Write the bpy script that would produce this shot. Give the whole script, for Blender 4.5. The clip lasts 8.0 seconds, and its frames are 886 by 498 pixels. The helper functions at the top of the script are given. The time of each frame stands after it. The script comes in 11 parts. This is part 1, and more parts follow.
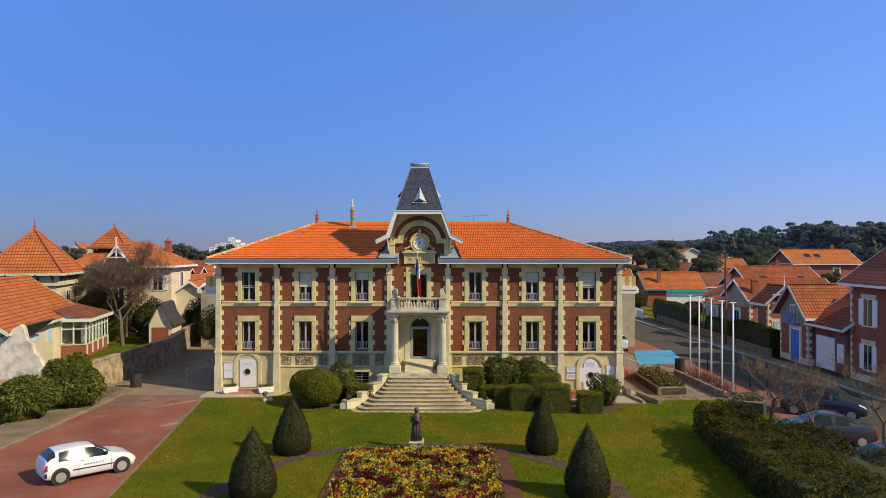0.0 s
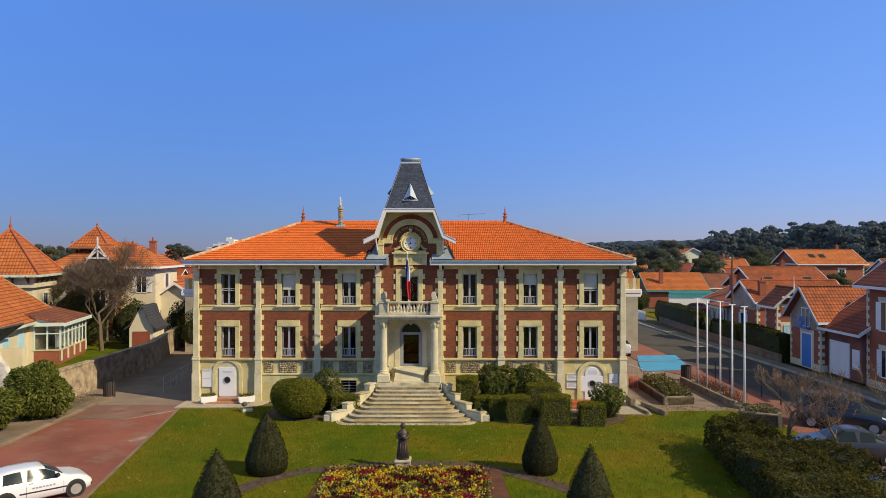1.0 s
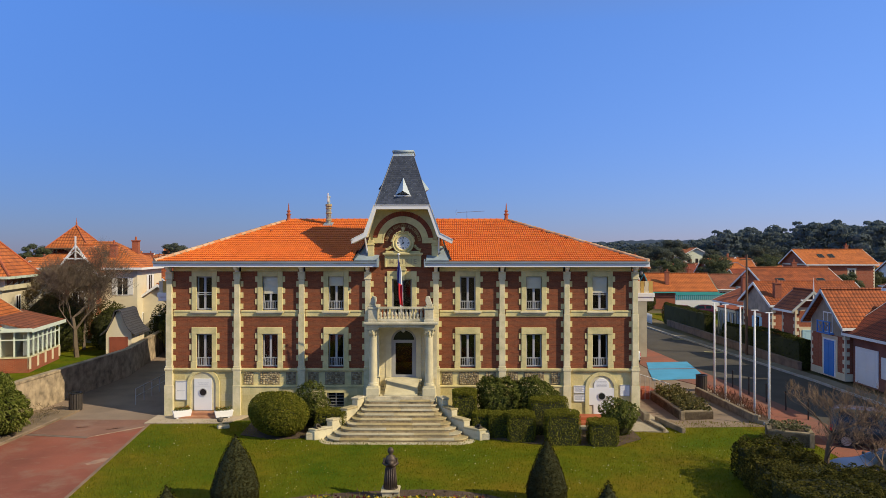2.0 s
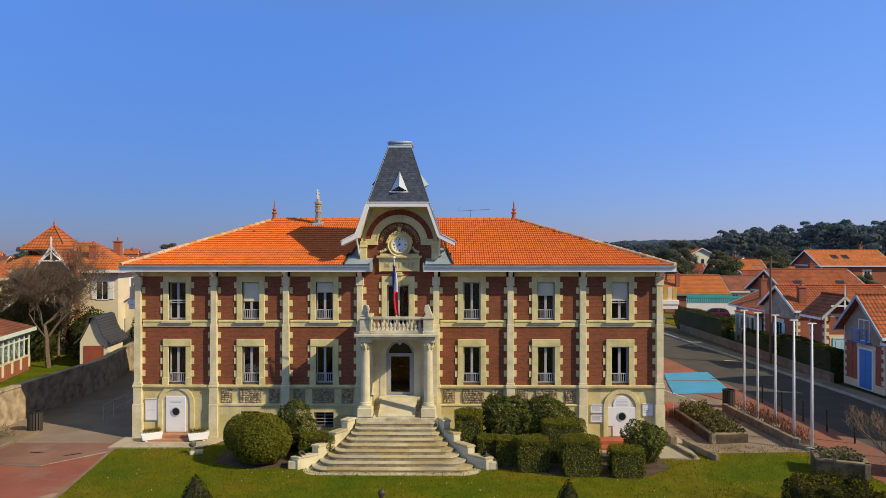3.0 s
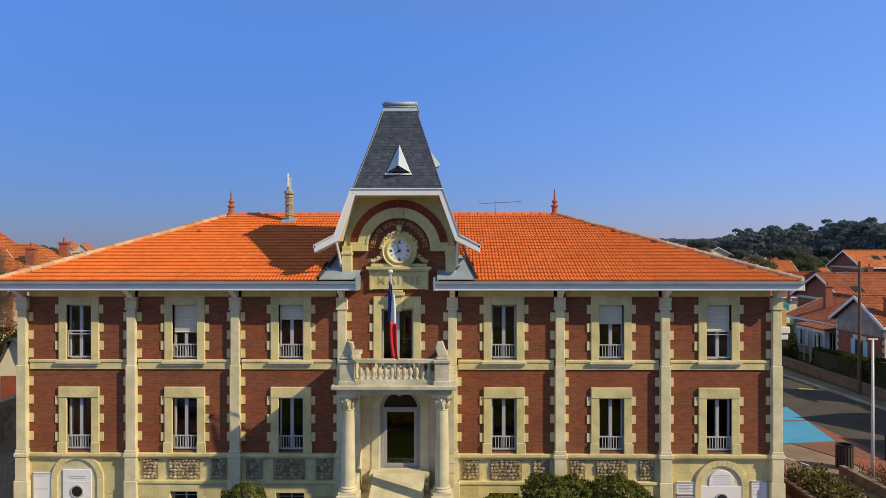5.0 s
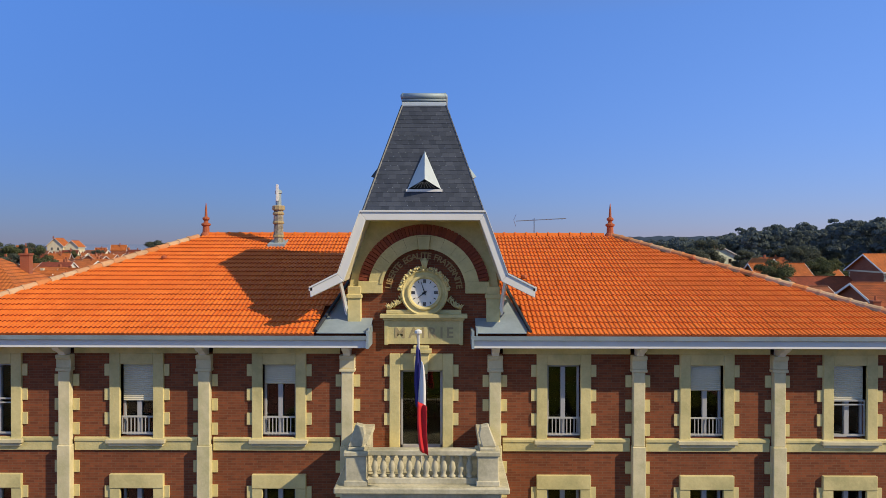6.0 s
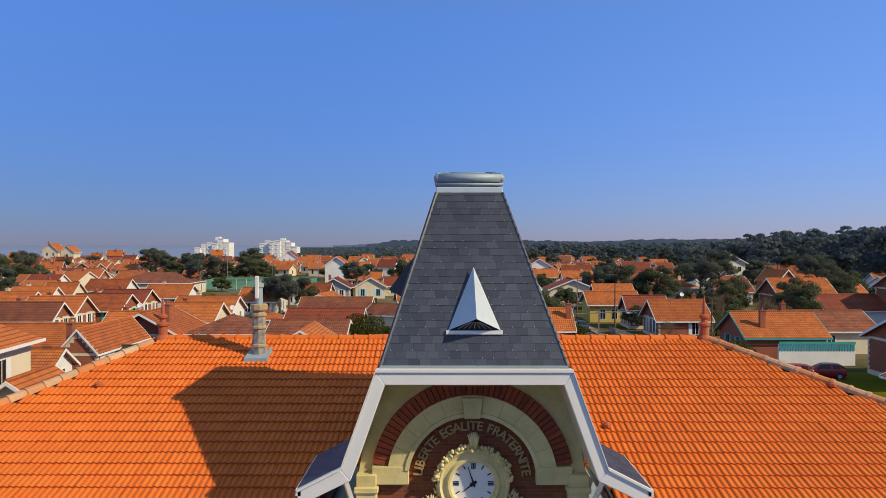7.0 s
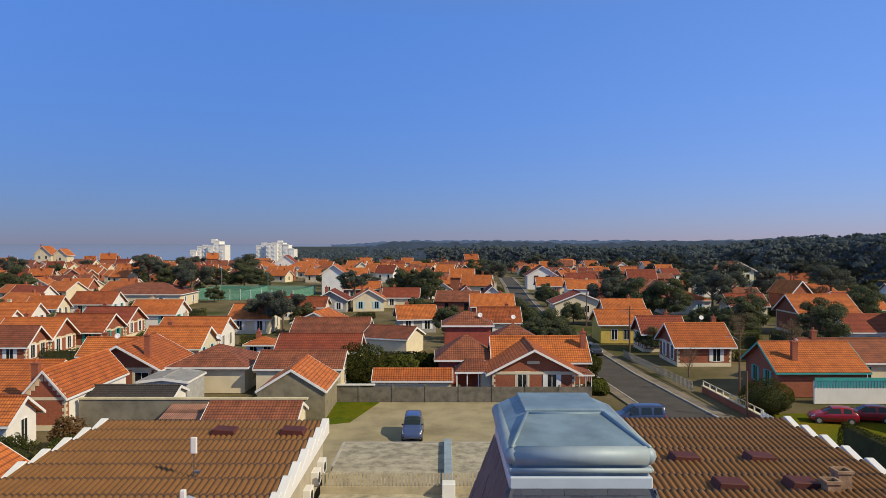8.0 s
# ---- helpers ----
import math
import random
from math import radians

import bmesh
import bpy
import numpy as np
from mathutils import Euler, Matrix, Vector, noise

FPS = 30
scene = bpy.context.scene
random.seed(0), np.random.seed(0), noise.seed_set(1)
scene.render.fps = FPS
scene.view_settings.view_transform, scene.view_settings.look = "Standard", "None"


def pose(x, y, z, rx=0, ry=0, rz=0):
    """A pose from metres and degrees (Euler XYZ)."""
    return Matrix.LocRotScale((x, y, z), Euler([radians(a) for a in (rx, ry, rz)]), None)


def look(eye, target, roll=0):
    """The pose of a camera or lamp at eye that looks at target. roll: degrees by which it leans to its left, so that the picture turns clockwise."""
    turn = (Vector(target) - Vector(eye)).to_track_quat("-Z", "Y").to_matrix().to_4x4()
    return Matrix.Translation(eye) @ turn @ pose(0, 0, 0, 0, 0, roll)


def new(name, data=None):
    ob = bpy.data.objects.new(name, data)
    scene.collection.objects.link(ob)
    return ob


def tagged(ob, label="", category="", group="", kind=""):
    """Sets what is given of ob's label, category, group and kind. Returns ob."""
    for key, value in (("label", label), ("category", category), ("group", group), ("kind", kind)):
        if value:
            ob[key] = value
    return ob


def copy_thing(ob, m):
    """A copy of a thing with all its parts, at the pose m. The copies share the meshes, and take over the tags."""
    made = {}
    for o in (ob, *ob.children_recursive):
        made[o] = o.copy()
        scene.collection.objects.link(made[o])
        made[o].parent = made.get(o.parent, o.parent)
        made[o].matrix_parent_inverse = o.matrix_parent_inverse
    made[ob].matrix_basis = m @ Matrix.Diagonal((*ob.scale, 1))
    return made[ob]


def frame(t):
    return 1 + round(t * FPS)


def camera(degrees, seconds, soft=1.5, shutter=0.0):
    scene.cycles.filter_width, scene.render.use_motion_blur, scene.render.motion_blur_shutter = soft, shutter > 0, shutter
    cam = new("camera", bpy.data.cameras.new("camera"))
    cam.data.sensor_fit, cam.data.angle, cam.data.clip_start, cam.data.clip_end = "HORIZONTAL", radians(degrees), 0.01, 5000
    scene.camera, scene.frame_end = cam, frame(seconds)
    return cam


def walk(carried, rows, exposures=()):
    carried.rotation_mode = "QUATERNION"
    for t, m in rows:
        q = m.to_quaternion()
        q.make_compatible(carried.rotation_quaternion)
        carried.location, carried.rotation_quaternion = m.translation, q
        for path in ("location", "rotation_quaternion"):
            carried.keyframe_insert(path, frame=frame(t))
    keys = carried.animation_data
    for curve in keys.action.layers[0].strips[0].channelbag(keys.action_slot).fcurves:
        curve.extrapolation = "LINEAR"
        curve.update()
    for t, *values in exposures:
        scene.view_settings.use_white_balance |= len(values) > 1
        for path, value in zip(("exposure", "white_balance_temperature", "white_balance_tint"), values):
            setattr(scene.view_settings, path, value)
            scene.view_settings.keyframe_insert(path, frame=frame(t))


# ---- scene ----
cam = camera(64.2, 8.0, soft=0.4)
PATH = [
    (0, (1.884, -45.102, 9.102), (1.873, -43.102, 9.103), 0.0),
    (0.5, (2.077, -43.812, 9.101), (2.068, -41.812, 9.102), -0.0),
    (1, (2.312, -42.38, 9.13), (2.302, -40.38, 9.131), -0.0),
    (1.5, (2.561, -40.66, 9.138), (2.55, -38.66, 9.138), -0.0),
    (3, (2.56, -34.674, 9.286), (2.544, -32.674, 9.286), -0.0),
    (3.5, (2.67, -32.277, 9.357), (2.643, -30.277, 9.356), -0.0),
    (4, (2.592, -29.689, 9.458), (2.564, -27.689, 9.457), -0.0),
    (5.5, (1.351, -20.976, 9.894), (1.333, -18.976, 9.884), 0.0),
    (6, (0.705, -17.962, 10.746), (0.696, -15.962, 10.73), 0.1),
    (6.5, (0.19, -14.992, 12.064), (0.181, -12.993, 12.048), 0.0),
    (7, (-0.303, -11.776, 13.47), (-0.31, -9.776, 13.454), 0.0),
    (7.5, (-0.684, -8.413, 14.916), (-0.688, -6.413, 14.898), 0.0),
    (8, (-1.005, -5.117, 16.37), (-1.007, -3.117, 16.349), -0.0),
]
walk(cam, [(t, look(eye, target, roll)) for t, eye, target, roll in PATH], ((0.0, 0.08), (4.0, 0.06), (8.0, -0.05)))

# ---- light ----
SUN_DIR = Vector((0.89, -0.455, 0.0)).normalized()
SUN_EL = radians(35)
sky_world = bpy.data.worlds.new("sky")
scene.world = sky_world
sky_world.use_nodes = True
wn = sky_world.node_tree
sky = wn.nodes.new("ShaderNodeTexSky")
sky.sky_type = "NISHITA"
sky.sun_disc = False
sky.sun_elevation, sky.sun_rotation = SUN_EL, -math.atan2(SUN_DIR.x, SUN_DIR.y)
sky.air_density, sky.dust_density, sky.ozone_density, sky.altitude = 1.0, 0.0, 6.0, 900
tint = wn.nodes.new("ShaderNodeMix")
tint.data_type, tint.blend_type = "RGBA", "MULTIPLY"
tint.inputs[0].default_value = 1.0
tint.inputs[7].default_value = (1.03, 0.955, 1.06, 1)
wn.links.new(sky.outputs[0], tint.inputs[6])
# the low sky is hazed: a smooth change with height above the horizon
way = wn.nodes.new("ShaderNodeTexCoord")
split = wn.nodes.new("ShaderNodeSeparateXYZ")
wn.links.new(way.outputs["Generated"], split.inputs[0])
haze = wn.nodes.new("ShaderNodeValToRGB")
haze.color_ramp.interpolation = "LINEAR"
haze.color_ramp.elements[0].position, haze.color_ramp.elements[0].color = 0.0, (0.335, 0.375, 0.585, 1)
haze.color_ramp.elements[1].position, haze.color_ramp.elements[1].color = 0.30, (0.83, 1.14, 1.43, 1)
zenith = haze.color_ramp.elements.new(0.7)
zenith.color = (2.95, 2.0, 0.88, 1)
wn.links.new(split.outputs[2], haze.inputs[0])
thin = wn.nodes.new("ShaderNodeMix")
thin.data_type, thin.blend_type = "RGBA", "MULTIPLY"
thin.inputs[0].default_value = 1.0
wn.links.new(tint.outputs[2], thin.inputs[6])
wn.links.new(haze.outputs[0], thin.inputs[7])
# paler and warmer towards the sun's side
side = wn.nodes.new("ShaderNodeValToRGB")
side.color_ramp.interpolation = "EASE"
side.color_ramp.elements[0].position, side.color_ramp.elements[0].color = 0.35, (1.0, 1.02, 1.04, 1)
side.color_ramp.elements[1].position, side.color_ramp.elements[1].color = 0.80, (1.18, 1.02, 0.94, 1)
shift = wn.nodes.new("ShaderNodeMath")
shift.operation = "MULTIPLY_ADD"
shift.inputs[1].default_value, shift.inputs[2].default_value = 0.5, 0.5
wn.links.new(split.outputs[0], shift.inputs[0])
wn.links.new(shift.outputs[0], side.inputs[0])
warm = wn.nodes.new("ShaderNodeMix")
warm.data_type, warm.blend_type = "RGBA", "MULTIPLY"
warm.inputs[0].default_value = 1.0
wn.links.new(thin.outputs[2], warm.inputs[6])
wn.links.new(side.outputs[0], warm.inputs[7])
wn.links.new(warm.outputs[2], wn.nodes["Background"].inputs[0])
wn.nodes["Background"].inputs[1].default_value = 0.115
sun_data = bpy.data.lights.new("sun", "SUN")
sun_data.energy, sun_data.angle, sun_data.color = 4.3, radians(0.5), (1.0, 0.845, 0.585)
sun = new("sun", sun_data)
sun.matrix_world = look(SUN_DIR * 60 * math.cos(SUN_EL) + Vector((0, 0, 60 * math.sin(SUN_EL))), (0, 0, 0))
scene.view_settings.exposure = 0.0


# ---- mesh building ----
class B:
    """Collects vertices and faces of one mesh."""

    def __init__(self):
        self.v, self.f = [], []

    def add(self, verts, faces):
        n = len(self.v)
        self.v.extend(tuple(p) for p in verts)
        self.f.extend(tuple(i + n for i in f) for f in faces)
        return self

    def box(self, x0, x1, y0, y1, z0, z1):
        return self.add([(x0, y0, z0), (x1, y0, z0), (x1, y1, z0), (x0, y1, z0), (x0, y0, z1), (x1, y0, z1), (x1, y1, z1), (x0, y1, z1)],
                        [(0, 3, 2, 1), (4, 5, 6, 7), (0, 1, 5, 4), (1, 2, 6, 5), (2, 3, 7, 6), (3, 0, 4, 7)])

    def ext(self, poly, axis, a, b):
        """Extrudes a polygon of (u, v): axis y takes (x, z), x takes (y, z), z takes (x, y)."""
        put = {"y": lambda u, v, w: (u, w, v), "x": lambda u, v, w: (w, u, v), "z": lambda u, v, w: (u, v, w)}[axis]
        n = len(poly)
        faces = [tuple(range(n)), tuple(range(2 * n - 1, n - 1, -1))] + [(i, i + n, (i + 1) % n + n, (i + 1) % n) for i in range(n)]
        return self.add([put(u, v, a) for u, v in poly] + [put(u, v, b) for u, v in poly], faces)

    def lathe(self, prof, cx, cy, z0=0.0, n=12, ry=1.0):
        verts = [(cx + r * math.cos(2 * math.pi * k / n), cy + r * ry * math.sin(2 * math.pi * k / n), z0 + z) for r, z in prof for k in range(n)]
        faces = [(j * n + k, j * n + (k + 1) % n, (j + 1) * n + (k + 1) % n, (j + 1) * n + k) for j in range(len(prof) - 1) for k in range(n)]
        faces += [tuple(range(n - 1, -1, -1)), tuple(range((len(prof) - 1) * n, len(prof) * n))]
        return self.add(verts, faces)

    def tube(self, pts, rad, n=6):
        pts = [Vector(p) for p in pts]
        rad = rad if isinstance(rad, (list, tuple)) else [rad] * len(pts)
        verts, faces = [], []
        for i, p in enumerate(pts):
            d = (pts[min(i + 1, len(pts) - 1)] - pts[max(i - 1, 0)]).normalized()
            s = d.cross(Vector((0, 0, 1)) if abs(d.z) < 0.9 else Vector((1, 0, 0))).normalized()
            u = s.cross(d)
            verts += [p + rad[i] * (math.cos(2 * math.pi * k / n) * s + math.sin(2 * math.pi * k / n) * u) for k in range(n)]
        for i in range(len(pts) - 1):
            faces += [(i * n + k, i * n + (k + 1) % n, (i + 1) * n + (k + 1) % n, (i + 1) * n + k) for k in range(n)]
        faces += [tuple(range(n - 1, -1, -1)), tuple(range((len(pts) - 1) * n, len(pts) * n))]
        return self.add(verts, faces)

    def slab(self, quad, t):
        """A sheet over four corners, t thick, downwards along its normal."""
        q = [Vector(p) for p in quad]
        nrm = (q[1] - q[0]).cross(q[-1] - q[0]).normalized()
        if nrm.z < 0:
            nrm = -nrm
        n = len(q)
        return self.add(q + [p - nrm * t for p in q], [tuple(range(n)), tuple(range(2 * n - 1, n - 1, -1))] + [(i, i + n, (i + 1) % n + n, (i + 1) % n) for i in range(n)])

    def hoop(self, cx, cz, sect, n, a0=0.0, a1=360.0):
        """Sweeps a closed section of (radius, y) round a circle in the x-z plane, as one smooth piece."""
        m, full = len(sect), a1 - a0 >= 360
        k = n if full else n + 1
        v = [(cx + r * math.cos(radians(a0 + (a1 - a0) * i / n)), y, cz + r * math.sin(radians(a0 + (a1 - a0) * i / n))) for i in range(k) for r, y in sect]
        f = [(i * m + j, i * m + (j + 1) % m, ((i + 1) % k) * m + (j + 1) % m, ((i + 1) % k) * m + j) for i in range(n) for j in range(m)]
        if not full:
            f += [tuple(range(m)), tuple(range((k - 1) * m, k * m))]
        return self.add(v, f)

    def ring(self, cx, cz, r0, r1, y0, y1, a0, a1, n):
        """An arch band in the x-z plane between two radii and two angles (degrees)."""
        for k in range(n):
            c = [radians(a0 + (a1 - a0) * (k + e) / n) for e in (0, 1)]
            self.ext([(cx + r * math.cos(a), cz + r * math.sin(a)) for r, a in ((r0, c[0]), (r1, c[0]), (r1, c[1]), (r0, c[1]))], "y", y0, y1)
        return self

    def move(self, m):
        self.v = [tuple(m @ Vector(p)) for p in self.v]
        return self


def mesh_of(name, b, mat, smooth=False, uv=True):
    me = bpy.data.meshes.new(name)
    me.from_pydata(b.v, [], b.f)
    me.materials.append(mat)
    bm = bmesh.new()
    bm.from_mesh(me)
    bmesh.ops.recalc_face_normals(bm, faces=bm.faces) if len(bm.faces) < 60000 else None
    if uv:
        lay = bm.loops.layers.uv.new("uv")
        for f in bm.faces:
            nrm = f.normal
            t = Vector((1, 0, 0)) if abs(nrm.z) > 0.995 else Vector((0, 0, 1)).cross(nrm).normalized()
            s = nrm.cross(t)
            for lp in f.loops:
                lp[lay].uv = (lp.vert.co.dot(t), lp.vert.co.dot(s))
    bm.to_mesh(me)
    bm.free()
    if smooth:
        me.polygons.foreach_set("use_smooth", [True] * len(me.polygons))
    return me


def part(name, b, mat, parent=None, label="", bevel=0.0, smooth=False, at=None, uv=True):
    me = b if isinstance(b, bpy.types.Mesh) else mesh_of(name, b, mat, smooth, uv)
    ob = new(name, me)
    if at is not None:
        ob.matrix_basis = at if isinstance(at, Matrix) else Matrix.Translation(at)
    if parent is not None:
        ob.parent = parent
    if label:
        ob["label"] = label
    if bevel:
        mod = ob.modifiers.new("bevel", "BEVEL")
        mod.width, mod.segments, mod.limit_method, mod.angle_limit = bevel, 1, "ANGLE", radians(40)
    return ob


def thing(name, label, category, at=(0, 0, 0), turn=0.0, group="", kind=""):
    ob = new(name)
    ob.empty_display_size = 0.2
    ob.matrix_basis = pose(*at, 0, 0, turn)
    return tagged(ob, label, category, group, kind)


# ---- materials ----
def nodes_of(name):
    m = bpy.data.materials.new(name)
    m.use_nodes = True
    nt = m.node_tree
    return m, nt, nt.nodes["Principled BSDF"]


def ramp(nt, fac, stops, interp="LINEAR"):
    r = nt.nodes.new("ShaderNodeValToRGB")
    r.color_ramp.interpolation = interp
    while len(r.color_ramp.elements) < len(stops):
        r.color_ramp.elements.new(0.5)
    for e, (p, c) in zip(r.color_ramp.elements, stops):
        e.position, e.color = p, (*c, 1)
    nt.links.new(fac, r.inputs[0])
    return r.outputs[0]


def noise_of(nt, coord, scale, detail=4.0, rough=0.55):
    n = nt.nodes.new("ShaderNodeTexNoise")
    n.inputs["Scale"].default_value, n.inputs["Detail"].default_value, n.inputs["Roughness"].default_value = scale, detail, rough
    if coord is not None:
        nt.links.new(coord, n.inputs["Vector"])
    return n.outputs[0]


def mixed(nt, kind, fac, a, b):
    m = nt.nodes.new("ShaderNodeMix")
    m.data_type, m.blend_type = "RGBA", kind
    for sock, val in ((m.inputs[0], fac), (m.inputs[6], a), (m.inputs[7], b)):
        if isinstance(val, bpy.types.NodeSocket):
            nt.links.new(val, sock)
        elif isinstance(val, tuple):
            sock.default_value = (*val, 1)
        else:
            sock.default_value = val
    return m.outputs[2]


def bump(nt, bsdf, height, strength, dist):
    b = nt.nodes.new("ShaderNodeBump")
    b.inputs["Strength"].default_value, b.inputs["Distance"].default_value = strength, dist
    nt.links.new(height, b.inputs["Height"])
    nt.links.new(b.outputs[0], bsdf.inputs["Normal"])


def space(nt, which="Object"):
    return nt.nodes.new("ShaderNodeTexCoord").outputs[which]


def m_plain(name, col, rough=0.8, var=0.25, scale=1.2, fine=25.0, relief=0.15, metal=0.0, dark=None, rnd=0.0):
    """A surface with broad stains and a fine grain."""
    m, nt, p = nodes_of(name)
    c = space(nt)
    lo = tuple(v * (1 - var) for v in col) if dark is None else dark
    hi = tuple(min(1, v * (1 + var * 0.5)) for v in col)
    big = ramp(nt, noise_of(nt, c, scale, 5), [(0.3, lo), (0.55, col), (0.75, hi)])
    small = noise_of(nt, c, fine, 3, 0.6)
    out = mixed(nt, "OVERLAY", 0.35 * min(1, var * 2), big, ramp(nt, small, [(0.3, (0.35, 0.35, 0.35)), (0.7, (0.65, 0.65, 0.65))]))
    if rnd:
        oi = nt.nodes.new("ShaderNodeObjectInfo")
        out = mixed(nt, "MULTIPLY", 1.0, out, ramp(nt, oi.outputs["Random"], [(0, (1 - rnd,) * 3), (1, (1, 1, 1))]))
    nt.links.new(out, p.inputs["Base Color"])
    p.inputs["Roughness"].default_value, p.inputs["Metallic"].default_value = rough, metal
    if relief:
        bump(nt, p, small, relief, 0.02)
    return m


def m_worn_drive(name, col, dust, pale):
    """Asphalt with dusty grey stains and small pale scars."""
    m, nt, p = nodes_of(name)
    c = space(nt)
    base = ramp(nt, noise_of(nt, c, 0.3, 4), [(0.3, tuple(v * 0.66 for v in col)), (0.6, col), (0.8, tuple(v * 1.15 for v in col))])
    out = base
    for size, lo, hi, most, tone in ((0.42, 0.50, 0.66, 0.75, dust), (1.7, 0.58, 0.72, 0.55, dust), (5.0, 0.66, 0.74, 0.8, pale)):
        mix = nt.nodes.new("ShaderNodeMix")
        mix.data_type = "RGBA"
        nt.links.new(ramp(nt, noise_of(nt, c, size, 6, 0.68), [(lo, (0, 0, 0)), (hi, (most,) * 3)]), mix.inputs[0])
        nt.links.new(out, mix.inputs[6])
        mix.inputs[7].default_value = (*tone, 1)
        out = mix.outputs[2]
    grain = noise_of(nt, c, 22, 3, 0.6)
    nt.links.new(mixed(nt, "OVERLAY", 0.4, out, ramp(nt, grain, [(0.3, (0.35,) * 3), (0.7, (0.65,) * 3)])), p.inputs["Base Color"])
    p.inputs["Roughness"].default_value = 0.92
    bump(nt, p, grain, 0.35, 0.02)
    return m


def m_brick(name, c1, c2, mortar, w=0.22, h=0.065, gap=0.008, dirt=0.25):
    m, nt, p = nodes_of(name)
    uv, c = space(nt, "UV"), space(nt)
    t = nt.nodes.new("ShaderNodeTexBrick")
    t.inputs["Scale"].default_value = 1.0
    t.inputs["Brick Width"].default_value, t.inputs["Row Height"].default_value, t.inputs["Mortar Size"].default_value = w, h, gap
    t.inputs["Mortar Smooth"].default_value, t.inputs["Bias"].default_value = 0.2, 0.0
    t.inputs["Color1"].default_value, t.inputs["Color2"].default_value, t.inputs["Mortar"].default_value = (*c1, 1), (*c2, 1), (*mortar, 1)
    nt.links.new(uv, t.inputs["Vector"])
    stain = ramp(nt, noise_of(nt, c, 0.6, 5), [(0.3, (1 - dirt,) * 3), (0.7, (1.0, 1.0, 1.0))])
    grain = ramp(nt, noise_of(nt, c, 9.0, 4), [(0.3, (0.8, 0.8, 0.8)), (0.7, (1.0, 1.0, 1.0))])
    out = mixed(nt, "MULTIPLY", 1.0, mixed(nt, "MULTIPLY", 1.0, t.outputs[0], stain), grain)
    nt.links.new(out, p.inputs["Base Color"])
    p.inputs["Roughness"].default_value = 0.9
    bump(nt, p, t.outputs["Fac"], -0.5, 0.01)
    return m


def m_rooftile(name, c1, c2, w=0.25, h=0.36, dirt=0.35):
    """Interlocking tiles for roofs too far off to build tile by tile: rolls across, steps down the slope."""
    m, nt, p = nodes_of(name)
    uv, c = space(nt, "UV"), space(nt)
    t = nt.nodes.new("ShaderNodeTexBrick")
    t.offset = 0.0
    t.inputs["Scale"].default_value = 1.0
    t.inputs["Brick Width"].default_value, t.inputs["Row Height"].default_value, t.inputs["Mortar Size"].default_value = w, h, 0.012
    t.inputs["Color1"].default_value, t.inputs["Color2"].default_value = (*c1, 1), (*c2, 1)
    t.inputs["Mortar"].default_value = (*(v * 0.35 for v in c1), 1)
    nt.links.new(uv, t.inputs["Vector"])
    sep = nt.nodes.new("ShaderNodeSeparateXYZ")
    nt.links.new(uv, sep.inputs[0])

    def math_node(op, a, b=None):
        n = nt.nodes.new("ShaderNodeMath")
        n.operation = op
        for i, val in enumerate((a, b)):
            if isinstance(val, bpy.types.NodeSocket):
                nt.links.new(val, n.inputs[i])
            elif val is not None:
                n.inputs[i].default_value = val
        return n.outputs[0]

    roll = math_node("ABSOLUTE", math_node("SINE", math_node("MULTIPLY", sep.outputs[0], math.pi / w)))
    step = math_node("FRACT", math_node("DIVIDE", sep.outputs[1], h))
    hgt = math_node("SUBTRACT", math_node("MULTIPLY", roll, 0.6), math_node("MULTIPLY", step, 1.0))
    # shade at the tile laps, put into the colour of each course's foot
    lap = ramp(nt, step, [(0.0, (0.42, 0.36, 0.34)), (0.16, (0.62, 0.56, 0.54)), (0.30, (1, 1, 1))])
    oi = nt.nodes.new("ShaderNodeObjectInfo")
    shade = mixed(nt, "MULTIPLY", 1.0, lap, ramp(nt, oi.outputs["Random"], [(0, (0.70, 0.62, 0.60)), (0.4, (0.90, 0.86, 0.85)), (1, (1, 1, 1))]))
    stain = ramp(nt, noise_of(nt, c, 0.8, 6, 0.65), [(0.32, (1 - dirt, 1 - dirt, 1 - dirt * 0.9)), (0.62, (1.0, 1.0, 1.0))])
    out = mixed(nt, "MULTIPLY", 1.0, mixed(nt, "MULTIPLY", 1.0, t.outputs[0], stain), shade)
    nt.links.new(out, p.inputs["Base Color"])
    p.inputs["Roughness"].default_value = 0.75
    bump(nt, p, hgt, 0.9, 0.05)
    return m


def m_pieces(name, cols, rough=0.7, island=True, fine=20.0, relief=0.2, stain=0.3):
    """Colour by piece: by island for joined ones, by object for single ones."""
    m, nt, p = nodes_of(name)
    c = space(nt)
    r = nt.nodes.new("ShaderNodeNewGeometry").outputs["Random Per Island"] if island else nt.nodes.new("ShaderNodeObjectInfo").outputs["Random"]
    col = ramp(nt, r, [(k / max(1, len(cols) - 1), q) for k, q in enumerate(cols)])
    g = noise_of(nt, c, fine, 3)
    s = ramp(nt, noise_of(nt, nt.nodes.new("ShaderNodeNewGeometry").outputs["Position"], 0.7, 5), [(0.3, (1 - stain,) * 3), (0.65, (1.0, 1.0, 1.0))])
    out = mixed(nt, "MULTIPLY", 1.0, mixed(nt, "OVERLAY", 0.3, col, ramp(nt, g, [(0.3, (0.3, 0.3, 0.3)), (0.7, (0.7, 0.7, 0.7))])), s)
    nt.links.new(out, p.inputs["Base Color"])
    p.inputs["Roughness"].default_value = rough
    bump(nt, p, g, relief, 0.01)
    return m


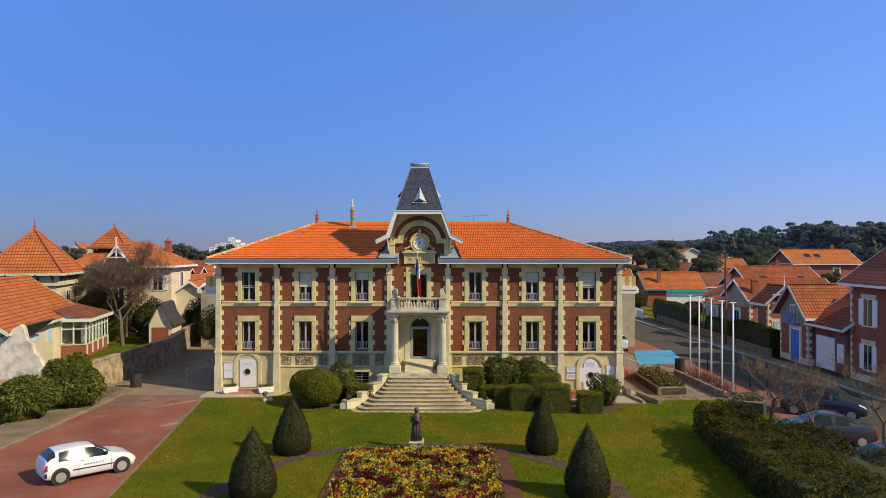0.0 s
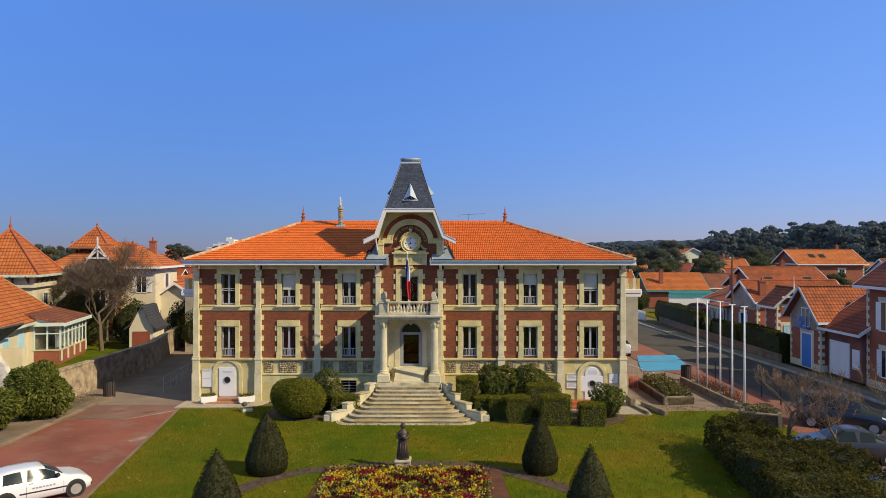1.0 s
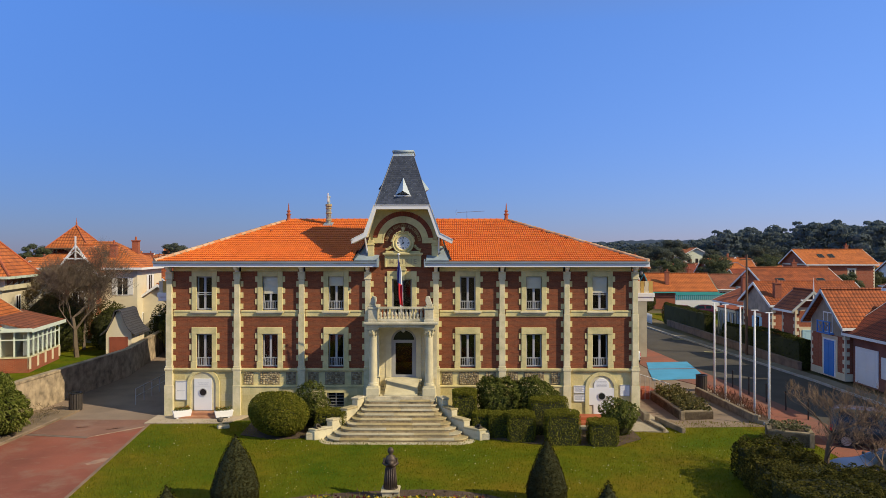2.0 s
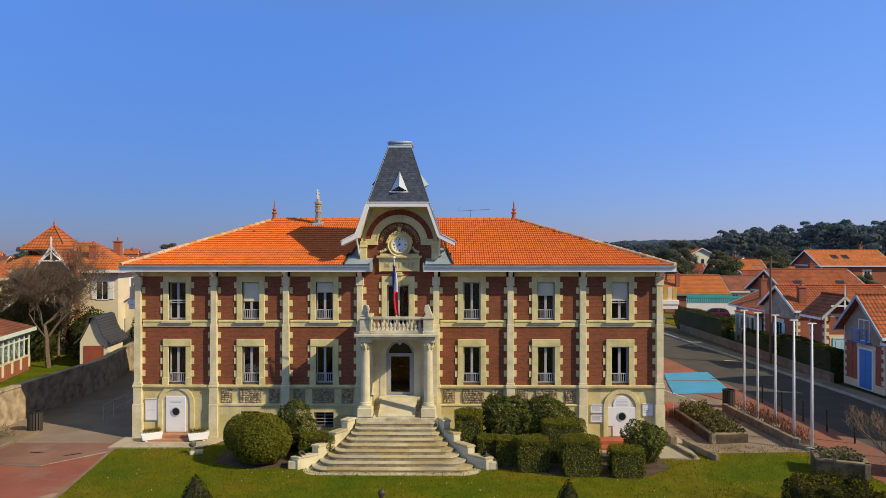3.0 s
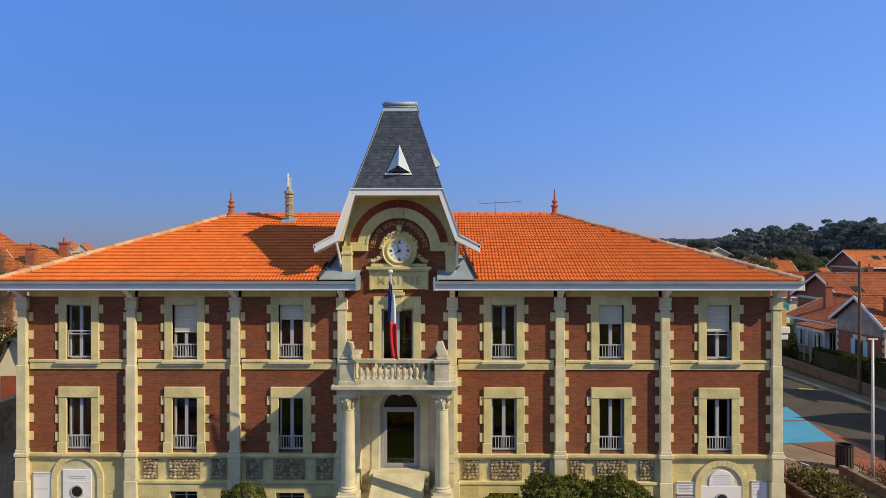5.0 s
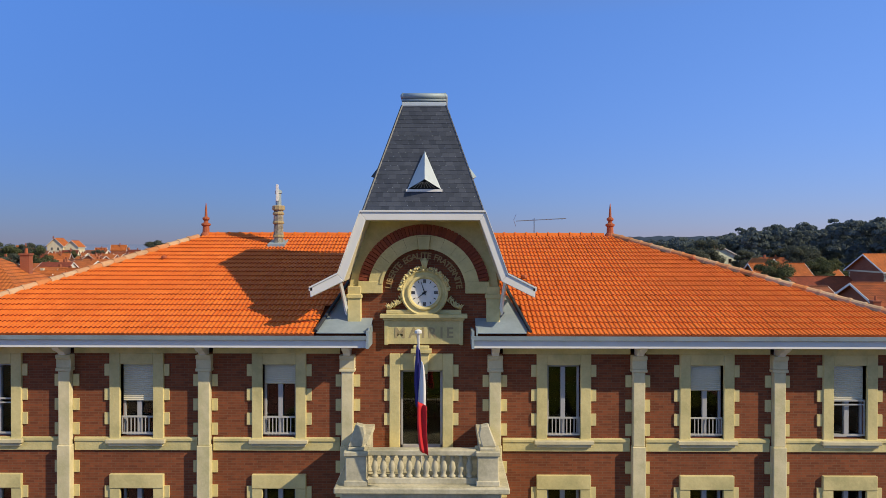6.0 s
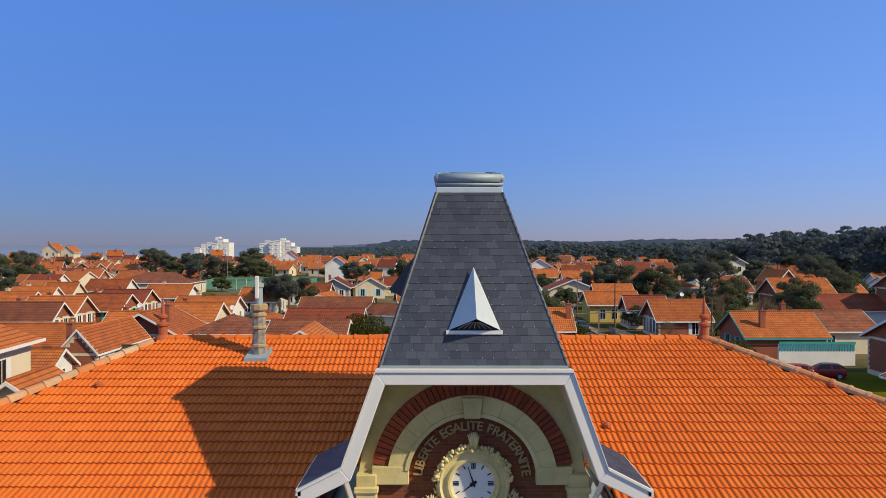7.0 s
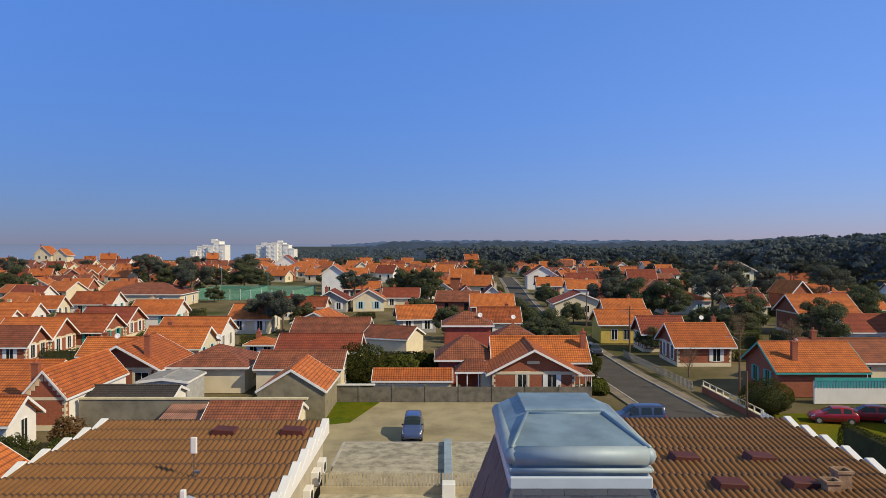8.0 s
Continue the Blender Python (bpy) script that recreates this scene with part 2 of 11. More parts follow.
def m_leaf(name, cols, interp="LINEAR"):
    m, nt, p = nodes_of(name)
    r = nt.nodes.new("ShaderNodeNewGeometry").outputs["Random Per Island"]
    nt.links.new(ramp(nt, r, [(k / max(1, len(cols) - 1) if interp == "LINEAR" else k / len(cols), q) for k, q in enumerate(cols)], interp), p.inputs["Base Color"])
    p.inputs["Roughness"].default_value = 0.75
    p.inputs["Specular IOR Level"].default_value = 0.12
    thin = nt.nodes.new("ShaderNodeBsdfTranslucent")
    nt.links.new(p.inputs["Base Color"].links[0].from_socket, thin.inputs["Color"])
    both = nt.nodes.new("ShaderNodeMixShader")
    both.inputs[0].default_value = 0.42
    nt.links.new(p.outputs[0], both.inputs[1])
    nt.links.new(thin.outputs[0], both.inputs[2])
    nt.links.new(both.outputs[0], nt.nodes["Material Output"].inputs["Surface"])
    return m


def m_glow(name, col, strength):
    """Hazy distance: a far backdrop whose lit air is put into its emission colour."""
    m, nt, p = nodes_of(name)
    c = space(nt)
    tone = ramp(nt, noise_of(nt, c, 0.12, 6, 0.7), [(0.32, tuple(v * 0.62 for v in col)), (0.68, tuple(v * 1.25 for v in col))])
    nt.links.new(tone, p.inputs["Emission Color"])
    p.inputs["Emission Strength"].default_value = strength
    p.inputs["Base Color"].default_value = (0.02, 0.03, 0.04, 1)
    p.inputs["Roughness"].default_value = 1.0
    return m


def m_netting(name, col):
    """Open mesh screen: more holes than thread."""
    m, nt, p = nodes_of(name)
    p.inputs["Base Color"].default_value = (*col, 1)
    p.inputs["Roughness"].default_value = 0.9
    hole = nt.nodes.new("ShaderNodeBsdfTransparent")
    both = nt.nodes.new("ShaderNodeMixShader")
    both.inputs[0].default_value = 0.62
    nt.links.new(p.outputs[0], both.inputs[1])
    nt.links.new(hole.outputs[0], both.inputs[2])
    nt.links.new(both.outputs[0], nt.nodes["Material Output"].inputs["Surface"])
    return m


def m_glass(name, col=(0.9, 0.93, 0.95)):
    m, nt, p = nodes_of(name)
    p.inputs["Base Color"].default_value = (*col, 1)
    p.inputs["Transmission Weight"].default_value, p.inputs["Roughness"].default_value, p.inputs["IOR"].default_value = 1.0, 0.02, 1.45
    return m


def m_darkglass(name, col=(0.015, 0.018, 0.022)):
    m, nt, p = nodes_of(name)
    p.inputs["Base Color"].default_value, p.inputs["Roughness"].default_value = (*col, 1), 0.06
    return m


def m_paint(name, col, rough=0.3):
    m, nt, p = nodes_of(name)
    p.inputs["Base Color"].default_value, p.inputs["Roughness"].default_value = (*col, 1), rough
    p.inputs["Coat Weight"].default_value = 0.6
    return m


def m_slate(name, w=0.0, island=True):
    return m_pieces(name, [(0.032, 0.041, 0.066), (0.046, 0.056, 0.087), (0.051, 0.062, 0.094), (0.068, 0.080, 0.115)], 0.5, island, 30, 0.15, 0.2)


STONE = m_plain("limestone", (0.67, 0.575, 0.28), 0.85, 0.3, 1.6, 14, 0.3, dark=(0.49, 0.44, 0.21))
STONE_PALE = m_plain("pale_limestone", (0.64, 0.575, 0.38), 0.8, 0.25, 1.4, 20, 0.2)
STONE_PIL = m_plain("bleached_limestone", (0.70, 0.62, 0.40), 0.85, 0.3, 1.8, 14, 0.3, dark=(0.54, 0.50, 0.28))
STONE_BALCONY = m_plain("weathered_balcony_stone", (0.55, 0.51, 0.38), 0.9, 0.4, 1.5, 12, 0.3, dark=(0.34, 0.32, 0.22))
STONE_GREY = m_plain("weathered_step_stone", (0.60, 0.53, 0.36), 0.85, 0.45, 1.8, 14, 0.3)
STEP_BLOCK = m_pieces("weathered_step_block", [(0.46, 0.36, 0.17), (0.60, 0.51, 0.30), (0.52, 0.48, 0.36), (0.64, 0.55, 0.36)], 0.9, False, 9, 0.4, 0.45)
# risers are browner and darker than the step blocks
STEP_RISER = m_plain("tan_brown_riser", (0.33, 0.26, 0.15), 0.95, 0.5, 2.5, 14, 0.3)
BRICK = m_brick("red_brick", (0.335, 0.090, 0.032), (0.215, 0.055, 0.021), (0.25, 0.12, 0.065))
BRICK_PIECE = m_pieces("single_arch_brick", [(0.24, 0.05, 0.025), (0.36, 0.085, 0.035)], 0.85, False)
WHITE = m_plain("white_paint", (0.80, 0.80, 0.80), 0.5, 0.06, 0.8, 12, 0.05)
ZINC_PALE = m_plain("pale_zinc", (0.52, 0.60, 0.68), 0.55, 0.15, 1.5, 10, 0.06, 0.1)
ZINC = m_plain("zinc", (0.33, 0.41, 0.47), 0.6, 0.2, 1.5, 10, 0.08, 0.2)
LEAD = m_plain("blue_grey_zinc", (0.21, 0.30, 0.38), 0.45, 0.35, 2.0, 9, 0.08, 0.1)
SLATE = m_slate("slate", island=False)
SLATE_ALL = m_slate("slate_joined")
SLATE_BED = m_plain("slate_underlay", (0.030, 0.036, 0.050), 0.8, 0.2)
TILE = m_pieces("orange_tile_single", [(0.72, 0.150, 0.013), (0.755, 0.168, 0.016), (0.80, 0.188, 0.020)], 0.6, False, stain=0.12)
TILE_ALL = m_pieces("orange_tile_joined", [(0.72, 0.150, 0.013), (0.755, 0.168, 0.016), (0.80, 0.188, 0.020)], 0.6, stain=0.12)
HIP_TILE = m_pieces("mortared_hip_tile", [(0.66, 0.22, 0.06), (0.66, 0.40, 0.24), (0.70, 0.52, 0.36)], 0.8)
# darker lip faces carry the shade of the gap between tile courses
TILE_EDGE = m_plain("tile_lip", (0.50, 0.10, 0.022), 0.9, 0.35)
TILE_BED = m_plain("tile_underlay", (0.25, 0.06, 0.02), 0.9, 0.2)
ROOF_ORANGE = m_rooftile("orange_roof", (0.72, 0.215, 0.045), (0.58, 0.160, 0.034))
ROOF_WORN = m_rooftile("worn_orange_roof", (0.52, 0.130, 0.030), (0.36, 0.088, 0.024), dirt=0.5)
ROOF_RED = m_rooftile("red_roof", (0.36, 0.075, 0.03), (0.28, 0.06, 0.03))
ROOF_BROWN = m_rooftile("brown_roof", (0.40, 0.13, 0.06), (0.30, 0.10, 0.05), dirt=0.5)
GLASS = m_glass("window_glass")
PANE = m_darkglass("dark_pane")
FRAME_GREY = m_plain("grey_window_paint", (0.43, 0.43, 0.45), 0.5, 0.1)
SHUTTER = m_plain("roller_blind", (0.68, 0.64, 0.50), 0.6, 0.08)
IRON = m_plain("pale_iron_rail", (0.47, 0.47, 0.47), 0.45, 0.1)
# for spaces behind openings: indoor shade put into a near-black colour
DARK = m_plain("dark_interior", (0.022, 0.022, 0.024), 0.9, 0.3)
BLACK = m_plain("black_paint", (0.012, 0.012, 0.013), 0.5, 0.1)
RUBBLE = m_pieces("rubble_stone", [(0.22, 0.16, 0.08), (0.42, 0.33, 0.18), (0.55, 0.46, 0.28)], 0.95, True, 12, 0.5)
MORTAR = m_plain("mortar", (0.30, 0.24, 0.15), 0.95, 0.3)

CREAM = m_plain("cream_render", (0.70, 0.62, 0.45), 0.9, 0.12, 0.7, 15)
WHITEWALL = m_plain("white_render", (0.78, 0.77, 0.74), 0.9, 0.1, 0.6, 15)
GREYWALL = m_plain("grey_render", (0.36, 0.35, 0.33), 0.9, 0.25, 0.6, 15)
REDWALL = m_brick("house_brick", (0.42, 0.105, 0.045), (0.34, 0.080, 0.038), (0.38, 0.20, 0.13))
PINKWALL = m_plain("red_painted_wall", (0.33, 0.075, 0.05), 0.85, 0.25)
CONCRETE = m_plain("concrete", (0.42, 0.40, 0.37), 0.9, 0.3, 0.9, 14, 0.3)
ASPHALT = m_plain("asphalt", (0.070, 0.062, 0.052), 0.9, 0.3, 0.5, 30, 0.3)
REDPAVE = m_plain("red_paving", (0.29, 0.100, 0.062), 0.9, 0.5, 0.35, 9, 0.4, dark=(0.17, 0.092, 0.068))
SOIL = m_plain("bare_soil", (0.10, 0.065, 0.045), 0.95, 0.4, 2.0, 18, 0.6)
BLUEPAINT = m_plain("blue_road_paint", (0.08, 0.36, 0.62), 0.7, 0.15, 0.8, 14)
TEAL = m_plain("teal_paint", (0.05, 0.36, 0.34), 0.5, 0.12)
BLUEDOOR = m_plain("blue_door_paint", (0.03, 0.21, 0.62), 0.45, 0.12)
PALEBLUE = m_plain("pale_blue_shutter", (0.42, 0.66, 0.80), 0.55, 0.1)
WOOD = m_plain("brown_wood", (0.16, 0.09, 0.05), 0.8, 0.3)
BARK = m_plain("bark", (0.17, 0.13, 0.10), 0.95, 0.35, 4, 20, 0.5)
CHROME = m_plain("steel", (0.55, 0.56, 0.58), 0.3, 0.1, metal=0.9, relief=0)
RUBBER = m_plain("rubber", (0.018, 0.018, 0.019), 0.8, 0.1)
TERRACOTTA = m_plain("terracotta", (0.42, 0.11, 0.045), 0.75, 0.2)
LEAF_DARK = m_leaf("dark_leaf", [(0.028, 0.034, 0.008), (0.062, 0.072, 0.016), (0.10, 0.105, 0.026)])
LEAF_HEDGE = m_leaf("hedge_leaf", [(0.078, 0.086, 0.010), (0.165, 0.170, 0.019), (0.27, 0.25, 0.037)])
LEAF_OLIVE = m_leaf("oleander_leaf", [(0.06, 0.078, 0.016), (0.125, 0.145, 0.03), (0.20, 0.21, 0.052)])
LEAF_CONE = m_leaf("yew_leaf", [(0.017, 0.017, 0.005), (0.030, 0.028, 0.007), (0.050, 0.044, 0.011)])
LEAF_LOOSE = m_leaf("loose_hedge_leaf", [(0.034, 0.035, 0.008), (0.082, 0.078, 0.016), (0.155, 0.138, 0.030)])
# forest leaves are paled and blued: distance haze put into their colour
LEAF_FOREST = m_leaf("hazed_forest_needles", [(0.108, 0.140, 0.150), (0.120, 0.152, 0.162), (0.132, 0.164, 0.174)])
LEAF_TOWN = m_leaf("town_tree_leaf", [(0.075, 0.090, 0.046), (0.112, 0.128, 0.068), (0.15, 0.17, 0.094)])
LEAF_PINE = m_leaf("pine_needles", [(0.082, 0.096, 0.078), (0.116, 0.132, 0.106), (0.15, 0.168, 0.132)])
TWIG = m_plain("dry_twig", (0.20, 0.13, 0.08), 0.9, 0.3)
# solid core of shrubs: the shade among their twigs put into its colour
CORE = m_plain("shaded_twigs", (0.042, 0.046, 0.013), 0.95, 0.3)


# ---- the town hall ----
def panel(b, x0, x1, z0, z1, y0, y1, holes):
    """A wall in the x-z plane with rectangular holes (x0, x1, z0, z1)."""
    xs = sorted({x0, x1, *(h[0] for h in holes), *(h[1] for h in holes)})
    for a, c in zip(xs[:-1], xs[1:]):
        cuts = sorted((h[2], h[3]) for h in holes if h[0] <= a + 1e-6 and h[1] >= c - 1e-6)
        z = z0
        for lo, hi in cuts:
            if lo > z:
                b.box(a, c, y0, y1, z, lo)
            z = max(z, hi)
        if z < z1:
            b.box(a, c, y0, y1, z, z1)
    return b


HALL_X = 0.08
hall = thing("town_hall", "red brick town hall with cream stone trim, orange hip roof", "building", (HALL_X, 0, 0))
WX = [-10.875, -7.25, -3.62, 3.62, 7.25, 10.875]
PX = [-12.77, -9.04, -5.5, -1.87, 1.87, 5.5, 9.04, 12.77]
HW, HD = 12.75, 12.8
UP, LOW = (5.80, 7.66), (2.68, 4.50)
OW = 0.42
BASE_WIN = [(-7.72, -6.8, 0.5, 1.32), (-4.12, -3.16, 0.45, 1.28), (3.1, 4.1, 0.45, 1.3), (6.8, 7.7, 0.5, 1.3)]
EAVE_Y, EAVE_Z, EAVE_HALF, RIDGE_Y, RIDGE_Z = -0.75, 8.50, 13.33, 6.4, 11.0
RIDGE_L, RIDGE_R = -7.67, 6.27

holes = [(x - OW, x + OW, *zz) for x in WX for zz in (UP, LOW)] + [(-0.54, 0.54, 5.5, 7.52)]
part("brick_wall", panel(B(), -HW, HW, 2.62, 7.95, 0.0, 0.4, holes + [(-0.62, 0.82, 2.62, 4.75)]), BRICK, hall, "red brick front wall")
for sx in (-1, 1):
    part("side_wall", B().box(sx * HW, sx * (HW - 0.4), 0.4, HD, 0.0, 8.2), BRICK, hall)
part("rear_wall", B().box(-HW + 0.4, HW - 0.4, HD - 0.4, HD, 0.0, 8.2), BRICK, hall)
part("plinth_wall", panel(B(), -HW, HW, 0.0, 2.62, 0.003, 0.4, BASE_WIN + [(-0.62, 0.82, 2.1, 2.62)]), STONE, hall, "pale yellow stone basement wall")
# slabs and inner wall added so that the panes look into darkness
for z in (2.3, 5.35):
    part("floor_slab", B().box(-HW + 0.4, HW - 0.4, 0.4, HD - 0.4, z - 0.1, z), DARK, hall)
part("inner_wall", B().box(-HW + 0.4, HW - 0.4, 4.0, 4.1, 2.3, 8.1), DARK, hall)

# base courses, string course and frieze
for a, c in zip(PX[:-1], PX[1:]):
    mid = abs((a + c) / 2) < 1.0
    x0, x1 = a + 0.2, c - 0.2
    if not mid:
        part("string_course", B().box(x0, x1, -0.05, 0.0, 5.46, 5.80).box(x0, x1, -0.08, -0.05, 5.70, 5.78), STONE, hall, bevel=0.01)
        part("plinth_cap", B().box(x0, x1, -0.16, 0.0, 2.52, 2.62).ext([(-0.16, 2.52), (0, 2.52), (0, 2.42), (-0.08, 2.42)], "x", x0, x1), STONE, hall, bevel=0.01)
        part("frieze", B().box(x0, x1, -0.06, 0.0, 7.94, 8.22), STONE, hall)
    if not mid and abs((a + c) / 2) < 10:
        part("plinth_base", panel(B(), x0 - 0.03, x1 + 0.03, 0.0, 1.60, -0.14, 0.0, [h for h in BASE_WIN if x0 < h[0] < x1]).box(x0 - 0.03, x1 + 0.03, -0.18, 0.0, 1.60, 1.70), STONE, hall, bevel=0.012)
        wx = (a + c) / 2
        for q, (u0, u1) in enumerate(((a + 0.36, wx - 0.92), (wx - 0.52, wx + 0.52), (wx + 0.92, c - 0.36))):
            rnd = random.Random(int(wx * 10) + q)
            bb = B()
            for row in range(6):
                x = u0 + rnd.uniform(0.02, 0.08)
                while x < u1 - 0.03:
                    r0, r1 = rnd.uniform(0.050, 0.095), rnd.uniform(0.042, 0.070)
                    cz, turn_, k = 1.79 + row * 0.112 + rnd.uniform(-0.02, 0.02), rnd.uniform(0, 1), rnd.uniform(0.02, 0.06)
                    rim = [(x + r0 * math.cos(q + turn_) * f, min(2.41, max(1.73, cz + r1 * math.sin(q + turn_) * f))) for q, f in ((t * math.pi / 3.5, rnd.uniform(0.82, 1.15)) for t in range(7))]
                    rim = [(min(u1, max(u0, p)), q) for p, q in rim]
                    bb.add([(p, -0.03, q) for p, q in rim] + [(x + (p - x) * 0.6, -0.03 - k, cz + (q - cz) * 0.6) for p, q in rim],
                           [(t, (t + 1) % 7, 7 + (t + 1) % 7, 7 + t) for t in range(7)] + [tuple(range(7, 14))])
                    x += r0 * 1.85
            panel_ob = part("rubble_panel", B().box(u0 - 0.02, u1 + 0.02, -0.03, 0.0, 1.72, 2.42), MORTAR, hall, "panel of rough brown rubble stone")
            part("rubble_facing", bb, RUBBLE, panel_ob, uv=False)["kind"] = "stuff"

# coursed blocks of the plinth
ASHLAR = m_pieces("plinth_ashlar", [(0.60, 0.50, 0.22), (0.68, 0.58, 0.28), (0.64, 0.55, 0.30)], 0.88, False, 12, 0.3, 0.25)
for a, c in zip(PX[:-1], PX[1:]):
    mx = (a + c) / 2
    if abs(mx) < 1:
        continue
    end = abs(mx) > 10
    face, z_top, step_h = (-0.006, 2.40, 0.40) if end else (-0.145, 1.58, 0.395)
    rb = random.Random(int(mx * 7) + 90)
    for row in range(int(z_top / step_h + 0.01)):
        z0, z1 = row * step_h + 0.006, (row + 1) * step_h - 0.006
        x = a + 0.26 - (rb.uniform(0.1, 0.5) if row % 2 else 0.0)
        while x < c - 0.26:
            x1 = x + rb.uniform(0.62, 1.05)
            u0, u1 = max(x, a + 0.25) + 0.006, min(x1, c - 0.25) - 0.006
            x = x1
            blocked = any(u0 < h[1] + 0.02 and u1 > h[0] - 0.02 and z0 < h[3] + 0.02 and z1 > h[2] - 0.12 for h in BASE_WIN)
            dc = -10.92 if mx < 0 else 10.95
            if end and z0 < 1.7 and u0 < dc + 0.92 and u1 > dc - 0.92:
                for v0, v1 in ((u0, min(u1, dc - 0.92)), (max(u0, dc + 0.92), u1)):
                    if v1 - v0 > 0.06:
                        part("ashlar_block", B().box(v0, v1, face, face + 0.01, z0, z1), ASHLAR, hall)
            elif end and z0 < 2.5 and u0 < dc + 0.75 and u1 > dc - 0.75:
                continue
            elif not blocked and u1 - u0 > 0.06:
                part("ashlar_block", B().box(u0, u1, face, face + 0.01, z0, z1), ASHLAR, hall)

# pilasters with their quoin teeth
def quoin_mesh(w, h):
    return mesh_of("quoin", B().box(-w / 2, w / 2, -0.035, 0.002, -h, 0), STONE)


TOOTH = quoin_mesh(0.15, 0.30)


def pilaster(x, corner):
    k = 0.62
    ob = part("pilaster", B().box(x - 0.17, x + 0.17, -0.34 * k, 0.0, 2.75, 5.62), STONE_PIL, hall, bevel=0.015)
    foot = 0.24 if corner or abs(x) < 2 else 0.22
    part("pilaster_base", B().box(x - foot, x + foot, -0.41 * k, 0.0, 0.0, 1.70), STONE_PIL, ob, bevel=0.015)
    part("lower_block", B().box(x - 0.20, x + 0.20, -0.38 * k, 0.0, 1.70, 2.50), STONE_PIL, ob, bevel=0.015)
    part("base_moulding", B().box(x - 0.24, x + 0.24, -0.42 * k, 0.0, 2.50, 2.64), STONE_PIL, ob, bevel=0.02)
    part("upper_block", B().box(x - 0.20, x + 0.20, -0.38 * k, 0.0, 2.64, 2.75), STONE_PIL, ob, bevel=0.015)
    part("upper_shaft", B().box(x - 0.15, x + 0.15, -0.28 * k, 0.0, 5.62, 7.50), STONE_PIL, ob, bevel=0.015)
    part("necking", B().box(x - 0.20, x + 0.20, -0.34 * k, 0.0, 7.50, 7.58), STONE_PIL, ob, bevel=0.012)
    part("capital", B().ext([(0, 7.58), (-0.30 * k, 7.58), (-0.30 * k, 7.80), (-0.36 * k, 7.82), (-0.40 * k, 7.92), (0, 7.92)], "x", x - 0.19, x + 0.19), STONE_PIL, ob, bevel=0.012)
    part("eave_bracket", B().ext([(0, 7.92), (-0.26, 7.92), (-0.34, 8.0), (-0.52, 8.08), (-0.66, 8.2), (0, 8.2)], "x", x - 0.09, x + 0.09), WHITE, ob, "curved cream eaves bracket", bevel=0.01)
    for zt in (7.40, 6.78, 6.16, 5.20, 4.58, 3.95, 3.33):
        for s in (-1, 1):
            if corner and s * x > 0:
                continue
            part("quoin", TOOTH, None, ob, at=(x + s * 0.235, 0, zt))


for x in PX:
    pilaster(x, abs(x) > 12)


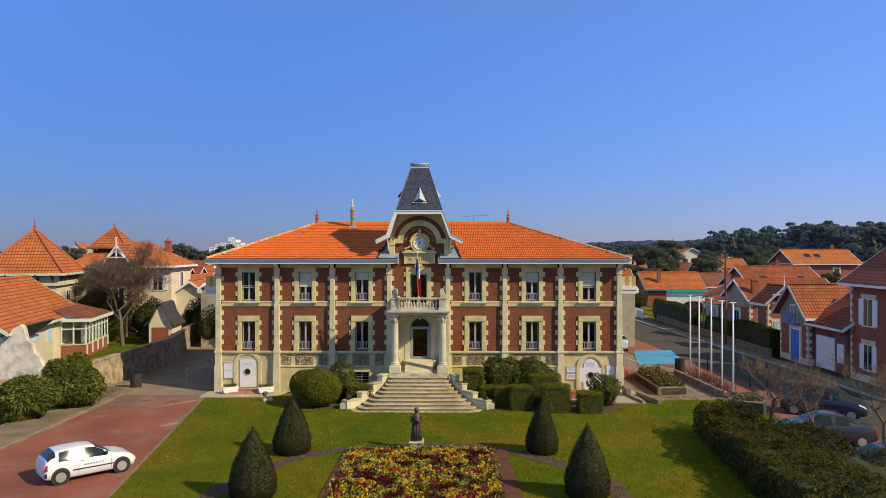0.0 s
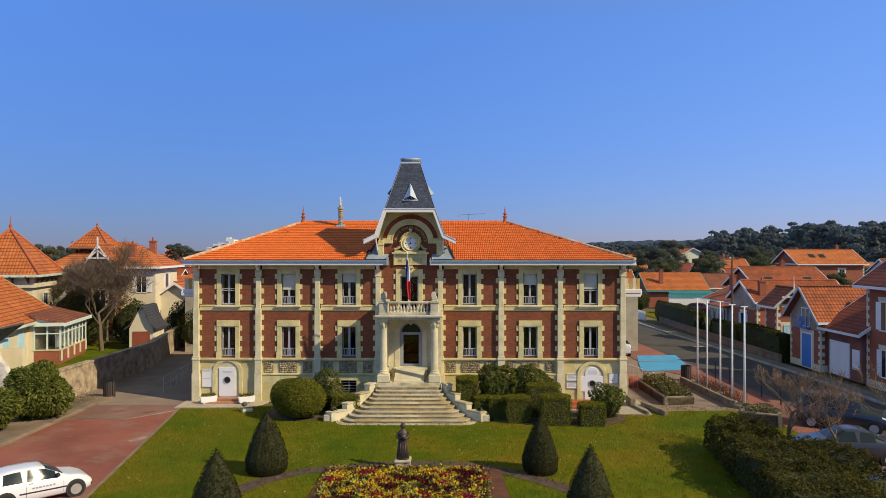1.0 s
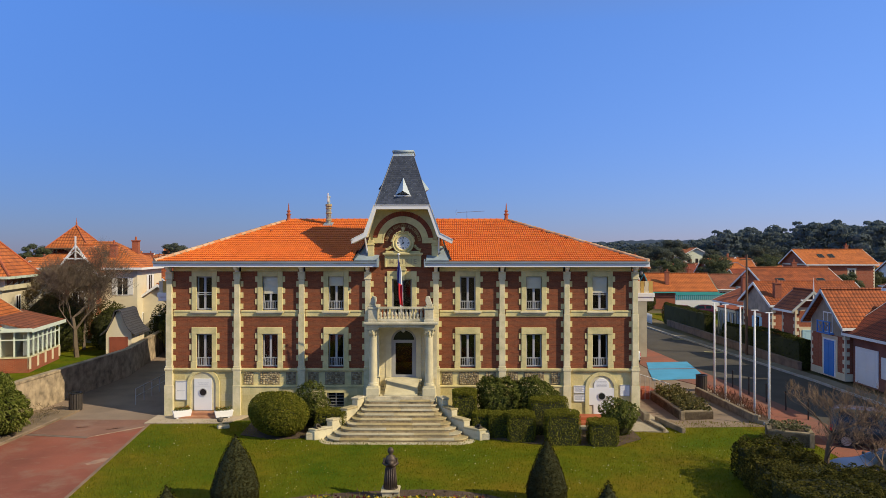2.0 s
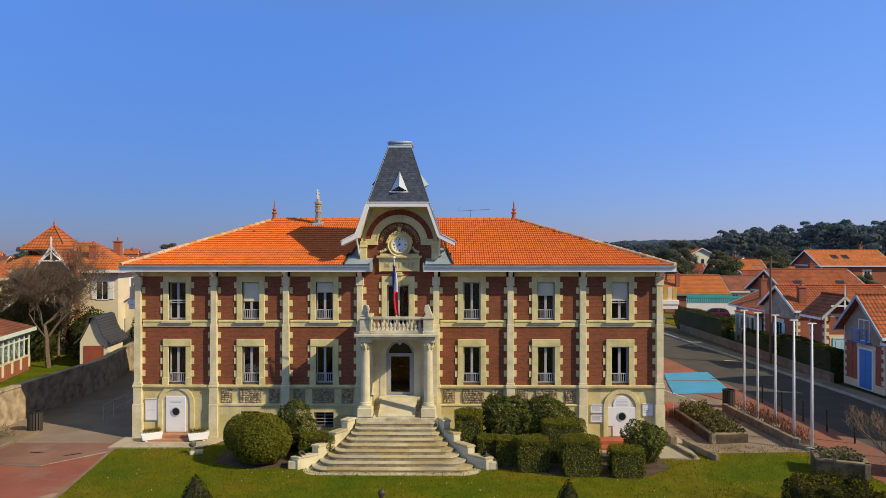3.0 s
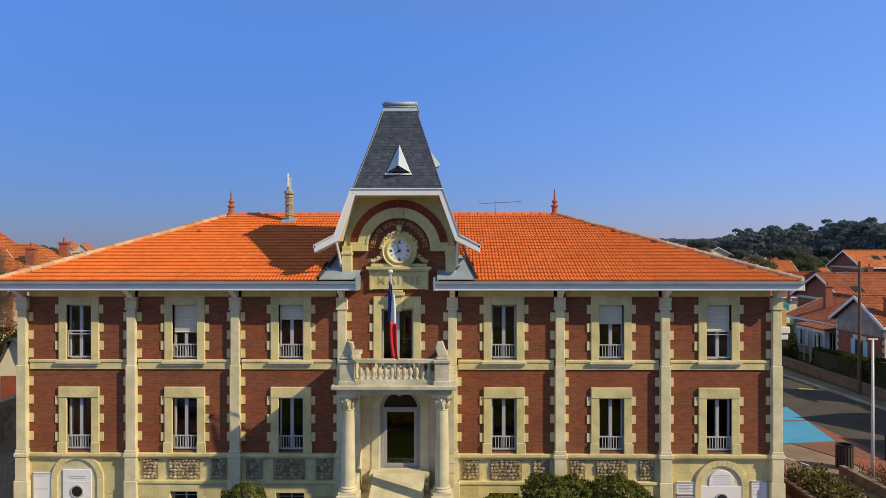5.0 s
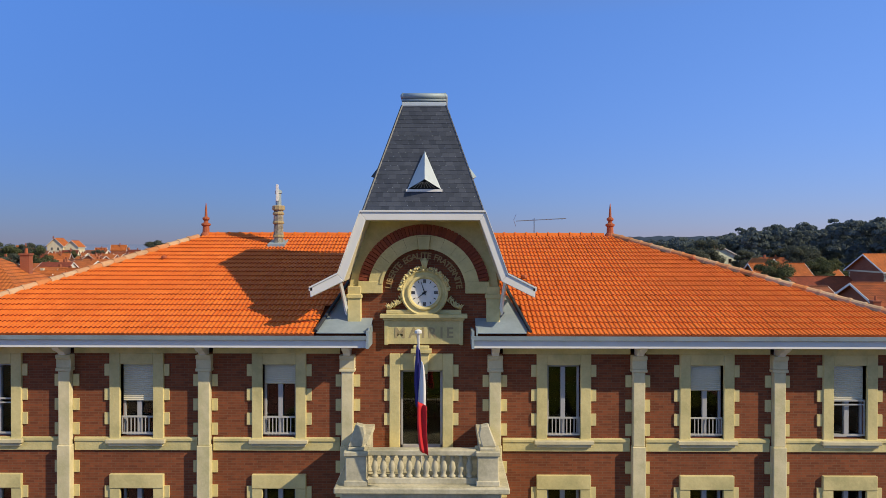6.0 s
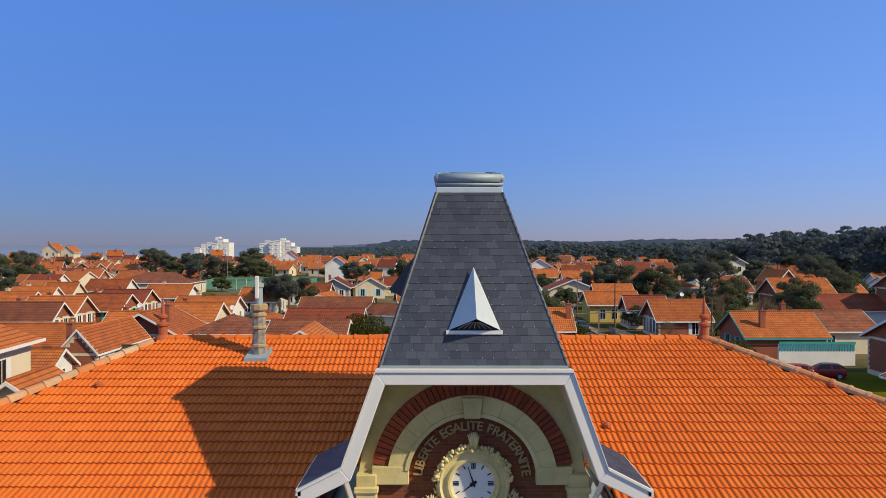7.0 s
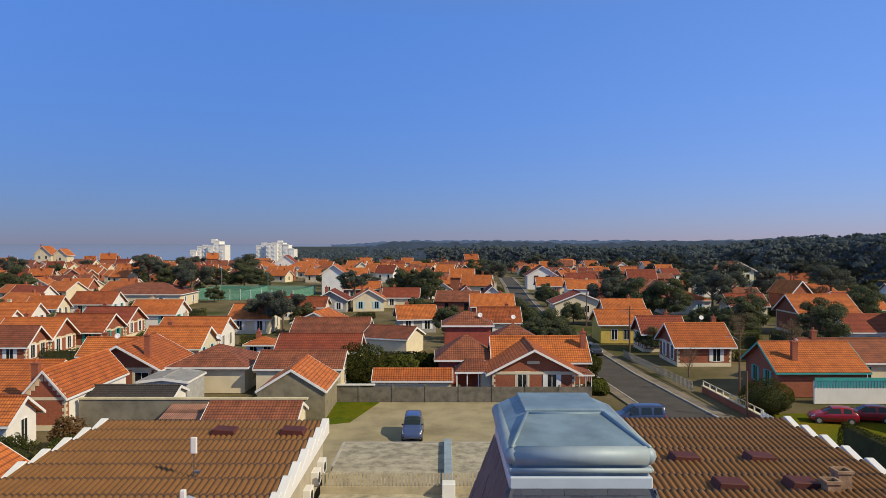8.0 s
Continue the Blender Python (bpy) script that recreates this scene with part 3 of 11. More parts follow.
# windows
def hall_window(x, z0, z1, upper, blind, bar, ow=OW, rail=True):
    """Casement pair in a stone surround; blind: how much of it the roller blind covers."""
    so = ow + 0.27
    f = B()
    f.box(x - ow, x - ow + 0.06, 0.14, 0.22, z0, z1).box(x + ow - 0.06, x + ow, 0.14, 0.22, z0, z1)
    f.box(x - ow, x + ow, 0.14, 0.22, z1 - 0.07, z1).box(x - ow, x + ow, 0.14, 0.22, z0, z0 + 0.08)
    f.box(x - 0.06, x + 0.06, 0.12, 0.22, z0 + 0.08, z1 - 0.07)
    win = part("window", f, FRAME_GREY, hall, "grey framed casement window in a cream stone surround", bevel=0.006)
    for s in (-1, 1):
        lo, hi = sorted((x + s * 0.06, x + s * (ow - 0.06)))
        part("pane", B().box(lo, hi, 0.18, 0.186, z0 + 0.08, z1 - 0.07), GLASS, win)
    s = B()
    if upper:
        s.box(x - so, x - ow, -0.07, 0.14, z0 - 0.1, 7.94).box(x + ow, x + so, -0.07, 0.14, z0 - 0.1, 7.94).box(x - ow, x + ow, -0.07, 0.14, z1, 7.94)
        part("window_sill", B().box(x - so - 0.06, x + so + 0.06, -0.17, 0.14, z0 - 0.14, z0 - 0.04).box(x - so, x + so, -0.12, 0.0, z0 - 0.22, z0 - 0.14), STONE_PALE, win, bevel=0.012)
        tz = (7.66, 7.04, 6.42)
    else:
        s.box(x - so, x - ow, -0.07, 0.14, 2.62, z1).box(x + ow, x + so, -0.07, 0.14, 2.62, z1).box(x - so, x + so, -0.09, 0.14, z1, 4.86)
        s.box(x - so - 0.04, x - ow, -0.10, -0.07, 2.62, 2.98).box(x + ow, x + so + 0.04, -0.10, -0.07, 2.62, 2.98)
        tz = (4.55, 3.93, 3.31)
    part("stone_surround", s, STONE, win, bevel=0.012)
    for zt in tz:
        for sg in (-1, 1):
            part("quoin", TOOTH, None, win, at=(x + sg * (so + 0.06), 0, zt))
    if blind:
        bl = B()
        zb = z1 - blind * (z1 - z0)
        n = int((z1 - zb) / 0.05)
        saw = [(0.11, zb), (0.11, z1)]
        for k in range(n, 0, -1):
            za, zc = zb + (z1 - zb) * k / n, zb + (z1 - zb) * (k - 1) / n
            saw += [(0.096, za), (0.082, (za + zc) / 2), (0.096, zc + 0.004)]
        bl.ext(saw, "x", x - ow + 0.03, x + ow - 0.03)
        part("roller_blind", bl, SHUTTER, win, "half-lowered pale beige roller blind")
    if rail:
        r = B()
        top = z0 + (0.98 if bar else 0.52)
        r.box(x - ow, x + ow, 0.03, 0.07, top - 0.04, top).box(x - ow, x + ow, 0.03, 0.07, z0 + 0.06, z0 + 0.10)
        r.box(x - ow, x - ow + 0.025, 0.035, 0.065, z0 + 0.10, top - 0.04).box(x + ow - 0.025, x + ow, 0.035, 0.065, z0 + 0.10, top - 0.04)
        if bar:
            r.box(x - ow, x + ow, 0.032, 0.068, top - 0.14, top - 0.11)
        guard = part("window_rail", r, IRON, win, "low pale metal window guard")
        if not bar:
            for k in range(1, 8):
                xx = x - ow + 0.05 + k * (2 * ow - 0.1) / 8
                part("rail_bar", B().box(xx - 0.011, xx + 0.011, 0.04, 0.06, z0 + 0.10, top - 0.04), IRON, guard)
    return win


for x, bl, br in zip(WX, (0, 0.52, 0.28, 0, 0.36, 0.5), (1, 0, 0, 0, 0, 1)):
    hall_window(x, *UP, True, bl, br)
    hall_window(x, *LOW, False, 0, 0)
cw = hall_window(0, 5.5, 7.52, True, 0, 0, 0.54, False)
part("keystone", B().ext([(-0.16, 7.45), (0.16, 7.45), (0.20, 7.98), (-0.20, 7.98)], "y", -0.22, 0.0).box(-0.26, 0.26, -0.28, 0.0, 7.98, 8.08).box(-0.2, 0.2, -0.24, 0, 8.08, 8.16), STONE, cw, "carved keystone", bevel=0.015)

for x0, x1, z0, z1 in BASE_WIN:
    w = part("basement_window", B().box(x0, x1, 0.14, 0.2, z0, z0 + 0.06).box(x0, x1, 0.14, 0.2, z1 - 0.06, z1).box(x0, x0 + 0.06, 0.14, 0.2, z0, z1).box(x1 - 0.06, x1, 0.14, 0.2, z0, z1)
             .box((x0 + x1) / 2 - 0.03, (x0 + x1) / 2 + 0.03, 0.14, 0.2, z0, z1), FRAME_GREY, hall, "small barred basement window")
    part("pane", B().box(x0, x1, 0.165, 0.171, z0, z1), PANE, w)
    bars = B()
    for k in range(1, 5):
        bars.box(x0, x1, 0.05, 0.075, z0 + k * (z1 - z0) / 5 - 0.012, z0 + k * (z1 - z0) / 5 + 0.012)
    part("window_bars", bars, IRON, w)
    part("sill", B().box(x0 - 0.06, x1 + 0.06, -0.22, 0.05, z0 - 0.09, z0), STONE_PALE, w, bevel=0.01)

# end bays with arched side doors
for sx, zt, cx in ((-1, 0.30, -10.92), (1, 0.12, 10.95)):
    arch = B().ring(cx, zt + 1.42, 0.68, 0.90, -0.09, 0.002, 0, 180, 14)
    arch.box(cx - 0.90, cx - 0.68, -0.09, 0.002, 0, zt + 1.42).box(cx + 0.68, cx + 0.90, -0.09, 0.002, 0, zt + 1.42)
    surround = part("door_arch", arch, STONE, hall, "cream stone arch round a side door", bevel=0.01)
    part("arch_infill", B().ext([(cx + 0.68 * math.cos(radians(a)), zt + 1.42 + 0.68 * math.sin(radians(a))) for a in range(0, 181, 12)] + [(cx - 0.68, zt), (cx + 0.68, zt)], "y", -0.03, 0.002), STONE_PALE, surround)
    if sx < 0:
        d = part("side_door", B().box(cx - 0.50, cx + 0.47, -0.075, -0.03, zt, 2.04).box(cx - 0.50, cx + 0.47, -0.085, -0.075, 1.62, 1.64), WHITE, hall, "white board door with a round dark porthole", bevel=0.008)
        pz = 1.30
        bars = B()
        for k, wd in enumerate((0.62, 0.5)):
            bars.box(cx - wd / 2, cx + wd / 2, -0.08, -0.074, 1.80 - k * 0.07, 1.82 - k * 0.07)
        part("lettering_bars", bars, m_plain("faded_lettering", (0.45, 0.47, 0.52), 0.6), d)
    else:
        d = part("side_door", B().box(cx - 0.72, cx + 0.72, -0.075, -0.03, 0.62, 1.55).box(cx - 0.45, cx + 0.45, -0.07, -0.03, zt, 0.62)
                 .ext([(cx + 0.42 * math.cos(radians(a)), 1.70 + 0.38 * math.sin(radians(a))) for a in range(0, 181, 15)] + [(cx - 0.42, 1.55), (cx + 0.42, 1.55)], "y", -0.07, -0.03), WHITE, hall, "white painted panels and round porthole in a stone arch", bevel=0.008)
        pz = 1.10
        bars = B()
        for k in range(5):
            bars.box(cx - 0.28, cx + 0.28, -0.076, -0.07, 1.90 - k * 0.07, 1.915 - k * 0.07)
        part("lettering_bars", bars, m_plain("grey_lettering", (0.45, 0.45, 0.5), 0.6), d)
    part("porthole", B().ext([(cx + 0.19 * math.cos(k * math.pi / 10), pz + 0.19 * math.sin(k * math.pi / 10)) for k in range(20)], "y", -0.10, -0.07), PANE, d, "round dark porthole")
    part("porthole_rim", B().ring(cx, pz, 0.18, 0.22, -0.11, -0.07, 0, 360, 20), FRAME_GREY, d)
    part("door_step", B().box(cx - 1.2, cx + 1.25, -0.95, -0.15, 0, zt * 0.5).box(cx - 0.75, cx + 0.75, -0.55, -0.15, zt * 0.5, zt), TERRACOTTA if sx > 0 else m_plain("worn_terracotta_step", (0.46, 0.22, 0.12), 0.85, 0.4), hall, bevel=0.015)


tiers = thing("brick_steps", "worn terracotta steps before the arched side door", "steps", (HALL_X + 10.3, -0.95, 0.0))
part("upper_step", B().box(-0.9, 1.3, -0.75, 0.0, 0.0, 0.34), TERRACOTTA, tiers, bevel=0.015)
part("lower_step", B().box(-1.1, 0.5, -1.35, -0.75, 0.0, 0.18), TERRACOTTA, tiers, bevel=0.015)


def board(name, x0, x1, z0, z1, rows, label, border=FRAME_GREY):
    t = thing(name, label, "notice board", (HALL_X, 0, 0))
    part("panel", B().box(x0, x1, -0.05, 0.0, z0, z1), WHITE, t, bevel=0.006)
    part("frame", B().box(x0, x1, -0.065, -0.05, z0, z0 + 0.035).box(x0, x1, -0.065, -0.05, z1 - 0.035, z1).box(x0, x0 + 0.035, -0.065, -0.05, z0, z1).box(x1 - 0.035, x1, -0.065, -0.05, z0, z1), border, t)
    bb = B()
    rr = random.Random(int(x0 * 100))
    for k in range(rows):
        zz = z1 - 0.10 - (z1 - z0 - 0.18) * k / max(1, rows)
        bb.box(x0 + 0.08, x0 + 0.08 + (x1 - x0 - 0.16) * rr.uniform(0.6, 1), -0.054, -0.05, zz - 0.022, zz)
    part("lettering_bars", bb, m_plain("board_lettering", (0.40, 0.42, 0.46), 0.6), t)


board("notice_board", -12.46, -11.76, 0.86, 1.92, 2, "large pale blank notice board on the stone plinth")
board("wall_plaque", 9.42, 10.14, 1.25, 1.68, 5, "white stone plaque with small writing, on the plinth")
board("wall_plaque", 9.42, 10.14, 0.80, 1.20, 5, "white stone plaque with small writing, under another plaque")
board("wall_plaque", 11.95, 12.5, 1.1, 1.72, 4, "white plaque on the plinth beside the arched door")

# eaves: fascia, gutter and soffit round the roof, open in front of the clock gable
for x0, x1 in ((-EAVE_HALF, -1.28), (1.28, EAVE_HALF)):
    part("fascia", B().box(x0, x1, EAVE_Y - 0.05, EAVE_Y, 8.19, 8.46), WHITE, hall, "white eaves board", bevel=0.01)
    part("gutter", B().ext([(EAVE_Y - 0.17, 8.50), (EAVE_Y - 0.15, 8.40), (EAVE_Y - 0.05, 8.38), (EAVE_Y - 0.05, 8.41), (EAVE_Y - 0.13, 8.43), (EAVE_Y - 0.14, 8.50)], "x", x0 - 0.05, x1), ZINC, hall)
    part("soffit", B().box(x0, x1, EAVE_Y, 0.0, 8.19, 8.225), CREAM, hall)
for sx in (-1, 1):
    xe = sx * EAVE_HALF
    part("fascia", B().box(min(xe, xe + sx * 0.05), max(xe, xe + sx * 0.05), EAVE_Y - 0.05, HD + 0.7, 8.19, 8.46), WHITE, hall)
    part("soffit", B().box(min(xe, sx * HW), max(xe, sx * HW), 0.0, HD + 0.7, 8.19, 8.225), CREAM, hall)
    part("gutter_end", B().box(sx * 1.28 - 0.03, sx * 1.28 + 0.03, EAVE_Y - 0.16, 0, 8.19, 8.62), ZINC, hall)

# roof bed
BACK_Y = 2 * RIDGE_Y - EAVE_Y
bed = B()
q = [(-EAVE_HALF, EAVE_Y, EAVE_Z), (EAVE_HALF, EAVE_Y, EAVE_Z), (EAVE_HALF, BACK_Y, EAVE_Z), (-EAVE_HALF, BACK_Y, EAVE_Z), (RIDGE_L, RIDGE_Y, RIDGE_Z), (RIDGE_R, RIDGE_Y, RIDGE_Z)]
q = [(x, y, z - 0.05) for x, y, z in q]
GAP = [(-1.28, EAVE_Y, EAVE_Z - 0.05), (1.28, EAVE_Y, EAVE_Z - 0.05), (1.28, 0.3, EAVE_Z - 0.05 + 1.05 * 0.366), (-1.28, 0.3, EAVE_Z - 0.05 + 1.05 * 0.366)]
bed.add(q + GAP, [(0, 6, 9, 8, 7, 1, 5, 4), (1, 2, 5), (2, 3, 4, 5), (3, 0, 4)])
roof = part("roof", bed, TILE_BED, hall, "bright orange interlocking tile hip roof")

SLOPE = math.atan2(RIDGE_Z - EAVE_Z, RIDGE_Y - EAVE_Y)
SLOPE_LEN = math.hypot(RIDGE_Z - EAVE_Z, RIDGE_Y - EAVE_Y)
TW, TL = 0.235, 0.345


def shaded_lips(ob, n=8):
    """Darker lower edges, the gap's shade put into the colour: the last n faces of each tile's sixteen."""
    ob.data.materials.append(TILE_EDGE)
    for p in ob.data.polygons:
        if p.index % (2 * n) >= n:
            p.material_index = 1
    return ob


def tile_verts(x, s, lift=0.0):
    """One interlocking tile in slope coordinates: x across, s up the slope; flat pan, raised rolls, thick lower edge."""
    prof = [(0, 0.008), (0.028, 0.030), (0.060, 0.030), (0.088, 0.010), (0.118, 0.008), (0.146, 0.028), (0.176, 0.028), (0.204, 0.009), (TW - 0.001, 0.008)]
    v = []
    for ss, dz in ((0.0, 0.034), (TL + 0.03, 0.0)):
        v += [(x + px, s + ss, pz + dz + lift) for px, pz in prof]
    v += [(x + px, s, -0.005) for px, _ in prof]
    n = len(prof)
    f = [(k, k + 1, n + k + 1, n + k) for k in range(n - 1)] + [(2 * n + k, 2 * n + k + 1, k + 1, k) for k in range(n - 1)]
    return v, f


FRONT = Matrix.Translation((0, EAVE_Y - 0.06, EAVE_Z)) @ Matrix.Rotation(SLOPE, 4, "X")
rnd = random.Random(5)
single, joined = [], B()
rows_n = int(SLOPE_LEN / TL) + 1
for r in range(rows_n):
    s = r * TL
    t = (s + TL * 0.5) / SLOPE_LEN
    xl, xr = -EAVE_HALF + (RIDGE_L + EAVE_HALF) * t, EAVE_HALF + (RIDGE_R - EAVE_HALF) * t
    for k in range(int(xl / TW), int(xr / TW)):
        x = k * TW
        y_here = EAVE_Y + s * math.cos(SLOPE)
        if abs(x + TW / 2) < 2.62 and y_here < 0.6 or abs(x + TW / 2) < 2.2 and 0.6 <= y_here < 3.4:
            continue
        if 2.6 < abs(x) < 7.0 and 8 <= r and len(single) < 300 and x * (1 if len(single) % 2 else -1) > 0:
            single.append((x, s))
        else:
            joined.add(*tile_verts(x + rnd.uniform(-0.004, 0.004), s, rnd.uniform(0, 0.006)))
joined.move(FRONT)
shaded_lips(part("roof_tiles", joined, TILE_ALL, roof, uv=False))["kind"] = "stuff"
# side and rear slopes
for sx in (-1, 1):
    side = B()
    run = EAVE_HALF - abs(RIDGE_L if sx < 0 else RIDGE_R)
    ang = math.atan2(RIDGE_Z - EAVE_Z, run)
    ln = math.hypot(run, RIDGE_Z - EAVE_Z)
    for r in range(int(ln / TL) + 1):
        half = (RIDGE_Y - EAVE_Y) * (1 - (r + 0.5) * TL / ln)
        n = int(2 * half / TW)
        for k in range(max(0, n)):
            side.add(*tile_verts(-half + k * TW, r * TL))
    side.move(Matrix.Translation((sx * (EAVE_HALF + 0.06), RIDGE_Y, EAVE_Z)) @ Matrix.Rotation(sx * math.pi / 2, 4, "Z") @ Matrix.Rotation(ang, 4, "X"))
    shaded_lips(part("roof_tiles", side, TILE_ALL, roof, uv=False))["kind"] = "stuff"


def ridge_caps(b, p0, p1, r=0.12, step=0.38):
    p0, p1 = Vector(p0), Vector(p1)
    d = (p1 - p0)
    ln, d = d.length, d.normalized()
    s = d.cross(Vector((0, 0, 1))).normalized()
    u = s.cross(d)
    for k in range(int(ln / step)):
        a = p0 + d * (k * step)
        e = a + d * (step + 0.04)
        v = []
        for c, rr in ((a, r * 1.12), (a + d * 0.06, r * 1.12), (a + d * 0.06, r), (e, r * 0.92)):
            v += [c + s * rr * math.cos(t) * 1.1 + u * rr * math.sin(t) for t in [radians(q) for q in (-10, 30, 60, 90, 120, 150, 190)]]
        f = [(j * 7 + i, j * 7 + i + 1, j * 7 + i + 8, j * 7 + i + 7) for j in range(3) for i in range(6)] + [tuple(range(7))]
        b.add(v, f)
    return b


caps = ridge_caps(B(), (RIDGE_L, RIDGE_Y, RIDGE_Z), (RIDGE_R, RIDGE_Y, RIDGE_Z))
part("ridge_tiles", caps, TILE_ALL, roof, uv=False)
for sx in (-1, 1):
    rx = RIDGE_L if sx < 0 else RIDGE_R
    part("hip_tiles", ridge_caps(B(), (sx * EAVE_HALF, EAVE_Y, EAVE_Z + 0.02), (rx, RIDGE_Y, RIDGE_Z + 0.02)), HIP_TILE, roof, uv=False)
    part("hip_tiles", ridge_caps(B(), (sx * EAVE_HALF, BACK_Y, EAVE_Z + 0.02), (rx, RIDGE_Y, RIDGE_Z + 0.02)), TILE_ALL, roof, uv=False)
    fin = part("finial", B().lathe([(0.20, 0), (0.17, 0.08), (0.12, 0.14), (0.11, 0.34), (0.16, 0.38), (0.16, 0.43), (0.08, 0.47), (0.07, 0.53), (0.12, 0.58), (0.12, 0.63), (0.05, 0.68), (0.035, 0.95), (0.008, 1.15)],
                                   rx, RIDGE_Y, RIDGE_Z - 0.02, 12), TERRACOTTA, hall, "slim turned terracotta roof finial", smooth=False)
for x, s in ((-8.2, 5.2), (8.3, 5.2), (2.9, 3.6)):
    p = FRONT @ Vector((x, s, 0.05))
    part("vent_tile", B().lathe([(0.09, 0), (0.09, 0.06), (0.03, 0.10)], p.x, p.y, p.z, 8), TERRACOTTA, roof)

# ---- clock gable and its slate pavilion roof ----
TC = 0.06
GY = -1.0
R0, RZ = 1.68, 9.55
tower = B()
arc = [(TC + 1.66 * math.cos(radians(a)), RZ + 1.66 * math.sin(radians(a))) for a in range(0, 181, 10)]
tower.ext([(TC - 1.9, 7.95), (TC + 1.9, 7.95), (TC + 1.9, 9.66), (TC + 1.62, 11.3), (TC - 1.62, 11.3), (TC - 1.9, 9.66)], "y", 0.0, 0.4)
gable = part("clock_gable", tower, BRICK, hall, "brick clock gable with stone arch under white bargeboards")
part("gable_side", B().box(TC - 1.95, TC - 1.55, 0.4, 3.65, 8.9, 10.0).box(TC + 1.55, TC + 1.95, 0.4, 3.65, 8.9, 10.0), STONE, gable)
part("spandrel", B().ext([(TC - 1.62, 11.32), (TC - 1.9, 9.58)] + [(x, z) for x, z in reversed(arc)] + [(TC + 1.9, 9.58), (TC + 1.62, 11.32)], "y", -0.03, 0.001), STONE, gable, "cream rendered spandrel")
for k in range(46):
    part("arch_brick", B().ring(TC, RZ, 1.41, R0, -0.10, 0.0, 9 + 162 * k / 46 + 0.25, 9 + 162 * (k + 1) / 46 - 0.25, 1), BRICK_PIECE, gable)
for k in range(11):
    part("voussoir", B().hoop(TC, RZ, [(1.10, 0.0), (1.10, -0.14), (1.41, -0.14), (1.41, 0.0)], 4, 9 + 162 * k / 11, 9 + 162 * (k + 1) / 11 - 0.2), STONE, gable)
part("arch_moulding", B().hoop(TC, RZ, [(1.06, 0.0), (1.06, -0.17), (1.13, -0.17), (1.13, 0.0)], 28, 9, 171), STONE, gable)
for sx in (-1, 1):
    x0, x1 = sorted((TC + sx * 1.05, TC + sx * 1.66))
    part("arch_springer", B().box(x0, x1, -0.15, 0, 9.48, 9.78), STONE, gable, bevel=0.01)
part("keystone", B().ext([(TC - 0.13, RZ + 1.04), (TC + 0.13, RZ + 1.04), (TC + 0.17, RZ + 1.38), (TC - 0.17, RZ + 1.38)], "y", -0.22, 0), STONE, gable, bevel=0.01)
for sx in (-1, 1):
    post = B().box(TC + sx * 1.75 - 0.17, TC + sx * 1.75 + 0.17, -0.2, 0.02, 8.5, 9.66)
    post.box(TC + sx * 1.75 - 0.2, TC + sx * 1.75 + 0.2, -0.24, 0.02, 9.36, 9.46)
    part("stone_post", post, STONE, gable, bevel=0.015)
    part("timber_strut", B().tube([(TC + sx * 1.95, -0.06, 8.95), (TC + sx * 1.97, -0.4, 9.35), (TC + sx * 2.0, GY + 0.1, 9.82)], 0.05, 4), WHITE, gable)

# bargeboards: a clipped gable with flared feet
outer = [(-2.72, 9.66), (-2.05, 10.0), (-1.51, 11.50), (1.51, 11.50), (2.05, 10.0), (2.72, 9.66)]
inner = [(-2.70, 9.44), (-1.90, 9.83), (-1.37, 11.30), (1.37, 11.30), (1.90, 9.83), (2.70, 9.44)]
for i in range(5):
    part("bargeboard", B().ext([(TC + x, z) for x, z in (outer[i], outer[i + 1], inner[i + 1], inner[i])], "y", GY, GY + 0.07), WHITE, gable, "thick white painted bargeboard", bevel=0.01)
part("barge_capping", B().ext([(TC + x, z) for x, z in outer] + [(TC + x, z + 0.04) for x, z in reversed(outer)], "y", GY - 0.03, GY + 0.16), WHITE, gable)
soff = B()
for i in range(5):
    soff.ext([(TC + x, z) for x, z in (inner[i], inner[i + 1], (inner[i + 1][0], inner[i + 1][1] + 0.05), (inner[i][0], inner[i][1] + 0.05))], "y", GY + 0.07, 0.0)
part("gable_soffit", soff, CREAM, gable)

# slate slopes
BACK, FLARE_BACK = 3.7, 0.75
CAP = (0.620, 2.220)
CAPZ = 14.355
bed_t = B()
lo = [(-1.47, -0.72, 11.53), (1.47, -0.72, 11.53), (1.47, BACK, 11.53), (-1.47, BACK, 11.53)]
hi = [(-0.60, CAP[0], CAPZ), (0.55, CAP[0], CAPZ), (0.55, CAP[1], CAPZ), (-0.60, CAP[1], CAPZ)]
bed_t.add([(TC + x, y, z) for x, y, z in lo + hi], [(0, 1, 5, 4), (1, 2, 6, 5), (2, 3, 7, 6), (3, 0, 4, 7), (4, 5, 6, 7)])
for sx in (-1, 1):
    w = [(sx * x, z) for x, z in ((1.48, 11.53), (2.03, 10.02), (1.97, 9.98), (1.4, 11.49))]
    bed_t.ext([(TC + x, z) for x, z in w], "y", GY + 0.05, BACK)
    w = [(sx * x, z) for x, z in ((2.03, 10.02), (2.70, 9.68), (2.68, 9.64), (1.97, 9.98))]
    bed_t.ext([(TC + x, z) for x, z in w], "y", GY + 0.05, FLARE_BACK)
bed_t.ext([(TC - 1.47, 11.53), (TC + 1.47, 11.53), (TC + 1.88, 9.9), (TC - 1.88, 9.9)], "y", BACK - 0.1, BACK)
tower_roof = part("pavilion_roof", bed_t, SLATE_BED, hall, "steep dark slate pavilion roof over the clock")
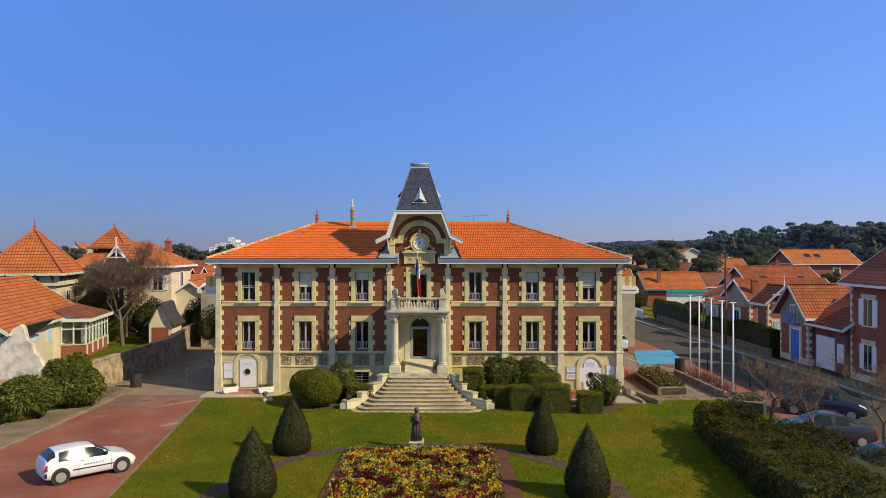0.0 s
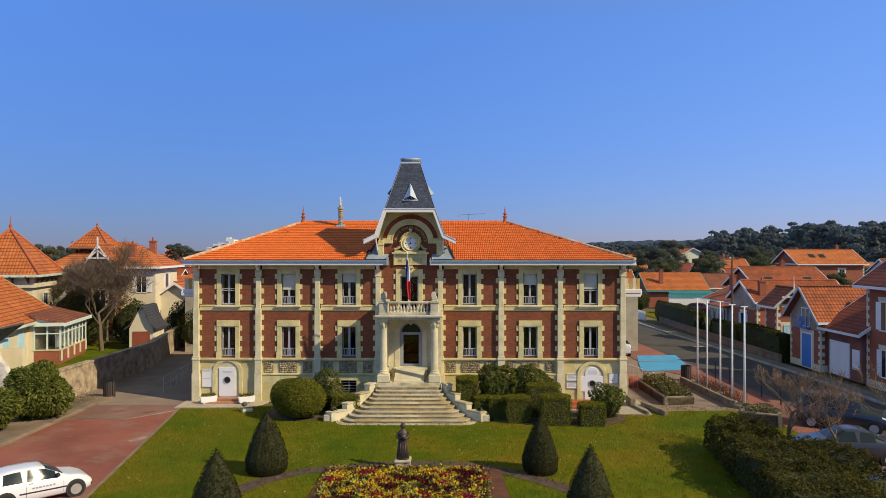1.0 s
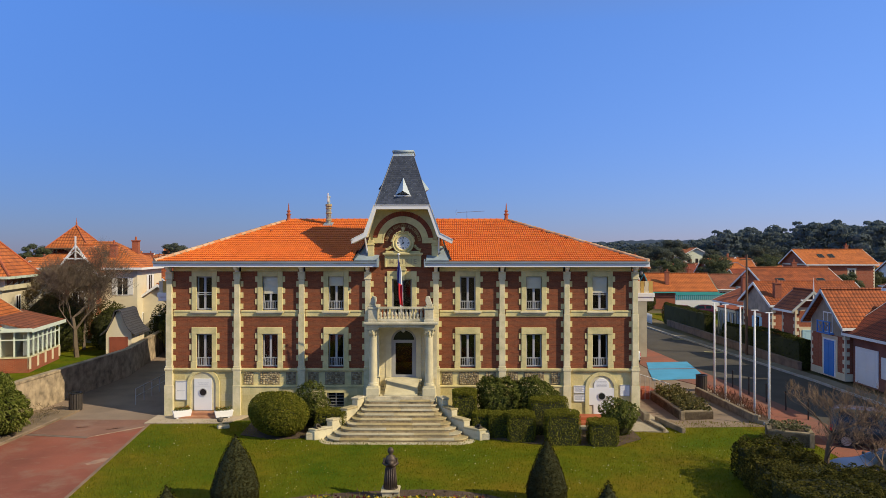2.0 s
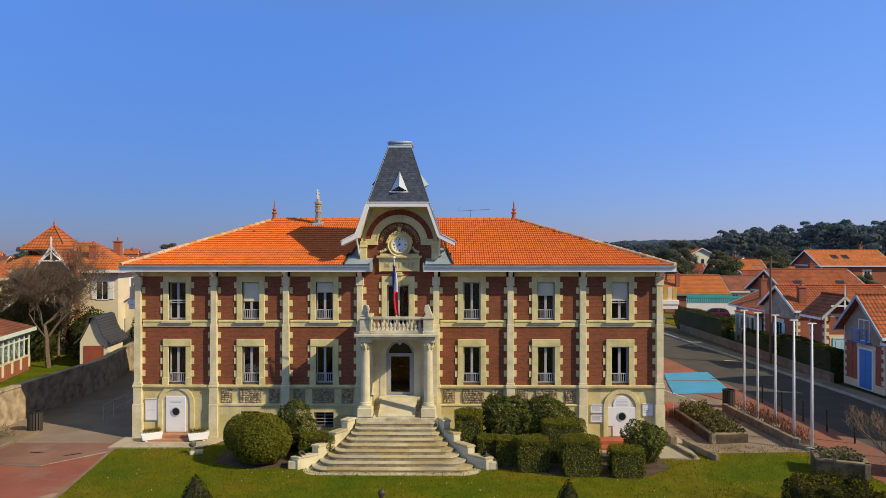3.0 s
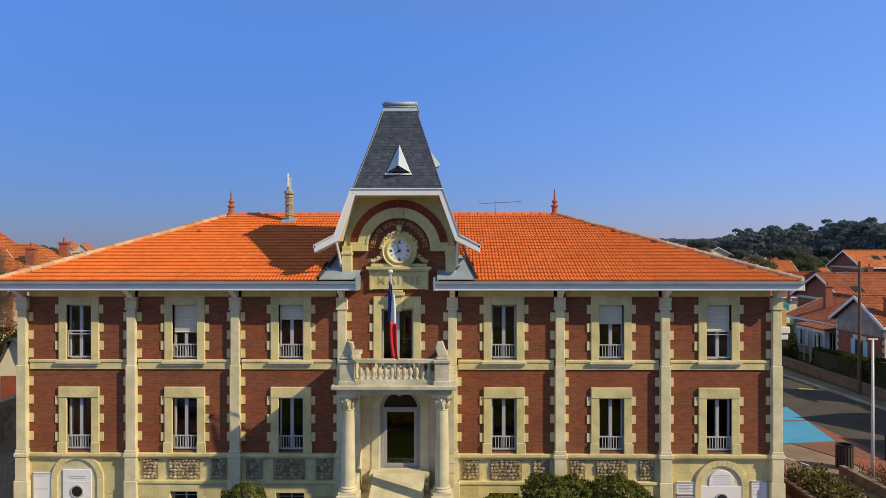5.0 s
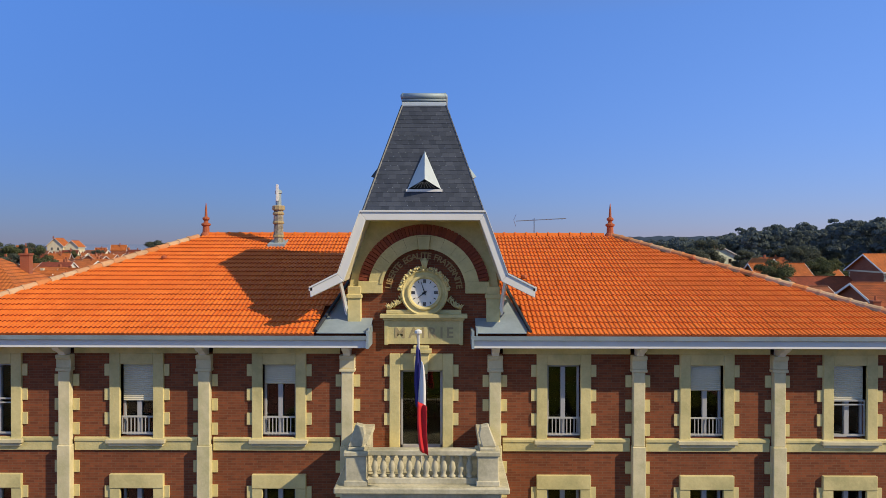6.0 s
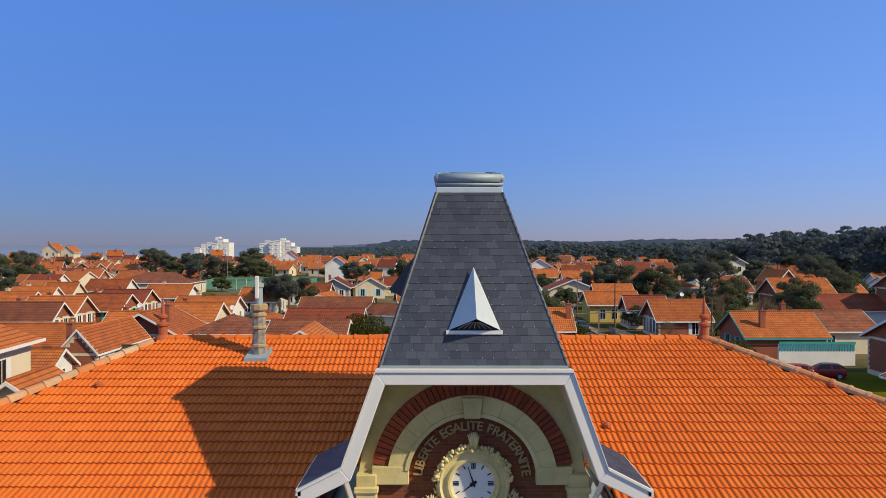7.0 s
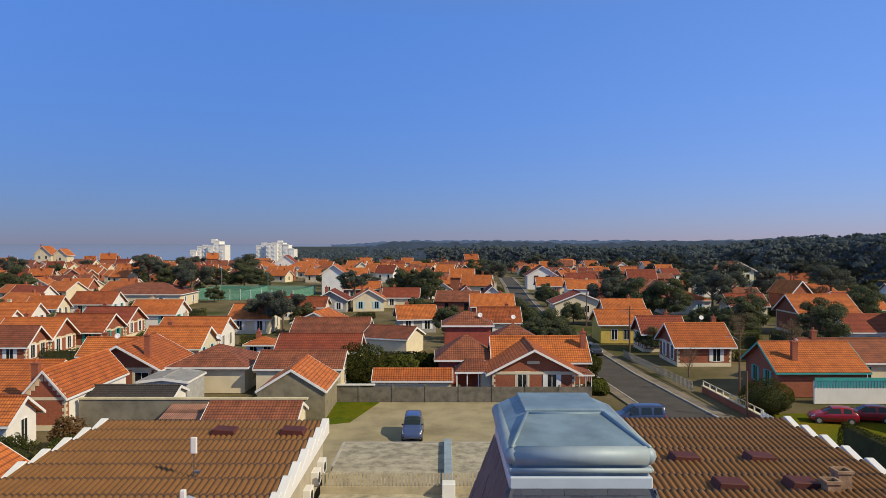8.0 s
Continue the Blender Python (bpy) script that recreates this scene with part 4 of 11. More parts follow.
# skirt between the board and the slope
part("roof_skirt", B().ext([(-0.70, 11.50), (GY, 11.50), (GY, 11.53), (-0.70, 11.56)], "x", TC - 1.47, TC + 1.47), ZINC, tower_roof)


def slate_mesh(w, h):
    return mesh_of("slate", B().add([(-w / 2, 0, 0.008), (w / 2, 0, 0.008), (w / 2, h, 0.001), (-w / 2, h, 0.001), (-w / 2, 0, 0.0), (w / 2, 0, 0.0)],
                                    [(0, 1, 2, 3), (4, 5, 1, 0), (4, 0, 3), (5, 2, 1)]), SLATE)


def slate_face(a, b_, c, d, sw, sh, mode, seed):
    """Slates over the quad a-b (foot) c-d (head): mode "parts" gives single slates, else one joined mesh."""
    a, b_, c, d = (Vector(p) for p in (a, b_, c, d))
    mid0, mid1 = (a + b_) / 2, (c + d) / 2
    up = mid1 - mid0
    ln = up.length
    up = up.normalized()
    ac = (b_ - a).normalized()
    up = (up - ac * up.dot(ac)).normalized()
    nr = ac.cross(up)
    m0 = Matrix((ac, up, nr)).transposed().to_4x4()
    rr = random.Random(seed)
    out = B()
    base = slate_mesh(sw - 0.002, sh + 0.03)
    rows = int(ln / sh) + 1
    for r in range(rows):
        t = min(1.0, (r + 0.3) * sh / ln)
        half0 = (b_ - a).length / 2 * (1 - t) + (c - d).length / 2 * t
        cen = mid0.lerp(mid1, min(1.0, r * sh / ln))
        x = -half0 + (0 if r % 2 else -sw / 2)
        while x < half0 - 0.02:
            x0, x1 = max(x, -half0), min(x + sw, half0)
            x += sw
            if x1 - x0 < 0.03 or r * sh > ln - 0.02:
                continue
            m = Matrix.Translation(cen + ac * (x0 + x1) / 2 + nr * (0.012 + rr.uniform(0, 0.004))) @ m0 @ Matrix.Rotation(rr.uniform(-0.006, 0.006), 4, "Z")
            if mode == "parts":
                part("slate", base, None, tower_roof, at=m @ Matrix.Diagonal(((x1 - x0 - 0.002) / (sw - 0.002), min(1.0, (ln - r * sh) / (sh + 0.03)), 1, 1)))
            else:
                k = (x1 - x0) / 2 - 0.001
                h = min(sh + 0.03, ln - r * sh)
                vs = [(-k, 0, 0.008), (k, 0, 0.008), (k, h, 0.001), (-k, h, 0.001), (-k, 0, 0), (k, 0, 0)]
                out.add([m @ Vector(p) for p in vs], [(0, 1, 2, 3), (4, 5, 1, 0), (4, 0, 3), (5, 2, 1)])
    if mode != "parts":
        part("slate_cover", out, SLATE_ALL, tower_roof, uv=False)["kind"] = "stuff"


T = lambda p: (p[0] + TC, p[1], p[2])
SLW, SLH = 0.175, 0.128
slate_face(T(lo[0]), T(lo[1]), T(hi[1]), T(hi[0]), SLW, SLH, "parts", 1)
slate_face(T(lo[3]), T(lo[0]), T(hi[0]), T(hi[3]), SLW, SLH, "joined", 2)
slate_face(T(lo[1]), T(lo[2]), T(hi[2]), T(hi[1]), SLW, SLH, "joined", 3)
for sx in (-1, 1):
    steep = [(TC + sx * 2.045, GY + 0.05, 10.03), (TC + sx * 2.045, BACK, 10.03), (TC + sx * 1.485, BACK, 11.54), (TC + sx * 1.485, GY + 0.05, 11.54)]
    flare = [(TC + sx * 2.71, GY + 0.05, 9.69), (TC + sx * 2.71, FLARE_BACK, 9.69), (TC + sx * 2.045, FLARE_BACK, 10.03), (TC + sx * 2.045, GY + 0.05, 10.03)]
    for q in (steep, flare):
        if sx < 0:
            q = [q[1], q[0], q[3], q[2]]
        slate_face(*q, SLW, SLH, "joined", 4)
    part("flare_edge", B().box(TC + sx * 2.70 - 0.04, TC + sx * 2.70 + 0.04, GY, FLARE_BACK, 9.60, 9.70), WHITE, tower_roof)
    # arrises of the slope
    part("zinc_arris", B().tube([T(lo[0] if sx < 0 else lo[1]), T(hi[0] if sx < 0 else hi[1])], 0.034, 6), SLATE_ALL, tower_roof)
hooks = B()
rr = random.Random(3)
SLOPE = math.hypot(CAP[0] + 0.72, CAPZ - 11.54)
for r in range(int(SLOPE / SLH)):
    t = (r + 0.1) * SLH / SLOPE
    half = 1.47 * (1 - t) + 0.575 * t
    y, z = -0.72 + (CAP[0] + 0.72) * t, 11.54 + (CAPZ - 11.54) * t
    for k in range(int(2 * half / SLW)):
        x = -half + SLW * (k + (0.5 if r % 2 else 0)) + 0.08
        if x < half and rr.random() < 0.5:
            hooks.box(TC + x - 0.006, TC + x + 0.006, y - 0.03, y - 0.015, z - 0.006, z + 0.006)
part("slate_hooks", hooks, ZINC_PALE, tower_roof)["kind"] = "stuff"

# little triangular lucarnes
k = (12.06 - 11.54) / (CAPZ - 11.54)
fy = -0.72 + (CAP[0] + 0.72) * k


def front_lucarne():
    x0, z0, y0 = TC + 0.02, 12.08, fy - 0.02
    b = B().add([(x0 - 0.42, y0, z0), (x0 + 0.42, y0, z0), (x0 + 0.02, y0 - 0.36, z0 + 0.22), (x0, y0 + 0.40, z0 + 1.0)], [(0, 2, 3), (2, 1, 3)])
    lu = part("lucarne", b, ZINC_PALE, tower_roof, "small white triangular zinc lucarne")
    part("louvre", B().add([(x0 - 0.34, y0 - 0.02, z0 + 0.03), (x0 + 0.34, y0 - 0.02, z0 + 0.03), (x0 + 0.02, y0 - 0.26, z0 + 0.17)], [(0, 1, 2)]), BLACK, lu, "dark mesh vent")
    g = B()
    for k in range(7):
        xx = x0 - 0.26 + k * 0.087
        g.tube([(xx, y0 - 0.05, z0 + 0.03), (x0 + (xx - x0) * 0.3, y0 - 0.27, z0 + 0.16)], 0.006, 4)
    part("vent_bars", g, FRAME_GREY, lu)
    part("lucarne_sill", B().box(x0 - 0.45, x0 + 0.45, y0 - 0.05, y0 + 0.03, z0 - 0.06, z0), WHITE, lu)


front_lucarne()
for sx in (-1, 1):
    z0, y0 = 12.45, 1.6
    x0 = TC + sx * (1.47 - 0.9 * (z0 - 11.54) / (CAPZ - 11.54))
    b = B().add([(x0, y0 - 0.42, z0), (x0, y0 + 0.42, z0), (x0 + sx * (0.22 if sx > 0 else 0.34), y0, z0 + 0.14), (x0 - sx * 0.28, y0, z0 + (0.80 if sx > 0 else 0.95))], [(0, 2, 3), (2, 1, 3), (0, 1, 2)])
    part("lucarne", b, ZINC if sx > 0 else SLATE_BED, tower_roof)

# zinc cap
cap = B()
CC = TC - 0.025
cx0, cx1, cy0, cy1 = CC - 0.585, CC + 0.585, CAP[0] - 0.01, CAP[1] + 0.01
cap.box(cx0, cx1, cy0, cy1, CAPZ - 0.02, CAPZ + 0.10)
cap_ob = part("zinc_cap", cap, ZINC_PALE, tower_roof, "blue-grey zinc cap with rounded moulding", bevel=0.012)
mould = B()
for rad, z, r in ((-0.012, CAPZ + 0.150, 0.022), (-0.04, CAPZ + 0.262, 0.078)):
    c = [(cx0 - rad, cy0 - rad, z), (cx1 + rad, cy0 - rad, z), (cx1 + rad, cy1 + rad, z), (cx0 - rad, cy1 + rad, z)]
    for i in range(4):
        mould.tube([c[i], c[(i + 1) % 4]], r, 12)
    for p in c:
        mould.lathe([(0.01, -r), (r * 0.7, -r * 0.7), (r, 0), (r * 0.7, r * 0.7), (0.01, r)], p[0], p[1], p[2], 12)
mould.box(cx0 + 0.03, cx1 - 0.03, cy0 + 0.03, cy1 - 0.03, CAPZ + 0.08, CAPZ + 0.325)
part("cap_moulding", mould, ZINC, cap_ob, smooth=True, uv=False)
zt = CAPZ + 0.325
r0, r1, f0, f1 = CC - 0.35, CC + 0.35, 1.40, cy1 - 0.03
part("cap_roof", B().add([(cx0 + 0.01, cy0 + 0.01, zt), (cx1 - 0.01, cy0 + 0.01, zt), (cx1 - 0.01, cy1 - 0.01, zt), (cx0 + 0.01, cy1 - 0.01, zt),
                          (r0, f0, zt + 0.10), (r1, f0, zt + 0.10), (r1, f1, zt + 0.10), (r0, f1, zt + 0.10)],
                         [(0, 1, 5, 4), (1, 2, 6, 5), (2, 3, 7, 6), (3, 0, 4, 7), (4, 5, 6, 7)]), LEAD, cap_ob, "blue-grey zinc sheets with pale droppings")
rolls = B()
for a, e in (((cx0 + 0.02, cy0 + 0.02), (r0, f0)), ((cx1 - 0.02, cy0 + 0.02), (r1, f0))):
    rolls.tube([(*a, zt + 0.008), (*e, zt + 0.108)], 0.018, 6)
rolls.tube([(r0, f0, zt + 0.10), (r1, f0, zt + 0.10)], 0.014, 6)
part("cap_roll", rolls, LEAD, cap_ob, smooth=True)
part("cap_hatch", B().box(r0 - 0.02, r1 + 0.02, f0 + 0.08, f1, zt + 0.09, zt + 0.125), LEAD, cap_ob, bevel=0.012)

# zinc valley roofs beside the gable
for sx in (-1, 1):
    p = [(TC + sx * 1.30, EAVE_Y - 0.02, 8.56), (TC + sx * 2.6, EAVE_Y - 0.02, 8.56), (TC + sx * 2.25, 1.3, 9.33), (TC + sx * 1.30, 1.3, 9.33)]
    v = B().slab(p if sx > 0 else [p[1], p[0], p[3], p[2]], 0.02)
    v.box(min(sx * 1.30, sx * 1.34) + TC, max(sx * 1.30, sx * 1.34) + TC, EAVE_Y - 0.04, 0.0, 8.5, 8.68)
    part("valley_zinc", v, ZINC, hall, "grey zinc valley sheet")
    part("valley_edge", B().tube([(TC + sx * 2.62, EAVE_Y, 8.6), (TC + sx * 2.28, 1.3, 9.4), (TC + sx * 2.1, 3.0, 10.0)], 0.05, 6), SLATE_BED, hall)

# clock
clk = part("clock_surround", B().hoop(TC + 0.02, 9.50, [(0.355, 0.0), (0.355, -0.13), (0.385, -0.20), (0.42, -0.21), (0.46, -0.16), (0.52, -0.16), (0.56, -0.21), (0.595, -0.19), (0.60, 0.0)], 40), STONE, hall, "round carved stone clock surround")
CXX = TC + 0.02
part("dial", B().ext([(CXX + 0.37 * math.cos(k * math.pi / 20), 9.50 + 0.37 * math.sin(k * math.pi / 20)) for k in range(40)], "y", -0.12, -0.05), WHITE, clk, "white enamel clock dial")
marks = B()
for h in range(12):
    a = math.pi / 2 - h * math.pi / 6
    big = h % 3 == 0
    for j in ((-1, 0, 1) if big else (0,)):
        c, s = math.cos(a), math.sin(a)
        r0, r1, w, off = (0.24, 0.335, 0.009, j * 0.026) if big else (0.265, 0.335, 0.009, 0)
        pts = [(r0, -w), (r1, -w), (r1, w), (r0, w)]
        marks.ext([(CXX + r * c - (t + off) * s, 9.50 + r * s + (t + off) * c) for r, t in pts], "y", -0.126, -0.12)
part("hour_ring", marks, BLACK, clk)["kind"] = "stuff"
point = B()
for ang, ln, w in ((radians(90 + 18), 0.29, 0.014), (radians(90 + 128), 0.22, 0.015), (radians(90 - 60), 0.06, 0.03)):
    c, s = math.cos(ang), math.sin(ang)
    point.ext([(CXX + r * c - t * s, 9.50 + r * s + t * c) for r, t in ((-0.06, -w), (ln, -w * 0.4), (ln, w * 0.4), (-0.06, w))], "y", -0.135, -0.128)
point.ext([(CXX + 0.035 * math.cos(k * math.pi / 6), 9.50 + 0.035 * math.sin(k * math.pi / 6)) for k in range(12)], "y", -0.14, -0.126)
part("clock_pointer", point, BLACK, clk)
gar = B()
rr = random.Random(11)


def lump(b, x, y, z, r, n=6):
    b.lathe([(r * 0.3, -r), (r * 0.85, -r * 0.5), (r, 0), (r * 0.85, r * 0.5), (r * 0.3, r)], x, y, z, n)


for k in range(34):
    a = radians(8 + 164 * k / 33)
    for j in range(3):
        rad = 0.615 + rr.uniform(-0.04, 0.05)
        lump(gar, CXX + rad * math.cos(a), -0.2 + rr.uniform(-0.05, 0.03), 9.50 + rad * math.sin(a), rr.uniform(0.022, 0.042))
for k in range(7):
    a = radians(60 + 10 * k)
    gar.tube([(CXX + 0.05 * math.cos(a), -0.24, 10.1), (CXX + 0.12 * math.cos(a), -0.27, 10.1 + 0.2 * math.sin(a)), (CXX + 0.2 * math.cos(a), -0.24, 10.08 + 0.3 * math.sin(a))], [0.022, 0.028, 0.012], 5)
for sx in (-1, 1):
    for k in range(30):
        a, t = rr.uniform(20, 150), rr.uniform(0, 1)
        x0, z0 = CXX + sx * (0.95 - 0.5 * t), 8.97 + 0.10 + 0.42 * t * t
        dx, dz = 0.16 * math.cos(radians(a)), 0.16 * math.sin(radians(a))
        gar.tube([(x0, -0.1, z0), (x0 + sx * dx * 0.5, -0.16, z0 + dz * 0.6), (x0 + sx * dx, -0.13, z0 + dz)], [0.012, 0.022, 0.005], 5)
part("carved_garland", gar, STONE, clk, "carved stone garland and laurel", smooth=True, uv=False)
plq = part("name_plaque", B().box(TC - 0.97, TC + 0.97, -0.10, 0.0, 8.19, 8.80).box(TC - 1.0, TC - 0.9, -0.12, 0, 8.17, 8.80).box(TC + 0.9, TC + 1.0, -0.12, 0, 8.17, 8.80), STONE, hall, "carved stone name plaque", bevel=0.01)
part("plaque_cornice", B().box(TC - 1.03, TC + 1.03, -0.18, 0.0, 8.80, 8.86).box(TC - 1.10, TC + 1.10, -0.26, 0.0, 8.86, 8.96).box(TC - 0.95, TC + 0.95, -0.14, 0, 8.96, 9.06), STONE, plq, bevel=0.012)


def letters(text, size, depth, mat, parent, place, name):
    """Each letter's pose comes from place(i, width)."""
    widths = {"I": 0.42, "M": 1.12, "A": 0.95, " ": 0.55, "E": 0.80, "L": 0.78, "F": 0.78, "T": 0.85, "G": 1.0, "R": 0.92, "B": 0.9, "N": 1.0}
    adv, xs = 0.0, []
    for ch in text:
        w = widths.get(ch, 0.9)
        xs.append(adv + w / 2)
        adv += w
    for ch, x in zip(text, xs):
        if ch == " ":
            continue
        cu = bpy.data.curves.new("letter", "FONT")
        cu.body, cu.size, cu.extrude, cu.align_x, cu.offset = ch, size, depth, "CENTER", size * 0.022
        tmp = bpy.data.objects.new("letter", cu)
        scene.collection.objects.link(tmp)
        me = bpy.data.meshes.new_from_object(tmp.evaluated_get(bpy.context.evaluated_depsgraph_get()))
        bpy.data.objects.remove(tmp)
        me.materials.clear()
        me.materials.append(mat)
        part(name, me, mat, parent, at=place((x - adv / 2) / adv))


LETTER_DARK = m_plain("incised_letter", (0.44, 0.36, 0.20), 0.9, 0.2)
LETTER_STONE = m_plain("raised_letter", (0.46, 0.29, 0.12), 0.8, 0.2)
letters("MAIRIE", 0.37, 0.004, LETTER_DARK, plq, lambda u: Matrix.Translation((TC + u * 1.60, -0.104, 8.36)) @ Matrix.Rotation(math.pi / 2, 4, "X"), "letter")


def on_arc(u):
    a = radians(90 - u * 172)
    r = 0.835
    return Matrix.Translation((TC + r * math.cos(a), -0.02, 9.53 + r * math.sin(a))) @ Matrix.Rotation(math.pi / 2, 4, "X") @ Matrix.Rotation(a - math.pi / 2, 4, "Z")


letters("LIBERTE EGALITE FRATERNITE", 0.215, 0.022, LETTER_STONE, gable, on_arc, "letter")

# chimney with aerial on the front slope
ch = thing("chimney", "old grey masonry chimney flue with a cowl on the tiled roof", "chimney", (HALL_X, 0, -0.12))
chx, chy = -4.95, 5.5
part("flashing", B().ext([(chy - 0.35, 10.62), (chy + 0.35, 10.86), (chy + 0.35, 10.99), (chy - 0.35, 10.83)], "x", chx - 0.28, chx + 0.28), ZINC, ch)
part("chimney_shaft", B().lathe([(0.17, 0), (0.16, 0.4), (0.165, 0.45), (0.15, 0.8), (0.17, 0.82), (0.15, 1.25)], chx, chy, 10.7, 9), m_plain("lichened_masonry", (0.34, 0.315, 0.275), 0.95, 0.6, 7, 30, 0.8), ch, "weathered masonry flue")
for z in (11.05, 11.5, 11.8):
    part("flue_band", B().lathe([(0.17, 0), (0.19, 0.02), (0.19, 0.07), (0.165, 0.09)], chx, chy, z, 9), RUBBLE, ch)
part("collar", B().lathe([(0.19, 0), (0.21, 0.03), (0.21, 0.14), (0.19, 0.16)], chx, chy, 11.95, 10), RUBBLE, ch)
part("cowl", B().lathe([(0.10, 0), (0.09, 0.45), (0.12, 0.47), (0.12, 0.55), (0.03, 0.6)], chx, chy, 12.05, 10), ZINC, ch)
part("aerial_box", B().box(chx - 0.05, chx + 0.03, chy - 0.2, chy - 0.12, 12.25, 12.8), WHITE, ch, "white mobile aerial panel", bevel=0.01)
part("aerial_mast", B().tube([(chx - 0.02, chy - 0.1, 11.9), (chx - 0.02, chy - 0.1, 12.75)], 0.015, 5), CHROME, ch)

an = thing("television_aerial", "thin metal television aerial behind the roof ridge", "aerial", (HALL_X - 0.47, 0, -0.35))
part("mast", B().tube([(4.25, 7.4, 10.6), (4.25, 7.4, 12.0)], 0.02, 5), CHROME, an)
boom = B().tube([(3.6, 7.4, 11.9), (5.4, 7.4, 12.0)], 0.012, 4)
for kk in range(9):
    boom.tube([(4.2 + kk * 0.13, 7.2, 11.95), (4.2 + kk * 0.13, 7.6, 11.95)], 0.006, 4)
boom.tube([(3.6, 7.4, 11.7), (3.52, 7.4, 11.95), (3.6, 7.4, 12.15)], 0.01, 4)
part("aerial_comb", boom, CHROME, an)

# ---- portico with balcony ----
PC = 0.10
cy = -2.2
por = thing("portico", "cream stone entrance portico with two columns carrying a balcony", "portico", (HALL_X, 0, 0))
for sx in (-1, 1):
    x = PC + sx * 1.45
    part("pedestal", B().box(x - 0.34, x + 0.34, cy - 0.34, cy + 0.34, 1.6, 2.02).box(x - 0.38, x + 0.38, cy - 0.38, cy + 0.38, 0.0, 1.6), STONE_PALE, por, bevel=0.02)
    part("column", B().box(x - 0.28, x + 0.28, cy - 0.28, cy + 0.28, 2.02, 2.10).lathe([(0.27, 0), (0.28, 0.05), (0.24, 0.09), (0.26, 0.13), (0.215, 0.17), (0.215, 1.0), (0.185, 2.5), (0.20, 2.53), (0.185, 2.56), (0.24, 2.9), (0.26, 2.94)], x, cy, 2.10, 20)
         .box(x - 0.27, x + 0.27, cy - 0.27, cy + 0.27, 5.02, 5.12), STONE_PALE, por, "smooth cream stone column", smooth=False)
    cp = B()
    for k in range(8):
        a = k * math.pi / 4
        cp.tube([(x + 0.18 * math.cos(a), cy + 0.18 * math.sin(a), 4.66), (x + 0.22 * math.cos(a), cy + 0.22 * math.sin(a), 4.85), (x + 0.29 * math.cos(a), cy + 0.29 * math.sin(a), 4.95), (x + 0.27 * math.cos(a), cy + 0.27 * math.sin(a), 4.88)], [0.04, 0.045, 0.035, 0.02], 5)
    part("capital", cp, STONE_PALE, por, "carved leafy capital", smooth=True, uv=False)
    anta = part("anta", B().box(x - 0.24 + sx * 0.12, x + 0.24 + sx * 0.12, -0.53, 0.0, 1.6, 5.12), STONE_PALE, por, "wall pier of coursed cream blocks")
    for kk in range(9):
        z = 2.1 + kk * 0.335
        part("block", B().box(x - 0.26 + sx * 0.12, x + 0.26 + sx * 0.12, -0.55, 0.0, z + 0.008, z + 0.335 - 0.008), STONE_PALE, anta)
    part("low_wall", B().box(x - 0.2, x + 0.2, cy + 0.34, -0.5, 1.6, 2.25), STONE_PALE, por, bevel=0.015)
    # balcony post, side rail
    part("balcony_post", B().box(x - 0.23, x + 0.23, cy - 0.33, cy + 0.13, 5.42, 6.08).box(x - 0.27, x + 0.27, cy - 0.37, cy + 0.17, 6.08, 6.18).box(x - 0.18, x + 0.18, cy - 0.28, cy + 0.08, 6.18, 6.25)
         .box(x - 0.26, x + 0.26, cy - 0.36, cy + 0.16, 5.42, 5.54), STONE_BALCONY, por, bevel=0.015)
    part("scroll", B().ext([(x + sx * 0.20, 6.25), (x - sx * 0.12, 6.25), (x - sx * 0.20, 6.52), (x - sx * 0.16, 6.70), (x + sx * 0.02, 6.74), (x + sx * 0.08, 6.56)], "y", cy - 0.22, cy + 0.02), STONE_BALCONY, por, "leaning carved stone scroll", bevel=0.02)
    part("side_rail", B().box(x - 0.12, x + 0.12, cy + 0.13, 0.0, 5.42, 6.02).box(x - 0.17, x + 0.17, cy + 0.13, 0.0, 6.02, 6.14), STONE_BALCONY, por, bevel=0.012)
wall_p = panel(B(), PC - 1.45, PC + 1.45, 1.6, 5.12, -0.06, 0.0, [(PC - 0.68, PC + 0.68, 2.12, 4.72)])
part("porch_wall", wall_p, STONE_PALE, por)
part("entablature", B().box(PC - 1.75, PC + 1.75, cy - 0.30, 0.0, 5.12, 5.28).box(PC - 1.92, PC + 1.92, cy - 0.46, 0.0, 5.28, 5.42), STONE_BALCONY, por, "stone balcony slab with moulded edge", bevel=0.025)
part("balustrade_rail", B().box(PC - 1.22, PC + 1.22, cy - 0.24, cy + 0.02, 6.06, 6.18).box(PC - 1.22, PC + 1.22, cy - 0.20, cy - 0.02, 5.42, 5.56), STONE_BALCONY, por, bevel=0.015)
bal = mesh_of("baluster", B().lathe([(0.075, 0), (0.075, 0.04), (0.045, 0.07), (0.075, 0.16), (0.085, 0.22), (0.05, 0.34), (0.035, 0.40), (0.06, 0.43), (0.06, 0.50)], 0, 0, 0, 10), STONE_BALCONY, True)
for k in range(12):
    part("baluster", bal, None, por, at=(PC - 1.05 + k * 2.1 / 11, cy - 0.11, 5.56))

